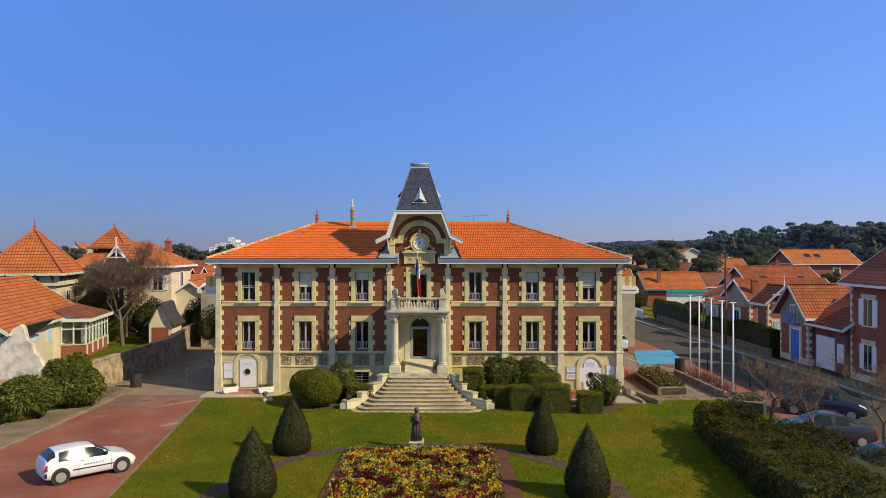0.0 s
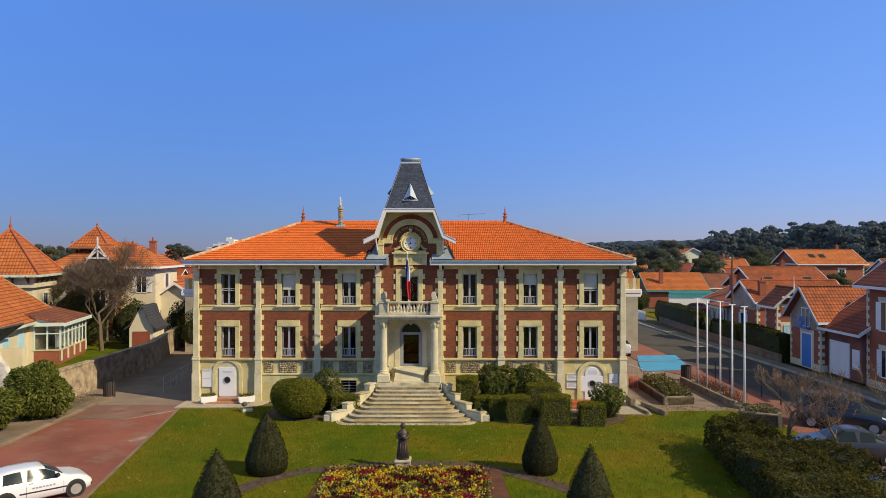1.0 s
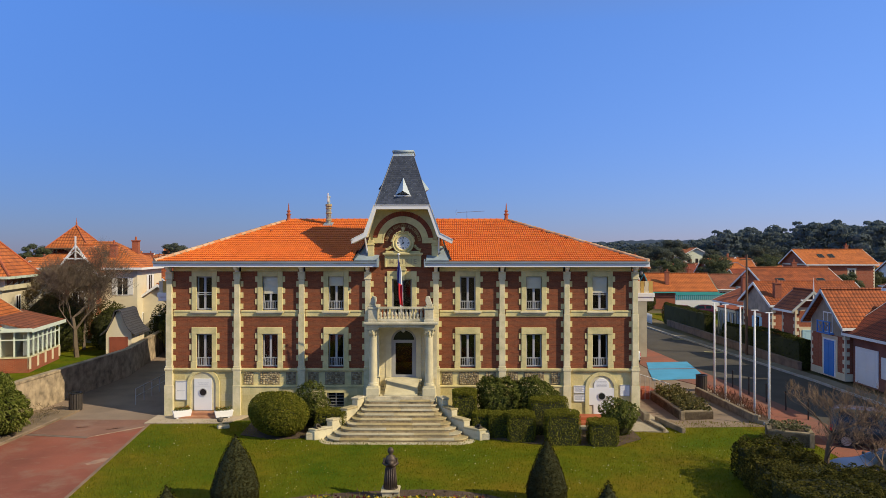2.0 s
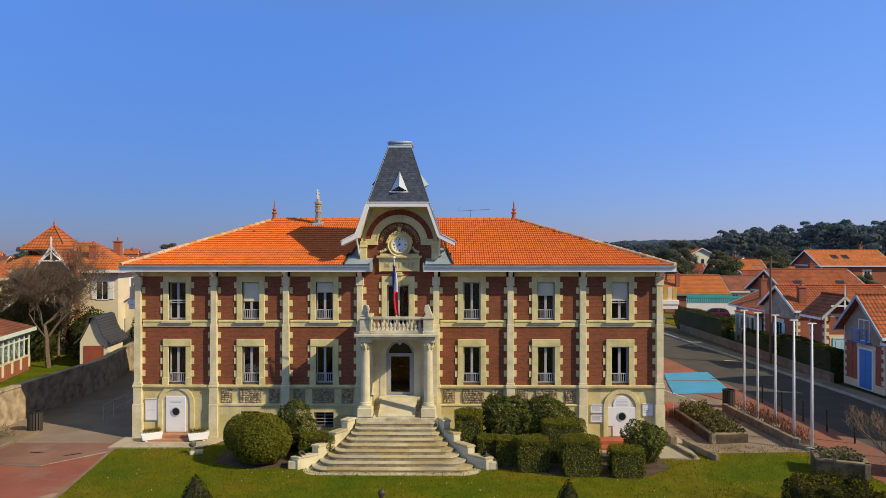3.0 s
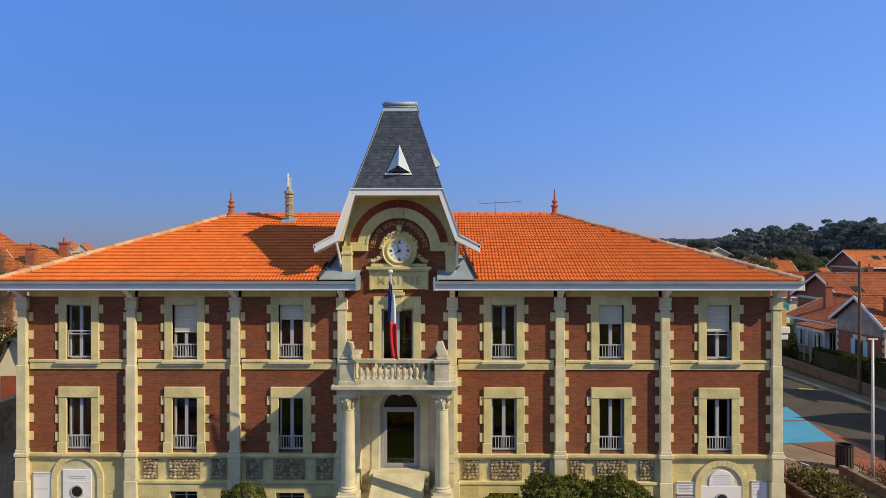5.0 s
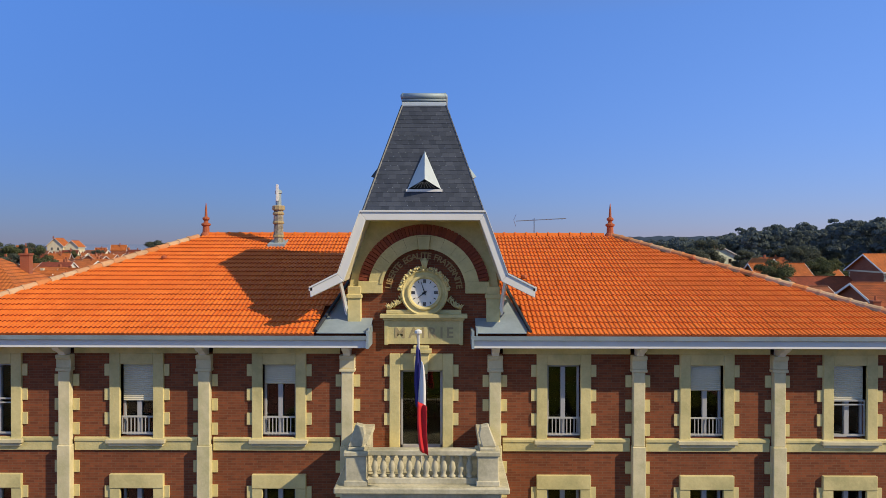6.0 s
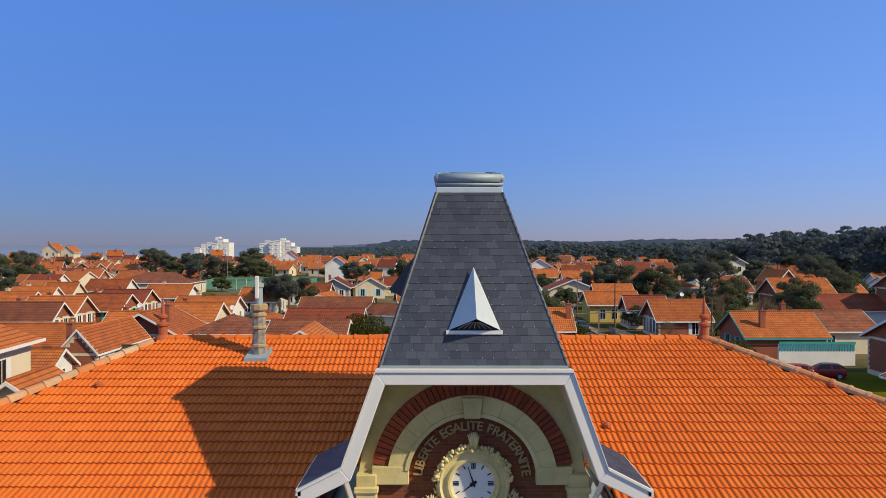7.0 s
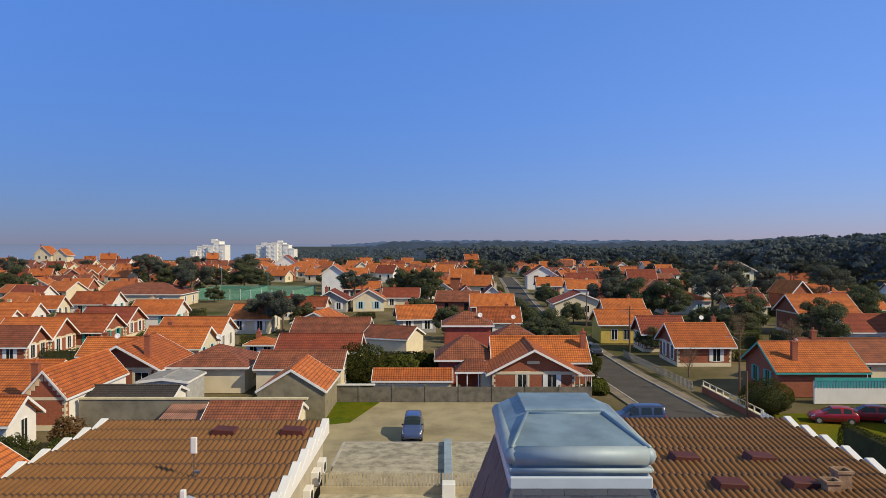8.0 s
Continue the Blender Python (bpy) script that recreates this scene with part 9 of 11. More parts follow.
def wing(x0, x1, y0, y1, z0, z1, n, label, vents):
    """A low roof of big rolled tiles in stepped courses, with stepped white verges."""
    t = thing("rear_wing", label, "building", (0, 0, 0))
    part("wall", B().box(x0 + 0.15, x1 - 0.15, y0 + 0.15, y1 - 0.1, 0, z0 - 0.15), m_plain("wing_render", (0.42, 0.37, 0.27), 0.9, 0.2), t)
    dy = (y1 - y0) / n
    roll, drop = 0.30, z1 - z0
    for k in range(n):
        ya, yb = y0 + k * dy, y0 + (k + 1) * dy + 0.05
        xs = np.arange(x0 + 0.2, x1 - 0.2, roll / 8)
        prof = 0.13 * np.abs(np.sin((xs - x0) * math.pi / roll)) ** 0.6
        rows_ = ((ya, z0, 1.0), (ya + 0.95 * dy, z0 + 0.95 * drop, 1.0), (yb, z1, 1.0), (yb + 0.02, z1 - 0.05, 1.0), (yb - 0.02, z0 - 0.05, 0.0))
        v = np.concatenate([np.stack([xs, np.full_like(xs, yy), zz + prof * c], 1) for yy, zz, c in rows_])
        m = len(xs)
        i = np.arange(m - 1)
        f = np.concatenate([np.stack([r * m + i, r * m + i + 1, (r + 1) * m + i + 1, (r + 1) * m + i], 1) for r in range(4)])
        tc = mesh_np("tile_course", v, f, WING_TILE)
        tc.materials.append(WING_CREST)
        # the crest and back of each course take the darker tile
        for p in tc.polygons:
            if p.index >= m - 1:
                p.material_index = 1
        part("tile_course", tc, None, t)
        for s, xx in ((-1, x0), (1, x1)):
            part("verge", B().ext([(ya + 0.08, z0 - 0.45), (ya + 0.08, z0 - 0.06), (yb - 0.12, z1 + 0.20), (yb + 0.03, z1 + 0.19), (yb + 0.06, z1 + 0.05), (yb + 0.06, z0 - 0.45)], "x", xx - 0.2, xx + 0.2), WHITE, t, "white stepped verge", bevel=0.02)
    for x, y in vents:
        z = z0 + 0.12
        part("roof_vent", B().ext([(-0.75, 0.0), (0.75, 0.0), (0.6, 0.35), (-0.6, 0.42)], "y", y - 0.5, y + 0.5).move(Matrix.Translation((x, 0, z))), m_plain("dark_red_vent", (0.09, 0.02, 0.015), 0.7, 0.2), t, "low dark red roof vent", bevel=0.03)
    return t


wing(-21.1, -8.0, 20.2, 36.6, 5.46, 5.70, 8, "rear wing with brown rolled tiles and stepped white verges", ((-13.2, 34.2), (-9.4, 34.2)))
wing(6.5, 19.6, 20.8, 37.2, 5.46, 5.70, 8, "rear wing with brown rolled tiles and white stepped gable edges", ((10.8, 29.4), (14.5, 29.4), (11.5, 25.6), (14.7, 25.7)))
CHIM_RENDER = m_plain("weathered_chimney_render", (0.34, 0.22, 0.14), 0.95, 0.45, 3.0, 14, 0.5)
for x, y, top in ((15.55, 25.0, 6.2), (16.35, 25.6, 6.45)):
    st_ = thing("chimney_stack", "short weathered square chimney with an open top", "chimney", (x, y, 5.3), 0, "rear wing chimneys")
    h = top - 5.3
    part("chimney_shaft", B().box(-0.30, 0.30, -0.30, 0.30, 0, h - 0.12), CHIM_RENDER, st_, bevel=0.02)
    part("rim", B().box(-0.36, 0.36, -0.36, -0.24, h - 0.12, h).box(-0.36, 0.36, 0.24, 0.36, h - 0.12, h).box(-0.36, -0.24, -0.24, 0.24, h - 0.12, h).box(0.24, 0.36, -0.24, 0.24, h - 0.12, h), CHIM_RENDER, st_, "crumbling raised rim")
    # black plate in place of the shade down an open flue
    part("hollow_top", B().box(-0.24, 0.24, -0.24, 0.24, h - 0.12, h - 0.10), BLACK, st_)
for k, (x, y, z) in enumerate(((-7.96, 35.0, 3.2), (-7.96, 33.2, 3.2), (-7.96, 31.0, 3.0))):
    ac = thing("air_conditioner", "white outdoor air conditioning unit on the wing wall", "air conditioner", (x, y, z), 90, "air conditioners")
    part("case", B().box(-0.45, 0.45, -0.2, 0.2, 0, 0.75), WHITE, ac, bevel=0.02)
    part("fan_grille", B().ring(-0.1, 0.37, 0.05, 0.28, -0.22, -0.2, 0, 360, 14), BLACK, ac)
    part("bracket", B().box(-0.4, 0.4, -0.2, 0.45, -0.06, 0.0), CHROME, ac)
GRAVEL = m_plain("pale_gravel", (0.40, 0.365, 0.28), 0.95, 0.5, 1.5, 7, 1.0)
tagged(part("flat_roof", B().box(-7.6, 6.3, 20.5, 42.0, 2.6, 2.9), GRAVEL, None, "flat gravel roof between the wings"), kind="structure")
tagged(part("court_wall", B().box(-7.7, 6.4, 42.0, 42.2, 0, 2.93).box(-7.75, -7.6, 37.0, 42.0, 0, 2.95).box(6.3, 6.5, 37.2, 42.0, 0, 2.95), CONCRETE, None, "low concrete parapet wall"), kind="structure")
PARAPET = m_plain("weathered_slat", (0.46, 0.40, 0.28), 0.9, 0.25)
cl = thing("slatted_parapet", "cream slatted parapet across the court", "parapet", (0, 0, 0))
part("parapet_base", B().box(-7.6, 1.5, 32.4, 32.6, 2.9, 3.3), PARAPET, cl)
for k in range(46):
    part("slat", B().box(-7.5 + k * 0.2, -7.38 + k * 0.2, 32.45, 32.53, 3.3, 4.0), PARAPET, cl)
dk = thing("duct", "grey metal roof duct on gravel", "duct", (0, 0, 0))
part("duct_run", B().box(-1.0, -0.5, 33.0, 42.0, 2.9, 3.2), ZINC, dk, bevel=0.03)
part("duct_cap", B().box(-1.1, -0.4, 31.6, 32.3, 2.9, 3.7), WHITE, dk, bevel=0.03)
flat("car_park", [(-13.0, 42.2), (14.0, 42.2), (14.0, 66.6), (-13.0, 66.6)], 0.02, m_plain("sandy_car_park", (0.345, 0.295, 0.18), 0.95, 0.35, 0.35, 6, 0.5), "pale sandy car park", thick=0.1)
flat("car_park_grass", [(-13.2, 57.0), (-9.5, 58.5), (-7.5, 66.6), (-13.2, 66.6)], 0.04, GRASS, thick=0.06)
car("blue_van", "small blue van parked on sandy ground", (-3.6, 54.0, 0.02), 270, m_paint("blue_van_paint", (0.05, 0.08, 0.21)), 4.1, 1.7, 1.8, "van")
car("blue_people_carrier", "dark blue van parked at the street side", (16.2, 57.6, 0.0), 180, m_paint("navy_paint", (0.03, 0.05, 0.13)), 4.8, 1.85, 1.9, "van")
car("parked_car", "dark car parked along the garden fence", (21.0, 97.5, 0.0), 268, m_paint("black_paint", (0.025, 0.03, 0.045)), 4.2, 1.7, 1.45, "hatch")
FENCE_WOOD = m_plain("weathered_fence_wood", (0.40, 0.37, 0.31), 0.9, 0.3)
PALE_PICKET = mesh_of("picket", B().box(-0.02, 0.02, -0.07, 0.07, 0.12, 1.15), FENCE_WOOD)
gf = thing("garden_fence", "pale wooden garden fence along the far pavement", "fence", (26.0, 71.5, 0.0), 4.3)
for k in range(64):
    part("picket", PALE_PICKET, None, gf, at=(0, k * 0.36, 0))
part("fence_rail", B().box(0.02, 0.06, 0, 23.0, 0.35, 0.43), FENCE_WOOD, gf)
part("fence_rail", B().box(0.02, 0.06, 0, 23.0, 0.9, 0.98), FENCE_WOOD, gf)
bw = thing("garden_wall_rail", "low brick garden wall with pale railing by the street", "wall", (27.6, 58.0, 0.0), 2)
part("wall_face", B().box(-0.12, 0.12, 0, 13.4, 0, 0.7), REDWALL, bw)
part("coping", B().box(-0.17, 0.17, 0, 13.4, 0.7, 0.78), CREAM, bw)
for k in range(9):
    part("pier", B().box(-0.06, 0.06, k * 1.66 - 0.06, k * 1.66 + 0.06, 0.78, 1.3), CREAM, bw)
part("rail", B().box(-0.04, 0.04, 0, 13.4, 1.22, 1.3), CREAM, bw)
PANEL_GREY = m_plain("mossy_panel_concrete", (0.17, 0.155, 0.125), 0.95, 0.45, 1.2, 10, 0.4)
fw = thing("boundary_wall", "concrete panel wall behind the car park", "wall", (0, 0, 0))
for k in range(8):
    x = -13.0 + k * 3.4
    part("wall_panel", B().box(x + 0.08, x + 3.32, 66.75, 66.87, 0, 1.55 if k else 1.7), PANEL_GREY, fw)
    part("wall_post", B().box(x - 0.1, x + 0.1, 66.7, 66.92, 0, 1.75), PANEL_GREY, fw)
part("coping", B().box(-13.2, -8.0, 66.6, 67.0, 1.72, 1.84), WHITE, fw)

# big walled yard on the left
yw = thing("yard_wall", "long grey rendered yard wall with pale coping", "wall", (0, 0, 0))
part("wall_face", B().box(-33.2, -13.2, 57.0, 57.3, 0, 2.45), m_plain("stained_yard_render", (0.22, 0.205, 0.165), 0.95, 0.4, 0.7, 9, 0.4), yw)
part("coping", B().box(-33.2, -13.0, 56.9, 57.4, 2.45, 2.58), STONE_PALE, yw)
house("lean-to with orange tiles against the yard wall", (-17.0, 55.0, 0), 0, 7.6, 4.2, 1.7, 2.6, "x", ROOF_BROWN, CREAM, [], 0.2, name="lean_to")
cr = thing("lean_to_roof", "pale corrugated lean-to roof against the yard wall", "shed", (-23.0, 55.4, 0.0))
part("sheet", B().slab([(-1.9, -1.5, 1.5), (1.9, -1.5, 1.5), (1.9, 1.5, 2.1), (-1.9, 1.5, 2.1)], 0.06), m_rooftile("pink_corrugated", (0.50, 0.26, 0.18), (0.44, 0.22, 0.15), 0.18, 3.0), cr)
part("post", B().box(-1.8, -1.65, -1.4, -1.25, 0, 1.5), WOOD, cr)
part("post", B().box(1.65, 1.8, -1.4, -1.25, 0, 1.5), WOOD, cr)
part("side_wall", B().box(-1.85, 1.85, 1.35, 1.5, 0, 2.0), GREYWALL, cr)
car("grey_car", "dark grey car beside the yard wall", (-27.2, 51.0, 0.0), 80, m_paint("graphite_paint", (0.06, 0.065, 0.07)), 4.1, 1.7, 1.45, "hatch")
house("small white house with orange roof near the rear wing", (-38.2, 50.9, 0), 0, 7.2, 4.0, 2.6, 4.0, "x", ROOF_ORANGE, WHITEWALL, [("e", 0.3, 0.3, 0.8, 1.9, "plain", W_)], 0.5, name="white_house")
hb_ = house("long house with brick gable and white side wall", (-35.5, 61.4, 0), 0, 3.7, 11.5, 3.1, 5.2, "y", ROOF_ORANGE, REDWALL, [("e", 2.0, 0.8, 0.9, 1.4, "plain", W_), ("e", -2.0, 0.8, 0.9, 1.4, "open", W_)], 0.25, [(-1.1, -5.0, 5.7)], name="long_house", quoins=True)
for sx in (-1, 1):
    for k in range(5):
        x = sx * (1.68 - k * 0.36)
        part("gable_step", B().box(x - 0.19, x + 0.19, -5.80, -5.74, 2.72 + k * 0.40, 3.32 + k * 0.40), CREAM, hb_)
part("white_side", B().box(1.85, 1.89, -5.2, 5.75, 0, 2.7), WHITEWALL, hb_)
house("orange-roofed house beside the brick gable", (-42.0, 62.0, 0), 0, 9.0, 8.0, 2.9, 5.0, "x", ROOF_ORANGE, REDWALL, [("s", 0, 0.9, 0.9, 1.5, "open", W_)], 0.5, name="brick_house")
house("brick house with deep orange gable roof and awning", (-35.6, 74.5, 0), 0, 8.0, 9.0, 3.1, 5.3, "y", ROOF_ORANGE, REDWALL, [("s", 2.4, 0.7, 1.4, 1.7, "plain", W_), ("s", -2.0, 0.7, 0.9, 1.6, "open", W_)], 0.7, [(2.6, -3.4, 6.2)], quoins=True, name="brick_house")
house("low house with brown hipped roof and pale wall", (-26.5, 75.0, 0), 0, 8.0, 8.0, 2.9, 4.8, "y", ROOF_BROWN, CREAM, [("s", -1.8, 0.8, 0.9, 1.5, "plain", W_), ("e", 0, 0.8, 1.4, 1.5, "plain", W_)], 0.5, hip=True, name="low_house")
house("grey metal garage with dark opening", (-28.6, 66.5, 0), 0, 4.8, 5.0, 2.6, 2.9, "y", m_plain("corrugated_roof", (0.30, 0.30, 0.30), 0.7), m_plain("grey_cladding", (0.42, 0.43, 0.45), 0.6), [("s", -0.6, 0.1, 2.4, 2.0, "plain", (GREYWALL, GREYWALL))], 0.15, name="garage")
house("dark roofed shed with blue shutters", (-30.2, 60.5, 0), 0, 9.0, 3.6, 2.2, 2.9, "x", m_rooftile("dark_ribbed_roof", (0.10, 0.095, 0.09), (0.08, 0.075, 0.07)), WHITEWALL, [("s", -0.8, 1.0, 0.9, 0.9, "shut", BL_), ("s", 1.0, 1.0, 0.9, 0.9, "shut", BL_)], 0.25, name="shed")
house("grey gable outhouse with orange roof", (-15.0, 63.5, 0), 0, 6.2, 8.0, 2.7, 4.6, "y", ROOF_ORANGE, m_plain("bare_render", (0.25, 0.22, 0.15), 0.95, 0.35), [], 0.15, name="outhouse")
house("orange-roofed workshop behind the outhouse", (-16.5, 73.0, 0), 0, 9.0, 6.0, 2.9, 4.2, "x", ROOF_BROWN, CREAM, [("e", 0, 0.8, 0.9, 1.4, "plain", W_)], 0.3, name="workshop")
house("long low orange shed with pale wall", (-4.3, 70.2, 0), 0, 8.0, 3.0, 1.9, 2.7, "x", ROOF_ORANGE, CREAM, [], 0.25, name="long_shed")
house("long low house with orange roof", (-16.8, 86.0, 0), 0, 10.0, 6.5, 2.8, 4.4, "x", ROOF_RED, CREAM, [("s", -2.4, 0.8, 0.9, 1.5, "plain", W_)], 0.4, name="long_house")
house("house with a wide weathered red roof", (-18.0, 103.5, 0), 0, 11.0, 8.0, 2.9, 4.6, "x", ROOF_BROWN, CREAM, [("s", 0, 0.8, 0.9, 1.5, "open", W_)], 0.4, name="wide_house")
house("cream shed with two orange roof slopes", (-8.5, 99.5, 0), -20, 7.0, 6.5, 2.5, 3.8, "x", ROOF_BROWN, CREAM, [], 0.3, name="shed")
rh = house("red and cream house with wide gable and white shutters", (8.4, 72.6, 0), 0, 8.6, 8.2, 2.9, 5.1, "y", ROOF_ORANGE, REDWALL, [("s", -1.2, 0.7, 0.9, 1.8, "plain", W_), ("s", 1.9, 0.7, 0.9, 1.8, "open", W_)], 0.7, quoins=True, name="brick_house")
part("gable_band", B().box(-4.3, 4.3, -4.16, -4.1, 2.55, 2.8), CREAM, rh)
part("gable_plaque", B().box(-0.7, 0.6, -4.15, -4.1, 3.6, 3.9), CREAM, rh)
po = thing("porch", "open tiled porch on white posts beside the red house", "porch", (2.4, 71.0, 0.0))
part("roof", B().add([(-2.2, -1.4, 2.55), (1.9, -1.4, 2.55), (1.9, 1.6, 2.55), (-2.2, 1.6, 2.55), (-0.9, 0.7, 3.65), (0.8, 0.7, 3.65), (-2.2, -1.4, 2.43), (1.9, -1.4, 2.43), (1.9, 1.6, 2.43), (-2.2, 1.6, 2.43)],
                     [(0, 1, 5, 4), (1, 2, 5), (2, 3, 4, 5), (3, 0, 4), (0, 6, 7, 1), (1, 7, 8, 2), (2, 8, 9, 3), (3, 9, 6, 0), (6, 9, 8, 7)]), ROOF_BROWN, po)
part("fascia", B().box(-2.24, 1.94, -1.46, -1.40, 2.36, 2.56), WHITE, po)
for x in (-2.0, -0.9, 0.3):
    part("post", B().box(x - 0.06, x + 0.06, -1.3, -1.18, 0, 2.45), WHITE, po)
part("pier", B().box(0.6, 1.7, -1.25, 1.2, 0, 2.4), CREAM, po)
part("back_wall", B().box(-2.0, 0.6, 1.2, 1.4, 0, 2.5), PINKWALL, po)
gp = thing("glazed_porch", "small white glazed porch with a tiled lean-to roof", "porch", (12.7, 71.0, 0.0))
part("roof", B().slab([(0, -1.6, 2.9), (2.2, -1.6, 2.3), (2.2, 1.6, 2.3), (0, 1.6, 2.9)], 0.12), ROOF_BROWN, gp)
part("gutter", B().box(2.14, 2.26, -1.65, 1.65, 2.14, 2.28).box(0, 2.2, -1.68, -1.60, 2.14, 2.30), WHITE, gp)
part("base_wall", B().box(0, 2.0, -1.5, 1.5, 0, 0.7), CREAM, gp)
part("glazing", B().box(0.05, 1.9, -1.44, -1.42, 0.7, 2.2).box(1.88, 1.90, -1.44, 1.44, 0.7, 2.2), GLASS, gp)
for x in (0.05, 0.7, 1.35, 1.95):
    part("mullion", B().box(x - 0.04, x + 0.04, -1.5, -1.42, 0.7, 2.2), WHITE, gp)
for y in (-0.5, 0.5, 1.46):
    part("mullion", B().box(1.88, 1.96, y - 0.04, y + 0.04, 0.7, 2.2), WHITE, gp)
for x, y, d, m, k in ((15.3, 76.5, (3.4, 3.6, 3.4), LEAF_DARK, 0), (15.6, 70.6, (2.6, 2.4, 1.5), LEAF_OLIVE, 1), (-10.6, 75.6, (5.6, 4.6, 4.6), LEAF_DARK, 2), (-6.3, 79.5, (5.4, 3.4, 2.6), LEAF_OLIVE, 3), (-3.2, 82.5, (3.4, 2.6, 2.4), LEAF_DARK, 4)):
    shrub("garden_shrub", "big leafy evergreen shrub in a back garden", "bush", (x, y, 0.0), d, "ball", 0.26, m, 7000, 240 + k, rough=0.2, aspect=0.5, shrink=0.7, group="garden shrubs")
house("orange cross roof behind the wide gable", (10.0, 77.5, 0), 0, 10.5, 6.0, 3.0, 5.2, "x", ROOF_ORANGE, REDWALL, [], 0.4, [(5.0, -1.4, 5.9)], name="house_wing")
house("square dark red tower house with low hipped roof", (2.0, 86.0, 0), 0, 5.8, 5.0, 5.9, 7.4, "x", ROOF_BROWN, PINKWALL, [("e", 0, 3.6, 0.9, 1.2, "plain", W_)], 0.4, hip=True, name="tower_house")
house("dark red wing with steep hipped orange roof", (1.6, 78.8, 0), 0, 6.4, 6.4, 2.9, 5.4, "x", ROOF_BROWN, PINKWALL, [("s", -1.0, 1.6, 0.5, 0.5, "plain", W_)], 0.5, hip=True, name="red_wing")
house("red house with satellite dish and hipped roof", (8.2, 88.5, 0), 0, 6.5, 6.5, 3.4, 5.6, "y", ROOF_BROWN, PINKWALL, [("s", 0, 1.0, 0.9, 1.3, "plain", W_)], 0.5, hip=True, name="red_house")
house("brick house with orange roof and skylights", (33.1, 91.0, 0), 0, 7.0, 7.6, 2.9, 5.2, "x", ROOF_ORANGE, REDWALL, [("s", 1.6, 0.7, 0.9, 1.8, "open", W_), ("w", -1.6, 0.7, 0.9, 1.8, "open", W_), ("w", 1.6, 0.7, 0.9, 1.8, "open", W_)], 0.6, [(3.0, 1.0, 5.9)], quoins=True, name="brick_house")
house("yellow veranda house with orange roof", (28.5, 112.0, 0), 0, 8.4, 7.0, 3.2, 5.0, "x", ROOF_ORANGE, m_plain("yellow_render", (0.55, 0.42, 0.10), 0.9, 0.15), [("s", -2, 0.6, 0.9, 1.6, "plain", W_), ("s", 0, 0.6, 0.9, 1.6, "plain", W_), ("s", 2, 0.6, 0.9, 1.6, "plain", W_)], 0.5, name="yellow_house")
house("brick house with bright orange gable roof", (66.0, 122.0, 0), 0, 10.0, 9.0, 4.0, 6.8, "x", ROOF_ORANGE, REDWALL, [("s", 1.6, 1.0, 0.9, 1.6, "open", W_)], 0.6, quoins=True, name="brick_house")
house("low red-roofed white house", (66.0, 105.0, 0), 0, 11.0, 8.0, 3.0, 5.0, "x", ROOF_RED, WHITEWALL, [("s", -2.4, 0.9, 2.2, 1.2, "plain", W_), ("w", 0, 0.9, 0.9, 1.3, "plain", W_)], 0.6, name="low_house")
house("brown-roofed house beside the teal house", (46.5, 78.0, 0), 0, 11.0, 8.0, 3.0, 4.9, "x", ROOF_BROWN, CREAM, [("s", 0, 0.9, 0.9, 1.4, "plain", W_)], 0.5, [(-4.0, 0.0, 5.8)], name="house")
house("cream bungalow with low red roof", (28.8, 153.0, 0), 0, 11.0, 8.0, 3.0, 5.2, "y", ROOF_RED, CREAM, [("s", -1.5, 0.9, 0.9, 1.5, "plain", W_), ("s", 1.5, 0.9, 0.9, 1.5, "plain", W_)], 0.6, name="bungalow")
house("tall narrow white gabled house", (-34.9, 216.0, 0), 0, 7.2, 8.0, 6.6, 9.2, "y", ROOF_ORANGE, WHITEWALL, [("s", 2.2, 4.2, 0.9, 1.8, "shut", TL_), ("s", -1.5, 1.0, 0.9, 1.5, "plain", W_)], 0.6, name="tall_house")
house("timber framed white gabled house with red roof", (32.6, 240.0, 0), 0, 10.0, 8.0, 5.0, 8.0, "y", ROOF_RED, WHITEWALL, [("s", -2.0, 3.2, 1.4, 1.5, "plain", (WOOD, WOOD)), ("s", 2.0, 3.2, 1.4, 1.5, "plain", (WOOD, WOOD))], 0.6, name="timber_house")
house("cream two-storey house on the wooded slope", (95.7, 232.0, 0), 6, 10.5, 9.0, 7.0, 9.6, "y", ROOF_ORANGE, m_plain("pale_green_render", (0.62, 0.64, 0.5), 0.9, 0.1), [("s", -2.6, 4, 1.0, 1.5, "open", (WOOD, WOOD)), ("s", 0.4, 4, 1.0, 1.5, "plain", (WOOD, WOOD)), ("s", 3.2, 4, 1.0, 1.5, "plain", (WOOD, WOOD)), ("s", 1.5, 1, 1.2, 1.6, "plain", (WOOD, WOOD))], 0.8, name="hillside_house")
house("white house with balcony before the woods", (80.0, 206.0, 0), 0, 9.0, 8.0, 4.5, 7.0, "y", ROOF_RED, WHITEWALL, [("s", -1.6, 2.6, 1.0, 1.4, "plain", W_), ("s", 1.6, 2.6, 1.0, 1.4, "plain", W_), ("s", 0, 0.6, 1.0, 1.4, "plain", W_)], 0.6, name="white_house")
house("big cream seaside villa with several gables", (-240.0, 420.0, 0), 0, 10.0, 9.0, 9.0, 13.5, "y", ROOF_ORANGE, CREAM, [("s", -2, 6, 1.2, 1.8, "plain", W_), ("s", 2, 6, 1.2, 1.8, "plain", W_), ("s", 0, 2, 1.2, 1.8, "plain", W_)], 0.7, [(-3.5, 0, 14.5)], name="seaside_villa")
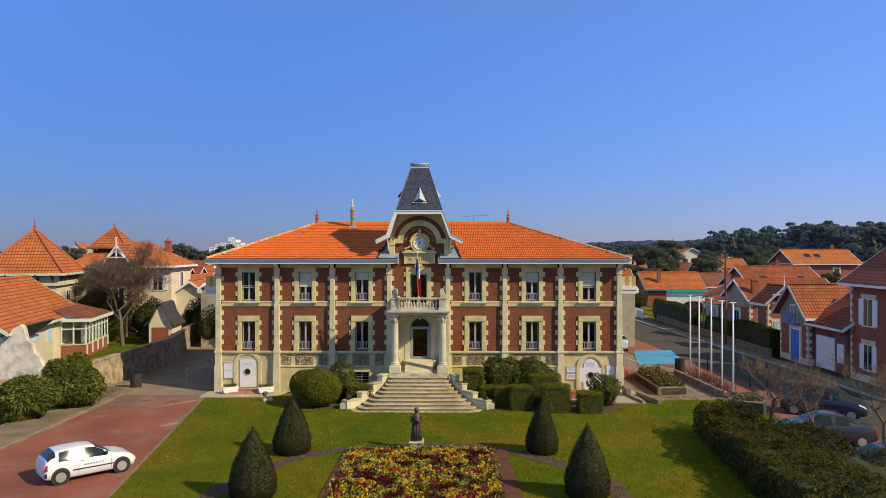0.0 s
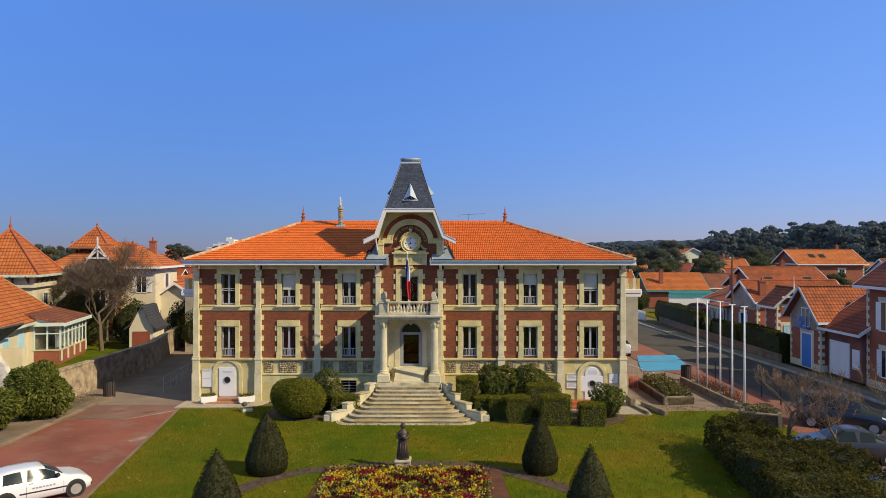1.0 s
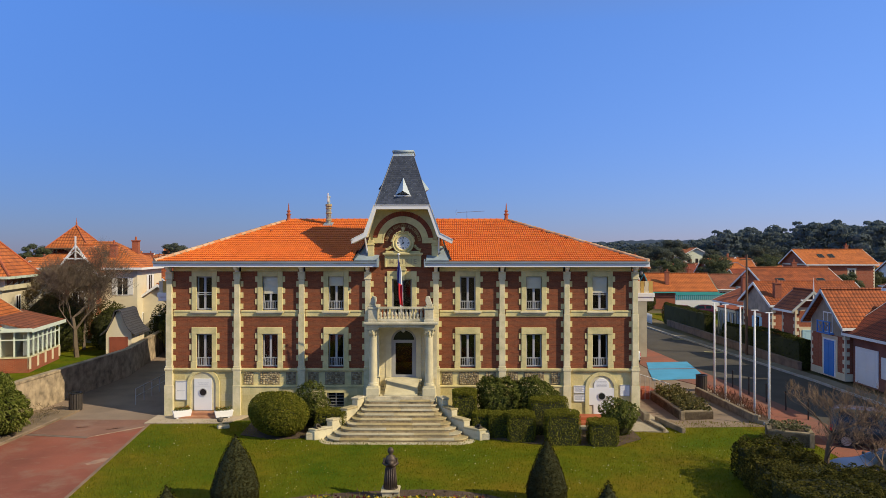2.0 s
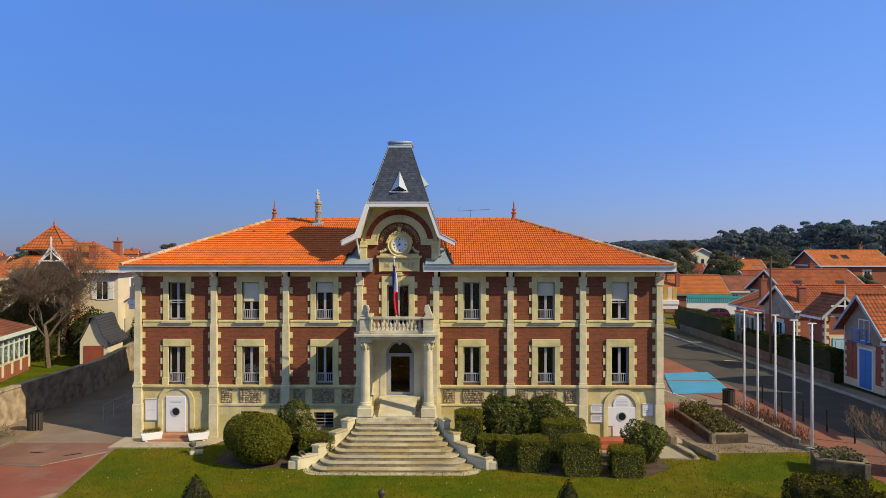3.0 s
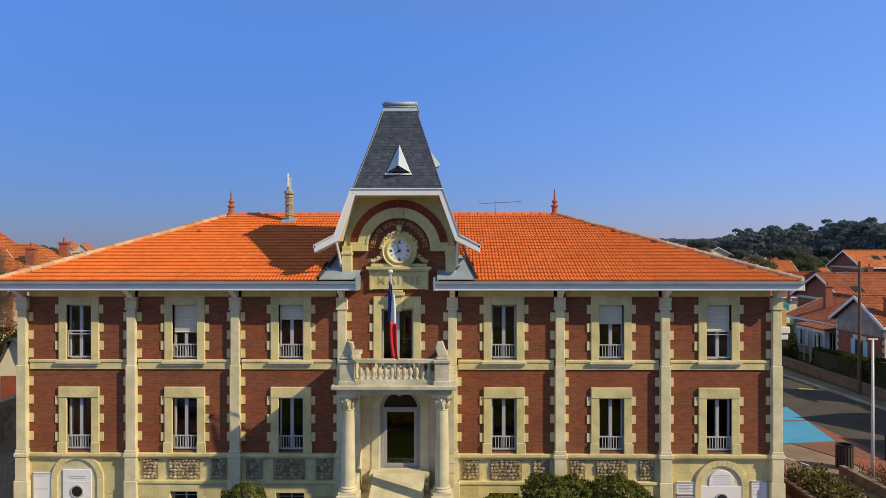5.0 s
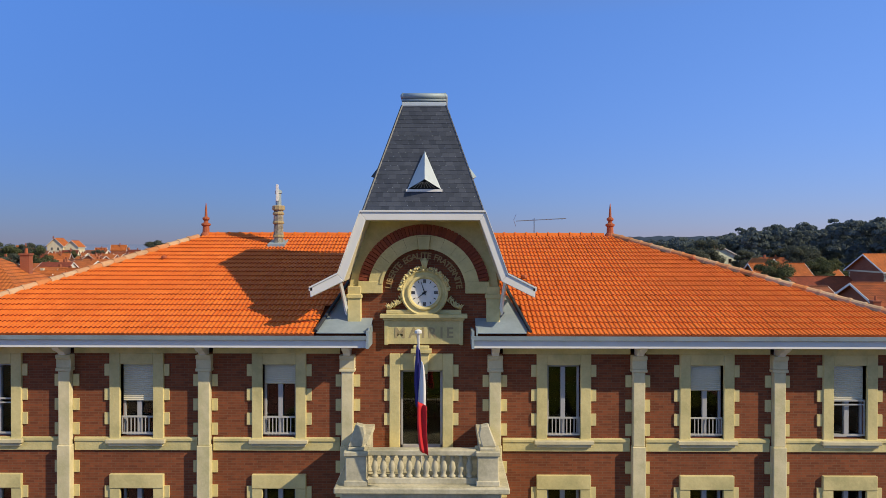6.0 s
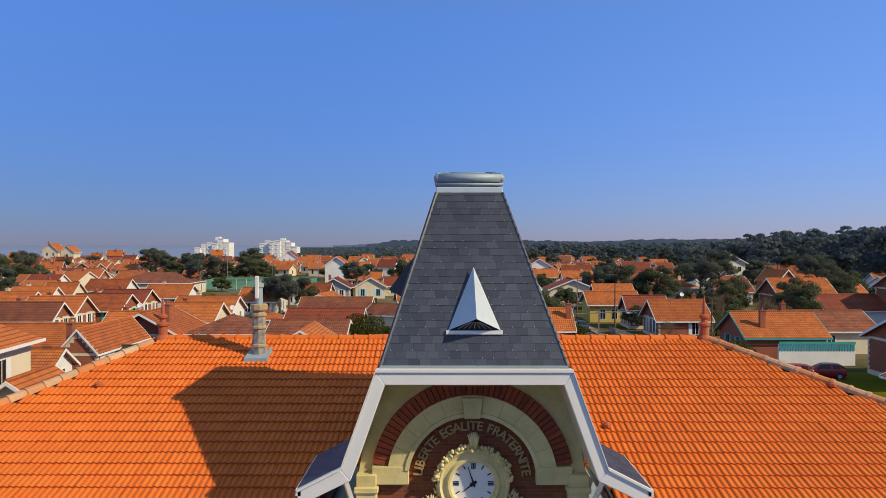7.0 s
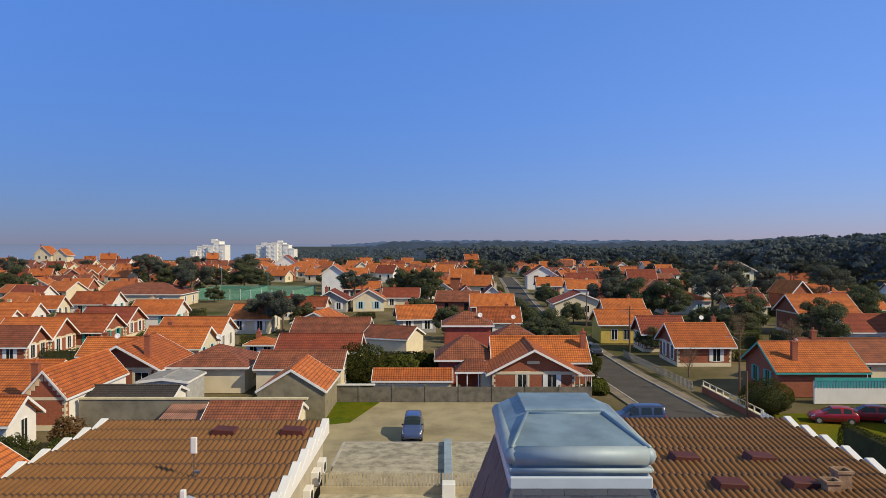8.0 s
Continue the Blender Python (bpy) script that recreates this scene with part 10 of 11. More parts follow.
house("wing of the cream seaside villa", (-230.5, 421.0, 0), 0, 8.0, 8.0, 8.5, 12.0, "y", ROOF_ORANGE, CREAM, [("s", 0, 5, 1.2, 1.8, "plain", W_)], 0.7, name="villa_wing")
# streets behind, house by house: x, y, turn, width, depth, eaves, ridge, ridge axis, roof, wall, hipped
WORDS = {ROOF_ORANGE: "orange", ROOF_RED: "dark red", ROOF_BROWN: "brown", ROOF_WORN: "weathered orange", CREAM: "cream", WHITEWALL: "white", REDWALL: "red brick", GREYWALL: "grey rendered", PINKWALL: "dark red"}
HIP, GAB = True, False
STREETS = (
    (-61.0, 91.2, 0, 9.0, 5.4, 2.7, 4.8, "x", ROOF_BROWN, REDWALL, GAB), (-60.4, 97.6, 0, 8.0, 6.8, 2.8, 5.2, "x", ROOF_ORANGE, REDWALL, GAB), (-57.6, 106.6, 0, 8.4, 7.6, 2.7, 4.9, "x", ROOF_WORN, REDWALL, GAB),
    (-58.8, 118.0, 0, 8.0, 7.6, 2.7, 4.9, "x", ROOF_RED, REDWALL, GAB), (-78.8, 153.8, 0, 9.0, 7.0, 2.8, 5.0, "x", ROOF_WORN, WHITEWALL, GAB), (-84.7, 144.0, 0, 6.4, 5.4, 2.7, 4.8, "x", ROOF_ORANGE, CREAM, GAB),
    (-81.3, 127.5, 0, 8.0, 5.4, 2.8, 4.8, "x", ROOF_ORANGE, WHITEWALL, GAB), (-76.9, 113.4, 0, 7.4, 6.0, 2.8, 4.8, "x", ROOF_ORANGE, WHITEWALL, GAB), (-77.0, 178.0, 0, 20.0, 13.0, 3.2, 5.8, "x", ROOF_BROWN, CREAM, HIP),
    (-55.9, 131.3, 0, 8.4, 7.4, 2.9, 5.0, "x", ROOF_ORANGE, WHITEWALL, GAB), (-38.3, 101.5, 0, 9.0, 8.0, 2.9, 4.9, "x", ROOF_ORANGE, WHITEWALL, GAB), (-36.4, 89.6, 0, 7.4, 7.4, 2.8, 4.9, "x", ROOF_ORANGE, CREAM, GAB),
    (-35.4, 124.0, 0, 7.0, 8.4, 2.8, 4.9, "x", ROOF_ORANGE, CREAM, GAB), (-42.7, 83.8, 0, 5.6, 5.0, 2.6, 4.2, "x", ROOF_ORANGE, REDWALL, GAB), (-25.8, 92.0, 0, 3.6, 3.6, 2.5, 3.4, "y", ROOF_ORANGE, CREAM, HIP),
    (-31.4, 146.0, 0, 10.6, 7.6, 2.8, 4.5, "x", ROOF_WORN, CREAM, GAB), (-22.6, 119.6, -8, 7.4, 8.0, 2.6, 4.2, "y", ROOF_ORANGE, CREAM, GAB), (-27.2, 161.5, 0, 7.4, 7.4, 3.0, 5.0, "y", ROOF_RED, GREYWALL, GAB),
    (-19.0, 164.0, 6, 7.2, 7.6, 3.0, 5.1, "y", ROOF_ORANGE, CREAM, GAB), (-24.5, 199.2, 0, 10.0, 7.0, 3.0, 4.8, "x", ROOF_ORANGE, REDWALL, GAB), (-13.0, 214.4, 0, 8.0, 7.0, 3.0, 4.8, "x", ROOF_RED, CREAM, GAB),
    (-11.6, 172.0, 0, 8.4, 7.0, 2.8, 4.7, "x", ROOF_RED, CREAM, GAB), (-6.2, 124.5, 10, 6.6, 6.4, 2.7, 4.6, "x", ROOF_ORANGE, GREYWALL, GAB), (4.6, 176.0, 0, 5.4, 7.4, 3.0, 5.1, "y", ROOF_RED, CREAM, GAB),
    (11.2, 176.0, 0, 5.0, 7.4, 3.0, 5.1, "y", ROOF_RED, WHITEWALL, GAB), (9.3, 147.0, 0, 8.6, 7.0, 2.9, 5.0, "x", ROOF_ORANGE, REDWALL, GAB), (8.5, 117.5, 0, 6.6, 6.4, 2.9, 4.9, "x", ROOF_WORN, CREAM, GAB),
    (31.5, 214.0, 0, 7.4, 7.0, 3.0, 5.2, "x", ROOF_ORANGE, CREAM, GAB), (39.0, 201.0, 0, 8.4, 7.4, 3.0, 5.1, "x", ROOF_ORANGE, WHITEWALL, GAB), (34.0, 134.2, 0, 7.4, 6.6, 3.0, 5.0, "x", ROOF_ORANGE, CREAM, GAB),
    (46.4, 240.0, 0, 10.4, 8.0, 3.2, 5.4, "x", ROOF_RED, CREAM, GAB), (31.6, 102.0, 0, 6.0, 5.4, 3.0, 5.0, "x", ROOF_RED, REDWALL, GAB), (53.7, 157.6, 0, 10.6, 8.4, 3.2, 5.0, "x", ROOF_ORANGE, WHITEWALL, HIP),
    (63.4, 147.0, 0, 7.6, 6.8, 3.0, 5.1, "x", ROOF_RED, CREAM, GAB), (110.2, 224.0, 0, 16.0, 8.0, 3.6, 6.0, "x", ROOF_WORN, REDWALL, GAB), (-35.4, 271.0, 0, 9.0, 8.0, 3.6, 6.0, "x", ROOF_ORANGE, CREAM, GAB),
    (-88.0, 330.0, 0, 14.0, 10.0, 4.6, 7.2, "x", ROOF_ORANGE, WHITEWALL, HIP), (-67.0, 330.0, 0, 14.5, 10.0, 4.6, 7.2, "x", ROOF_ORANGE, WHITEWALL, HIP), (-78.0, 342.0, 0, 11.0, 8.0, 5.6, 9.6, "y", ROOF_RED, WHITEWALL, GAB),
)
TINTS = (W_, W_, TL_, W_, PB_, W_, RD_)
for k, (x, y, turn, w, d, ev, rg, ax, rm, wm, hp) in enumerate(STREETS):
    sh = TINTS[k % 7]
    wins = [("s", -w * 0.26, 0.7, 0.9, 1.6, "open", sh), ("s", w * 0.26, 0.7, 0.9, 1.6, "open", sh)]
    face, across = ("e", d) if x < 5 else ("w", d)
    if y < 190:
        wins += [(face, -across * 0.22, 0.7, 0.9, 1.7, "open", sh), (face, across * 0.22, 0.7, 0.9, 1.7, "open" if d > 6 else "plain", sh)]
    roof_word = "low hipped roof" if hp else "gabled roof"
    house(f"{WORDS[wm]} house with {WORDS[rm]} tiled {roof_word} and white boards", (x, y, 0), turn, w, d, ev, rg, ax, rm, wm, wins, 0.5, [(-w * 0.22 if x < 5 else w * 0.22, d * 0.12, rg + 0.5)], hip=hp, quoins=wm is REDWALL and y < 125, group="street houses")
for k, (x, y, z) in enumerate(((8.2, 88.4, 6.35), (-36.2, 71.0, 6.15), (-26.5, 74.9, 5.55), (3.6, 84.6, 7.0), (34.0, 90.9, 6.0))):
    ds = thing("satellite_dish", "round white satellite dish on a roof", "satellite dish", (x, y, z), 0, "satellite dishes")
    part("dish", B().lathe([(0.02, 0), (0.18, 0.04), (0.31, 0.11), (0.30, 0.13), (0.17, 0.06), (0.02, 0.03)], 0, 0, 0, 14).move(Matrix.Rotation(radians(65), 4, "X")), WHITE, ds, smooth=True)
    part("mast", B().tube([(0, 0.1, -0.8), (0, 0.1, 0.1)], 0.025, 5), CHROME, ds)

am = thing("mobile_aerial", "white panel aerial on a slim mast on the wing roof", "aerial", (-12.4, 27.0, 5.5))
part("mast", B().tube([(0, 0, 0), (0, 0, 1.75)], 0.03, 6), CHROME, am)
part("panel", B().box(-0.14, 0.14, -0.1, 0.06, 1.2, 1.95), WHITE, am, bevel=0.03)
part("bracket", B().box(-0.05, 0.3, -0.05, 0.05, 0.3, 0.4), CHROME, am)
for k, (x, y, d, m) in enumerate(((-31.0, 43.6, (4.0, 3.2, 2.6), LEAF_DARK), (-28.4, 45.6, (3.4, 3.0, 2.0), LEAF_OLIVE), (-33.2, 46.4, (3.2, 3.0, 2.2), LEAF_DARK))):
    shrub("wild_shrub", "wild dark shrub beside the rear wing", "bush", (x, y, 0.0), d, "ball", 0.15, m, 4000, 210 + k, rough=0.22)
shrub("dry_shrub", "brown withered shrub near the yard wall", "bush", (-30.6, 50.2, 0.0), (2.6, 2.4, 2.6), "ball", 0.22, m_leaf("withered_leaf", [(0.10, 0.05, 0.02), (0.20, 0.11, 0.05), (0.30, 0.19, 0.09)]), 2500, 215, rough=0.25)
for k, (x, y, h) in enumerate(((28.6, 80.0, 3.4), (47.5, 92.0, 6.5), (52.5, 97.0, 7.0), (45.0, 103.0, 6.0), (57.0, 104.0, 6.5))):
    bare_tree("bare_tree", "leafless brown garden tree among the houses", (x, y, 0.0), h, 0.9, 300 + k, TWIG, 5, 0.12, fine=4)
# apartment blocks by the sea
FAR_WINDOW = m_plain("far_window", (0.52, 0.56, 0.60), 0.4, 0.1)
def apartments(x, y, w, label, steps, seed):
    t = thing("apartment_block", label, "building", (x, y, 0))
    rr = random.Random(seed)
    n = len(steps)
    for k, h in enumerate(steps):
        x0 = -w / 2 + k * w / n
        off = rr.uniform(-1.5, 1.5)
        part("wall", B().box(x0, x0 + w / n - 0.05, off, 12 + off, 0, h), WHITEWALL, t)
        part("parapet", B().box(x0, x0 + w / n - 0.05, off - 0.2, off, h - 0.2, h + 0.7), WHITEWALL, t)
        for f in range(int(h / 2.9)):
            part("balcony", B().box(x0 + 0.5, x0 + w / n * 0.55, off - 0.4, off, f * 2.9 + 0.5, f * 2.9 + 1.3), WHITE, t)
            part("window", B().box(x0 + 0.8, x0 + w / n * 0.5, off - 0.05, off + 0.02, f * 2.9 + 1.3, f * 2.9 + 2.4), FAR_WINDOW, t)
    part("lift_house", B().box(1.0, 4.2, 4, 8, max(steps) - 1, max(steps) + 1.6), WHITEWALL, t)


apartments(-165, 486, 24, "white stepped apartment block of several floors", [10, 12.5, 13.5, 13, 16.5, 14], 1)
apartments(-120, 492, 27, "white apartment block with dark balcony recesses", [13, 15, 14.5, 15, 15.5, 14, 11], 2)

tc_ = thing("tennis_court", "tennis court fenced with pale green netting", "court", (-57.0, 204.0, 0.0), -4)
part("court_floor", B().box(-15, 15, -12, 12, 0.0, 0.06), m_plain("green_court", (0.16, 0.30, 0.20), 0.9, 0.2), tc_)
NETTING = m_netting("green_netting", (0.16, 0.40, 0.30))
for s in (-1, 1):
    part("net_screen", B().box(-15, 15, s * 12 - 0.04, s * 12 + 0.04, 0.1, 2.6), NETTING, tc_)
    part("net_screen", B().box(s * 15 - 0.04, s * 15 + 0.04, -12, 12, 0.1, 2.6), NETTING, tc_)
part("net_screen", B().box(-0.04, 0.04, -12, 12, 0.1, 2.4), NETTING, tc_)
for k in range(11):
    part("fence_post", B().box(-15.06 + k * 3, -14.94 + k * 3, -12.1, -11.98, 0, 3.0), WHITE, tc_)
for x in (-15, 0, 15):
    part("light_mast", B().lathe([(0.12, 0), (0.07, 9)], x, 12.3, 0, 6), CHROME, tc_)
# ---- trees of the town and the forest ----
def tree_proto(kind, seed, h, r):
    t = thing("pine_tree" if kind == "pine" else "broad_tree", "tall maritime pine with a dark spreading crown" if kind == "pine" else "rounded dark evergreen tree", "tree", (0, -200, 0), 0, "town trees")
    rr = random.Random(seed)
    g = np.random.default_rng(seed)
    b = B().tube([(0, 0, 0), (rr.uniform(-0.2, 0.2), rr.uniform(-0.2, 0.2), h * 0.4), (rr.uniform(-0.4, 0.4), rr.uniform(-0.4, 0.4), h * 0.8)], [0.03 * h, 0.022 * h, 0.008 * h], 7)
    pts, outs = [], []
    for k in range(26 if kind == "pine" else 34):
        a, rad = rr.uniform(0, 6.28), r * math.sqrt(rr.random())
        z = h * (rr.uniform(0.55, 0.98) - 0.18 * (rad / r) ** 2) if kind == "pine" else h * (0.22 + 0.72 * rr.random() ** 0.8 * (1 - 0.5 * (rad / r) ** 2))
        c = np.array([rad * math.cos(a), rad * math.sin(a), z])
        b.tube([(0, 0, z * 0.75), tuple(c * 0.6 + np.array([0, 0, z * 0.35])), tuple(c)], [0.012 * h, 0.008 * h, 0.003 * h], 4)
        m = 420
        d = g.normal(size=(m, 3))
        d /= np.linalg.norm(d, axis=1)[:, None]
        s = r * rr.uniform(0.24, 0.42)
        pts.append(c + d * s * np.array([1, 1, 0.62]) * g.uniform(0.6, 1.05, (m, 1)))
        outs.append(d)
    part("trunk", b, BARK, t, uv=False)
    part("crown", leaf_mesh("crown", np.concatenate(pts), 0.062 * r + 0.10, LEAF_PINE if kind == "pine" else LEAF_TOWN, seed, 0.55, np.concatenate(outs), 0.0, 0.45), None, t)
    return t


PROTO = [tree_proto("pine", 1, 10, 4.2), tree_proto("pine", 2, 12, 4.6), tree_proto("pine", 3, 9, 3.8), tree_proto("broad", 4, 8, 3.6), tree_proto("broad", 5, 7, 3.4), tree_proto("broad", 6, 5, 2.6)]
placed = [(-7.9, 186, 4, 1.3), (-4.5, 182, 3, 1.2), (-12, 190, 3, 1.15), (10, 244, 4, 1.5), (16, 240, 0, 1.0), (42, 150, 4, 1.25), (47, 146, 3, 1.1), (39, 155, 0, 0.9),
          (-137, 200, 3, 1.4), (-128, 205, 4, 1.4), (-112, 260, 0, 1.2), (-105, 255, 1, 0.8), (-95, 250, 3, 1.0), (-88, 245, 4, 0.9), (-80, 240, 3, 1.0), (-72, 246, 4, 1.5), (-98, 262, 1, 0.75), (-64, 236, 5, 1.5), (-76, 262, 1, 1.0),
          (-29, 118, 0, 0.8), (-33, 121, 0, 0.75), (-26, 121, 3, 0.7), (15.0, 97, 5, 1.1), (14.2, 90, 5, 0.8), (15.4, 106, 5, 1.2), (11.5, 97, 4, 0.7), (13.4, 125, 5, 1.1), (13.6, 152, 5, 1.0), (24.8, 135, 5, 0.9), (25.0, 172, 5, 1.1), (50, 118, 4, 1.0), (54, 122, 3, 0.9), (46, 122, 5, 1.0),
          (30, 100, 5, 0.8), (58, 150, 0, 1.0), (66, 160, 1, 1.0)]
rr = random.Random(77)
for x, y, k, s in placed:
    copy_thing(PROTO[k], pose(x, y, 0, 0, 0, rr.uniform(0, 360)) @ Matrix.Diagonal((s, s, s, 1)))

# town houses filling the streets
def simple_cottage(label, w, d, e, r, ax, rm, wm):
    t = thing("cottage", label, "house", (0, -150, 0), 0, "far cottages")
    b, rf = B(), B()
    half, run = (w / 2, d / 2 + 0.5) if ax == "y" else (d / 2, w / 2 + 0.5)
    prof = [(-half, 0), (half, 0), (half, e), (0, r - 0.05), (-half, e)]
    b.ext(prof, ax, -run + 0.5, run - 0.5)
    tan = (r - e) / half
    for s in (-1, 1):
        q = [(0, -run, r + 0.1), (s * (half + 0.5), -run, e - 0.5 * tan + 0.1), (s * (half + 0.5), run, e - 0.5 * tan + 0.1), (0, run, r + 0.1)]
        rf.slab(q if ax == "y" else [(y, x, z) for x, y, z in q], 0.14)
    part("wall", b, wm, t)
    part("roof", rf, rm, t)
    zl = e - 0.5 * tan
    chevron = [(-half - 0.5, zl - 0.12), (0, r - 0.12), (half + 0.5, zl - 0.12), (half + 0.5, zl + 0.12), (0, r + 0.12), (-half - 0.5, zl + 0.12)]
    for y0 in (-run - 0.05, run - 0.01):
        part("bargeboard", B().ext(chevron, ax, y0, y0 + 0.06), WHITE, t)
    for x in (-w * 0.24, w * 0.24):
        part("window", B().box(x - 0.45, x + 0.45, -d / 2 - 0.03, -d / 2, 0.9, 2.3), PANE, t)
    part("window", B().box(w / 2, w / 2 + 0.03, -0.45, 0.45, 0.9, 2.3), PANE, t)
    part("chimney", B().box(w * 0.15, w * 0.15 + 0.6, 0.4, 0.9, e, r + 0.8), REDWALL, t)
    return t


KIND, FAR = [], []
specs = [(7.5, 8.5, 2.9, 5.0, "y", ROOF_ORANGE, REDWALL, False), (8.5, 7.5, 2.9, 4.9, "x", ROOF_ORANGE, CREAM, False), (7.0, 9.0, 3.0, 5.2, "y", ROOF_RED, CREAM, False), (9.0, 8.0, 3.0, 5.0, "x", ROOF_RED, WHITEWALL, False),
         (8.0, 8.0, 3.1, 5.0, "y", ROOF_BROWN, CREAM, True), (7.0, 8.0, 4.8, 7.0, "y", ROOF_ORANGE, REDWALL, False), (8.0, 9.0, 2.9, 5.1, "y", ROOF_ORANGE, WHITEWALL, False), (10.0, 7.5, 2.8, 4.6, "x", ROOF_BROWN, REDWALL, False)]
names = ["brick cottage with orange gable roof and white boards", "cream cottage with orange roof", "cream cottage with red gable roof", "white bungalow with red roof", "cream bungalow with brown hipped roof", "two-storey brick house with orange roof", "white gabled cottage with orange roof", "long brick cottage with brown roof"]
for k, (w, d, e, r, ax, rm, wm, hp) in enumerate(specs):
    wins = [("s", -w * 0.24, 0.8, 0.9, 1.5, "open", W_ if k % 3 else TL_), ("s", w * 0.24, 0.8, 0.9, 1.5, "open", W_ if k % 3 else TL_), ("e", 0, 0.8, 0.9, 1.5, "plain", W_)]
    KIND.append(house(names[k], (-60 + k * 14, -150, 0), 0, w, d, e, r, ax, rm, wm, wins, 0.55, [(w * 0.2, d * 0.1, r + 0.6)], hip=hp, group="town cottages", name="cottage"))
    FAR.append(simple_cottage(names[k], w, d, e, r, ax, rm, wm))
rr = random.Random(2024)
built, rest = 0, []
taken = [(o.location.x, o.location.y) for o in scene.objects if o.parent is None and o.get("category") == "house" and o.location.y > 40 and not (o.location.x > 33 and (o.location.y < 62 or o.location.x > 80))]
taken += [(x, y) for x, y, k, s in placed if s > 0.9]
taken += [(x, y) for x in (-71, -63, -55, -47, -42) for y in (194, 202, 210, 217)]
taken += [(x, y) for x in (-58, -50, -42) for y in (162, 172)]
for row in range(30):
    y = 64 + row * 12.5 + (row // 2) * 6.0
    if y > 430:
        break
    half = 0.70 * (y + 25)
    x = -half + rr.uniform(0, 8)
    while x < half:
        x += rr.uniform(11.0, 18.0)
        yy = y + rr.uniform(-1.5, 1.5)
        rx = np.interp(yy, [q[1] for q in LEFT_K], [q[0] for q in LEFT_K])
        if -98 < x < 76 and yy < 150:
            continue
        if rx - 7 < x < rx + 12 or (-14 < x < 15 and yy < 82) or (28 < x < 50 and yy < 76) or (-40 < x < -10 and yy < 70):
            continue
        if any(abs(x - a) < 10.5 and abs(yy - b_) < 9.5 for a, b_ in taken):
            continue
        if x > 60 + yy * 0.05 and rr.random() < 0.35 or x > 30 + 0.22 * yy and yy > 190:
            continue
        if x < -20 and 225 < yy < 270 and x > -120 or rr.random() < 0.06:
            continue
        k = rr.choice((1, 1, 1, 3, 7, 7, 1, 0, 6, 2, 4, 5))
        turn = (-rr.uniform(4, 22) if x < 10 else rr.uniform(2, 16)) if k in (1, 3, 7) else rr.choice((-75, -80, 8, 85)) + rr.uniform(-6, 6)
        if built < 285:
            size = Matrix.Diagonal((rr.uniform(0.72, 1.02), rr.uniform(0.75, 1.0), rr.choice((0.85, 0.95, 1.0, 1.1, 1.35)), 1))
            if not (45 < x < 70 and yy < 69 or 70 < x < 96 and 88 < yy < 112):
                copy_thing((KIND if yy < 150 else FAR)[k], pose(x, yy, 0, 0, 0, turn) @ size)
            built += 1
        else:
            rest.append((x, yy, k, turn))
        taken.append((x, yy))
for k in range(330):
    y = rr.uniform(78, 430)
    x = rr.uniform(-0.72, 0.72) * (y + 20)
    rx = np.interp(y, [q[1] for q in LEFT_K], [q[0] for q in LEFT_K])
    if rx - 2 < x < rx + 8 or any(abs(x - a) < 6 and abs(y - b_) < 6 for a, b_ in taken) or -95 < x < 80 and y < 150 and k % 4 or y < 325 and 0.325 * (y + 45) < x < 0.445 * (y + 5):
        continue
    big = x > 20 and y > 150
    copy_thing(PROTO[rr.choice((0, 1, 2, 3, 4) if big else (5, 5, 4, 3, 0))], pose(x, y, 0, 0, 0, rr.uniform(0, 360)) @ Matrix.Diagonal(((s := rr.uniform(0.5, 1.05)), s, s * rr.uniform(0.8, 1.1), 1)))
walls_far, roofs_far = B(), B()
for x, y, k, turn in rest:
    w, d, ev, rg, ax = specs[k][:5]
    m = pose(x, y, 0, 0, 0, turn)
    half, run = (w / 2, d / 2) if ax == "y" else (d / 2, w / 2)
    walls_far.add([m @ Vector(p) for p in B().ext([(-half, 0), (half, 0), (half, ev), (0, rg - 0.1), (-half, ev)], ax, -run, run).v], B().ext([(-1, 0), (1, 0), (1, 1), (0, 2), (-1, 1)], "y", 0, 1).f)
    for s in (-1, 1):
        q = [(0, -run - 0.5, rg + 0.1), (s * (half + 0.5), -run - 0.5, ev - 0.2), (s * (half + 0.5), run + 0.5, ev - 0.2), (0, run + 0.5, rg + 0.1)]
        sl = B().slab(q if ax == "y" else [(b_, a, z) for a, b_, z in q], 0.15)
        roofs_far.add([m @ Vector(p) for p in sl.v], sl.f)
if rest:
    fh = thing("distant_houses", "far cream houses with orange roofs at the town edge", "houses", (0, 0, 0), kind="stuff")
    part("far_walls", walls_far, CREAM, fh)["kind"] = "stuff"
    part("far_roofs", roofs_far, ROOF_ORANGE, fh)["kind"] = "stuff"
for o in KIND + FAR + PROTO:
    for c in (*o.children_recursive, o):
        bpy.data.objects.remove(c)

# garden hedges and fences between the houses
for k in range(120):
    y = rr.uniform(70, 210)
    x = rr.uniform(-0.6, 0.6) * (y + 20)
    if any(abs(x - a) < 5.5 and abs(y - b_) < 5.5 for a, b_ in taken) or 14 < x < 30:
        continue
    shrub("garden_hedge", "garden hedge between houses", "hedge", (x, y, 0), (rr.uniform(3, 8), rr.uniform(1.0, 2.0), rr.uniform(1.2, 2.4)), "block", 0.22, LEAF_DARK if k % 2 else LEAF_OLIVE, 900, 300 + k, rr.choice((0, 90)), "garden hedges", 0.06)

# forest on the dunes
g = np.random.default_rng(55)


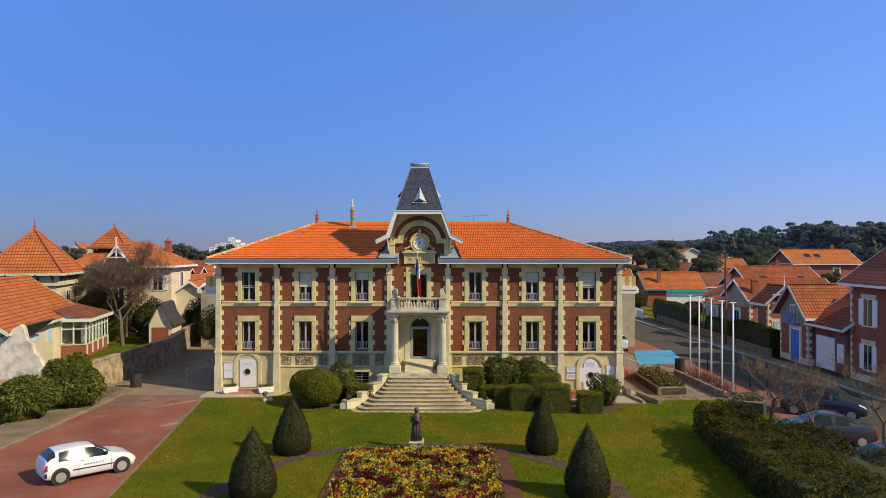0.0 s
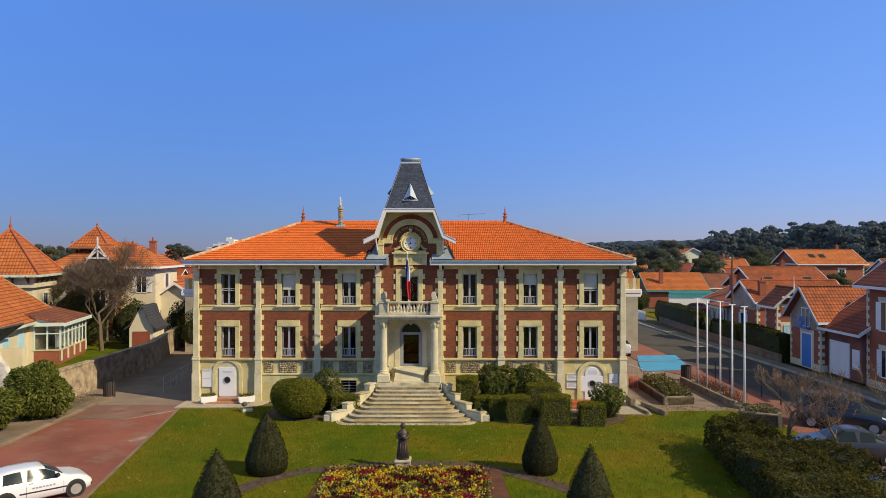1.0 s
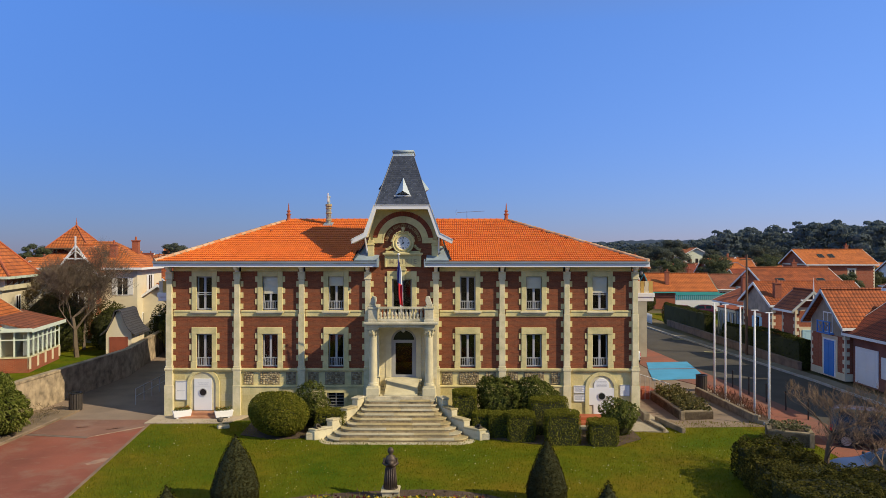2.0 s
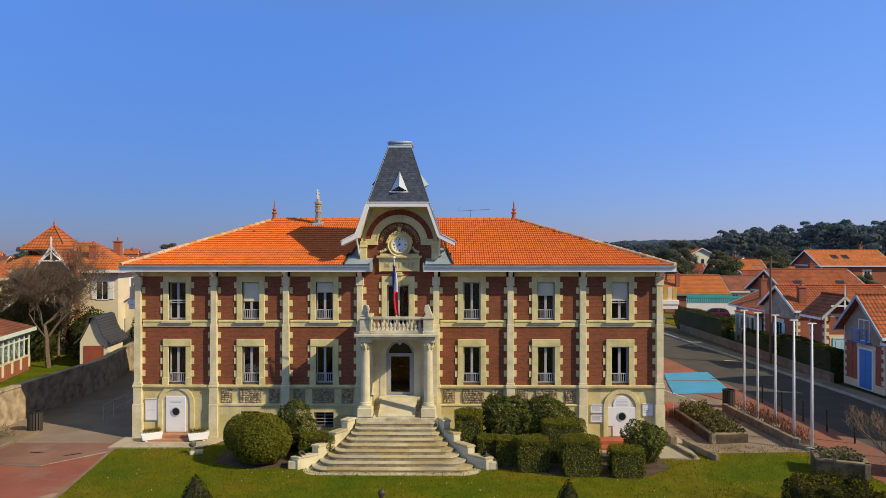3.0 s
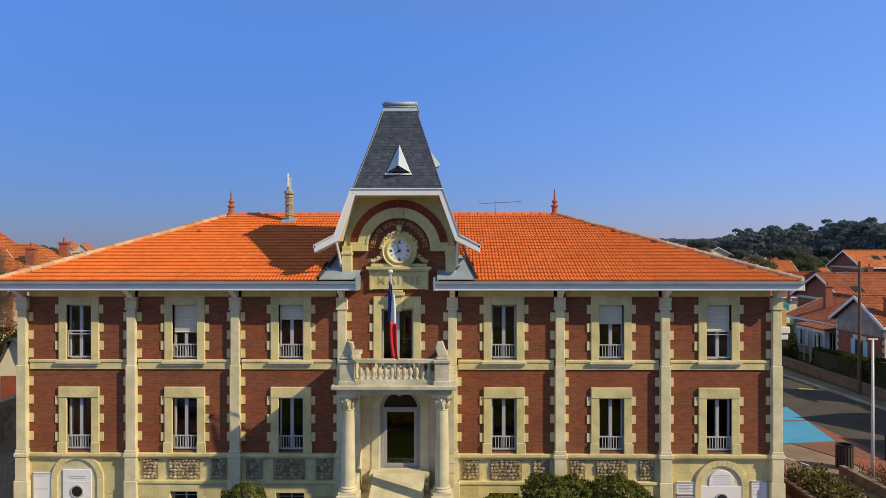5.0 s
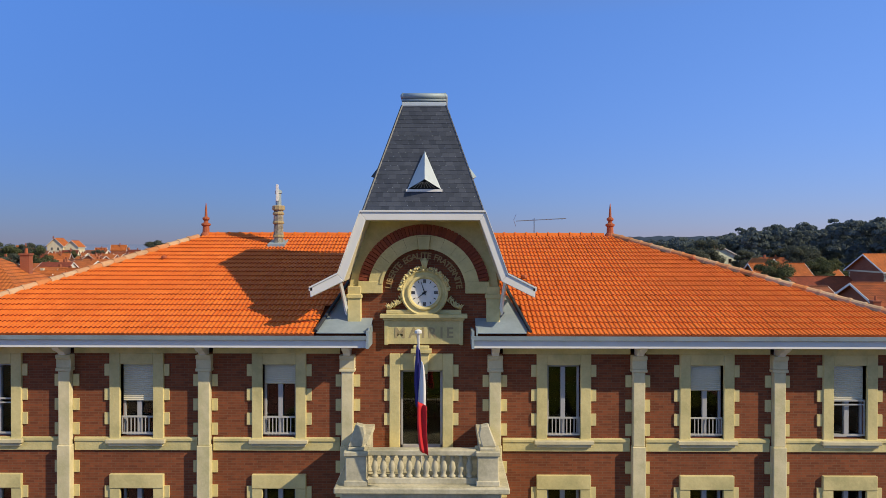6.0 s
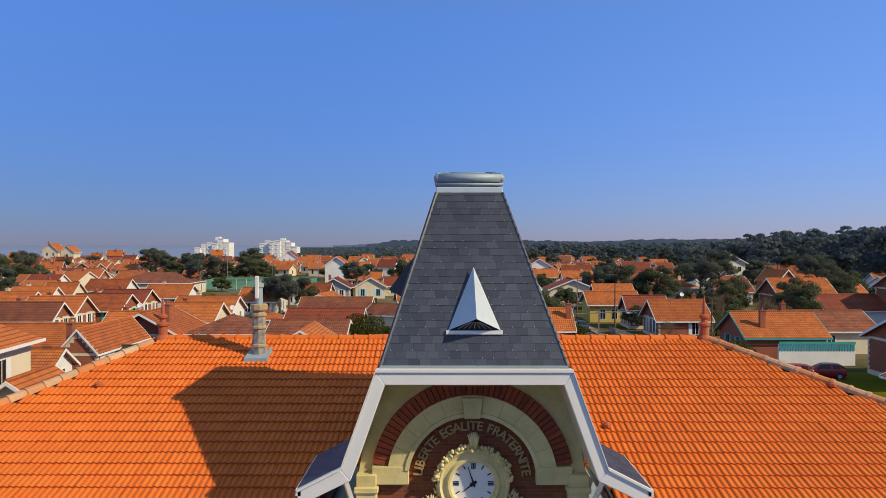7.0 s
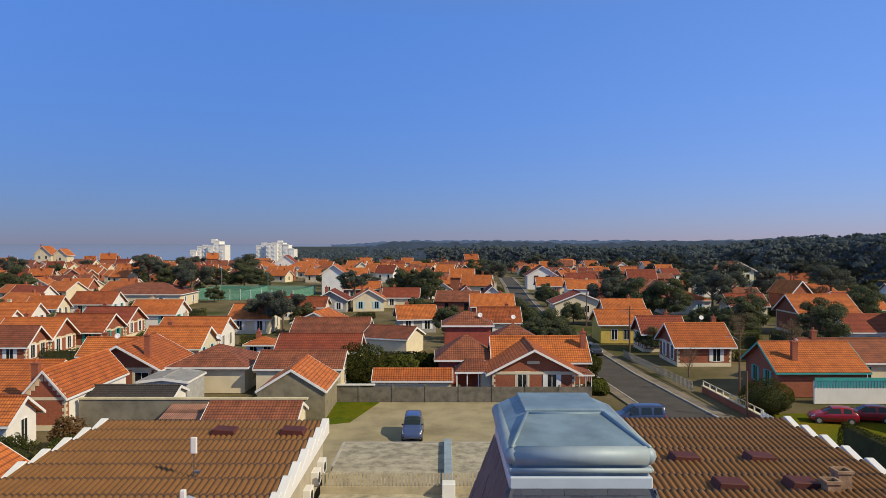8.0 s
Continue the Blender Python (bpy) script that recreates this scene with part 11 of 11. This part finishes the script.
def dune(x, y):
    a = x / (y + 5)
    rise = min(1.0, max(0.0, (a + 0.02) / 0.16))
    return rise * min(1.0, max(0.0, (y - 450) / 500)) * (4.0 + 3.0 * noise.noise(Vector((x * 0.004, y * 0.004, 2))))


def in_forest(x, y, a):
    near = 400 if a < 0.28 else 400 - 225 * min(1, (a - 0.28) / 0.20)
    if a < -0.02:
        near = 800
    if y < 325 and x / (y + 45) > 0.325 and a < 0.445:
        return False
    return y > near and not (abs(x - 96) < 14 and 200 < y < 246) and not (abs(x - 110) < 14 and y < 235) and not (abs(x - 25) < 12 and y < 300)


pts, outs = [], []
for k in range(1900):
    y = 175 + 375 * g.random() ** 0.85
    a = g.uniform(-0.20, 0.95)
    x = a * (y + 5)
    if not in_forest(x, y, a):
        continue
    h = g.uniform(9.5, 13.5) + 3.0 * noise.noise(Vector((x * 0.02, y * 0.02, 4.3))) + 6.5 * min(1.0, max(0.0, (a - 0.36) / 0.14))
    z = dune(x, y)
    for j in range(8):
        c = np.array([x + g.normal() * 2.4, y + g.normal() * 2.2, z + h - (g.uniform(0.8, 5.0) if j < 5 else g.uniform(4.0, h - 1.0))])
        d = g.normal(size=(42, 3))
        d /= np.linalg.norm(d, axis=1)[:, None]
        d[:, 2] = np.abs(d[:, 2]) * 0.9 - 0.2
        pts.append(c + d * g.uniform(1.0, 2.4) * np.array([1, 1, 0.6]))
        outs.append(d)
for k in range(260):
    y = g.uniform(480, 700)
    a = g.uniform(-0.21, -0.04)
    d = g.normal(size=(40, 3))
    d /= np.linalg.norm(d, axis=1)[:, None]
    pts.append(np.array([a * y, y, g.uniform(3, 10 + 30 * min(0, a + 0.1))]) + d * g.uniform(2.0, 4.0) * np.array([1, 1, 0.6]))
    outs.append(d)
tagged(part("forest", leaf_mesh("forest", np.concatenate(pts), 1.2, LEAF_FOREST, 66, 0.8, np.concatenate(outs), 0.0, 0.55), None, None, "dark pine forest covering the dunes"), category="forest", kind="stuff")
# hazy wooded ridges far behind; the haze is their own glowing colour
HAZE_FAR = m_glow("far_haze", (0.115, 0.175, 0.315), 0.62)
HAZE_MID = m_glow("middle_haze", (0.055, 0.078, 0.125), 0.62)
def tree_line(a, dist, sd):
    """An uneven line of rounded crowns: the tallest of several rows of bumps."""
    best = 0.0
    for row, (size, tall) in enumerate(((9.0, 1.0), (6.5, 0.85), (4.5, 0.7))):
        u = a * dist / size * (600.0 / dist) + row * 0.37 + sd
        k = math.floor(u)
        g_ = random.Random(k * 31 + row * 7 + int(sd * 100))
        mid, amp = k + g_.uniform(0.35, 0.65), g_.uniform(0.35, 1.0) * tall
        best = max(best, amp * math.sqrt(max(0.0, 1 - ((u - mid) / 0.62) ** 2)))
    return best


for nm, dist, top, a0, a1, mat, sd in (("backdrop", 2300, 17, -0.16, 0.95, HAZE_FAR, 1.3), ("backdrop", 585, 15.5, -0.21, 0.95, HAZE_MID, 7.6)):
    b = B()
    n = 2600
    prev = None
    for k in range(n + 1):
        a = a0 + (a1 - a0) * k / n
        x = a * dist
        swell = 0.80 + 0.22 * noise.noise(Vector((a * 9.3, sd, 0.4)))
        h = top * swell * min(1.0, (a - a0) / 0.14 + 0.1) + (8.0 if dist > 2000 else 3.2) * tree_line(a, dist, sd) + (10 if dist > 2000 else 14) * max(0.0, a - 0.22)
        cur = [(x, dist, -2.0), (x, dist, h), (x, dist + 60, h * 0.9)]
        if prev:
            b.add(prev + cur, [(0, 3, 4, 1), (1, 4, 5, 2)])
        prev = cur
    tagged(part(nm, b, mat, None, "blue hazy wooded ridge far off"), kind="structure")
# forest floor: shade under the trees is put into its near-black colour
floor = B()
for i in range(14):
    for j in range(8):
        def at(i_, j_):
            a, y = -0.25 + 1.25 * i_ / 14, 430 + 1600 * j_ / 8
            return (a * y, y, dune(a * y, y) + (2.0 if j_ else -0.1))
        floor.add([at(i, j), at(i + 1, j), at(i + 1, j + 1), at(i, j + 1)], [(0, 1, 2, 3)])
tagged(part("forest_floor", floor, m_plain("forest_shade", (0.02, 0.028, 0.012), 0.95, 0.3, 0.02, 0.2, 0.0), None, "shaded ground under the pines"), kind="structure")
flat("sea", [(-2600, 620), (-190, 620), (-240, 1500), (-300, 4600), (-2600, 4600)], 0.0, m_plain("sea_water", (0.10, 0.13, 0.18), 0.05, 0.1, 0.01, 0.2, 0.0))

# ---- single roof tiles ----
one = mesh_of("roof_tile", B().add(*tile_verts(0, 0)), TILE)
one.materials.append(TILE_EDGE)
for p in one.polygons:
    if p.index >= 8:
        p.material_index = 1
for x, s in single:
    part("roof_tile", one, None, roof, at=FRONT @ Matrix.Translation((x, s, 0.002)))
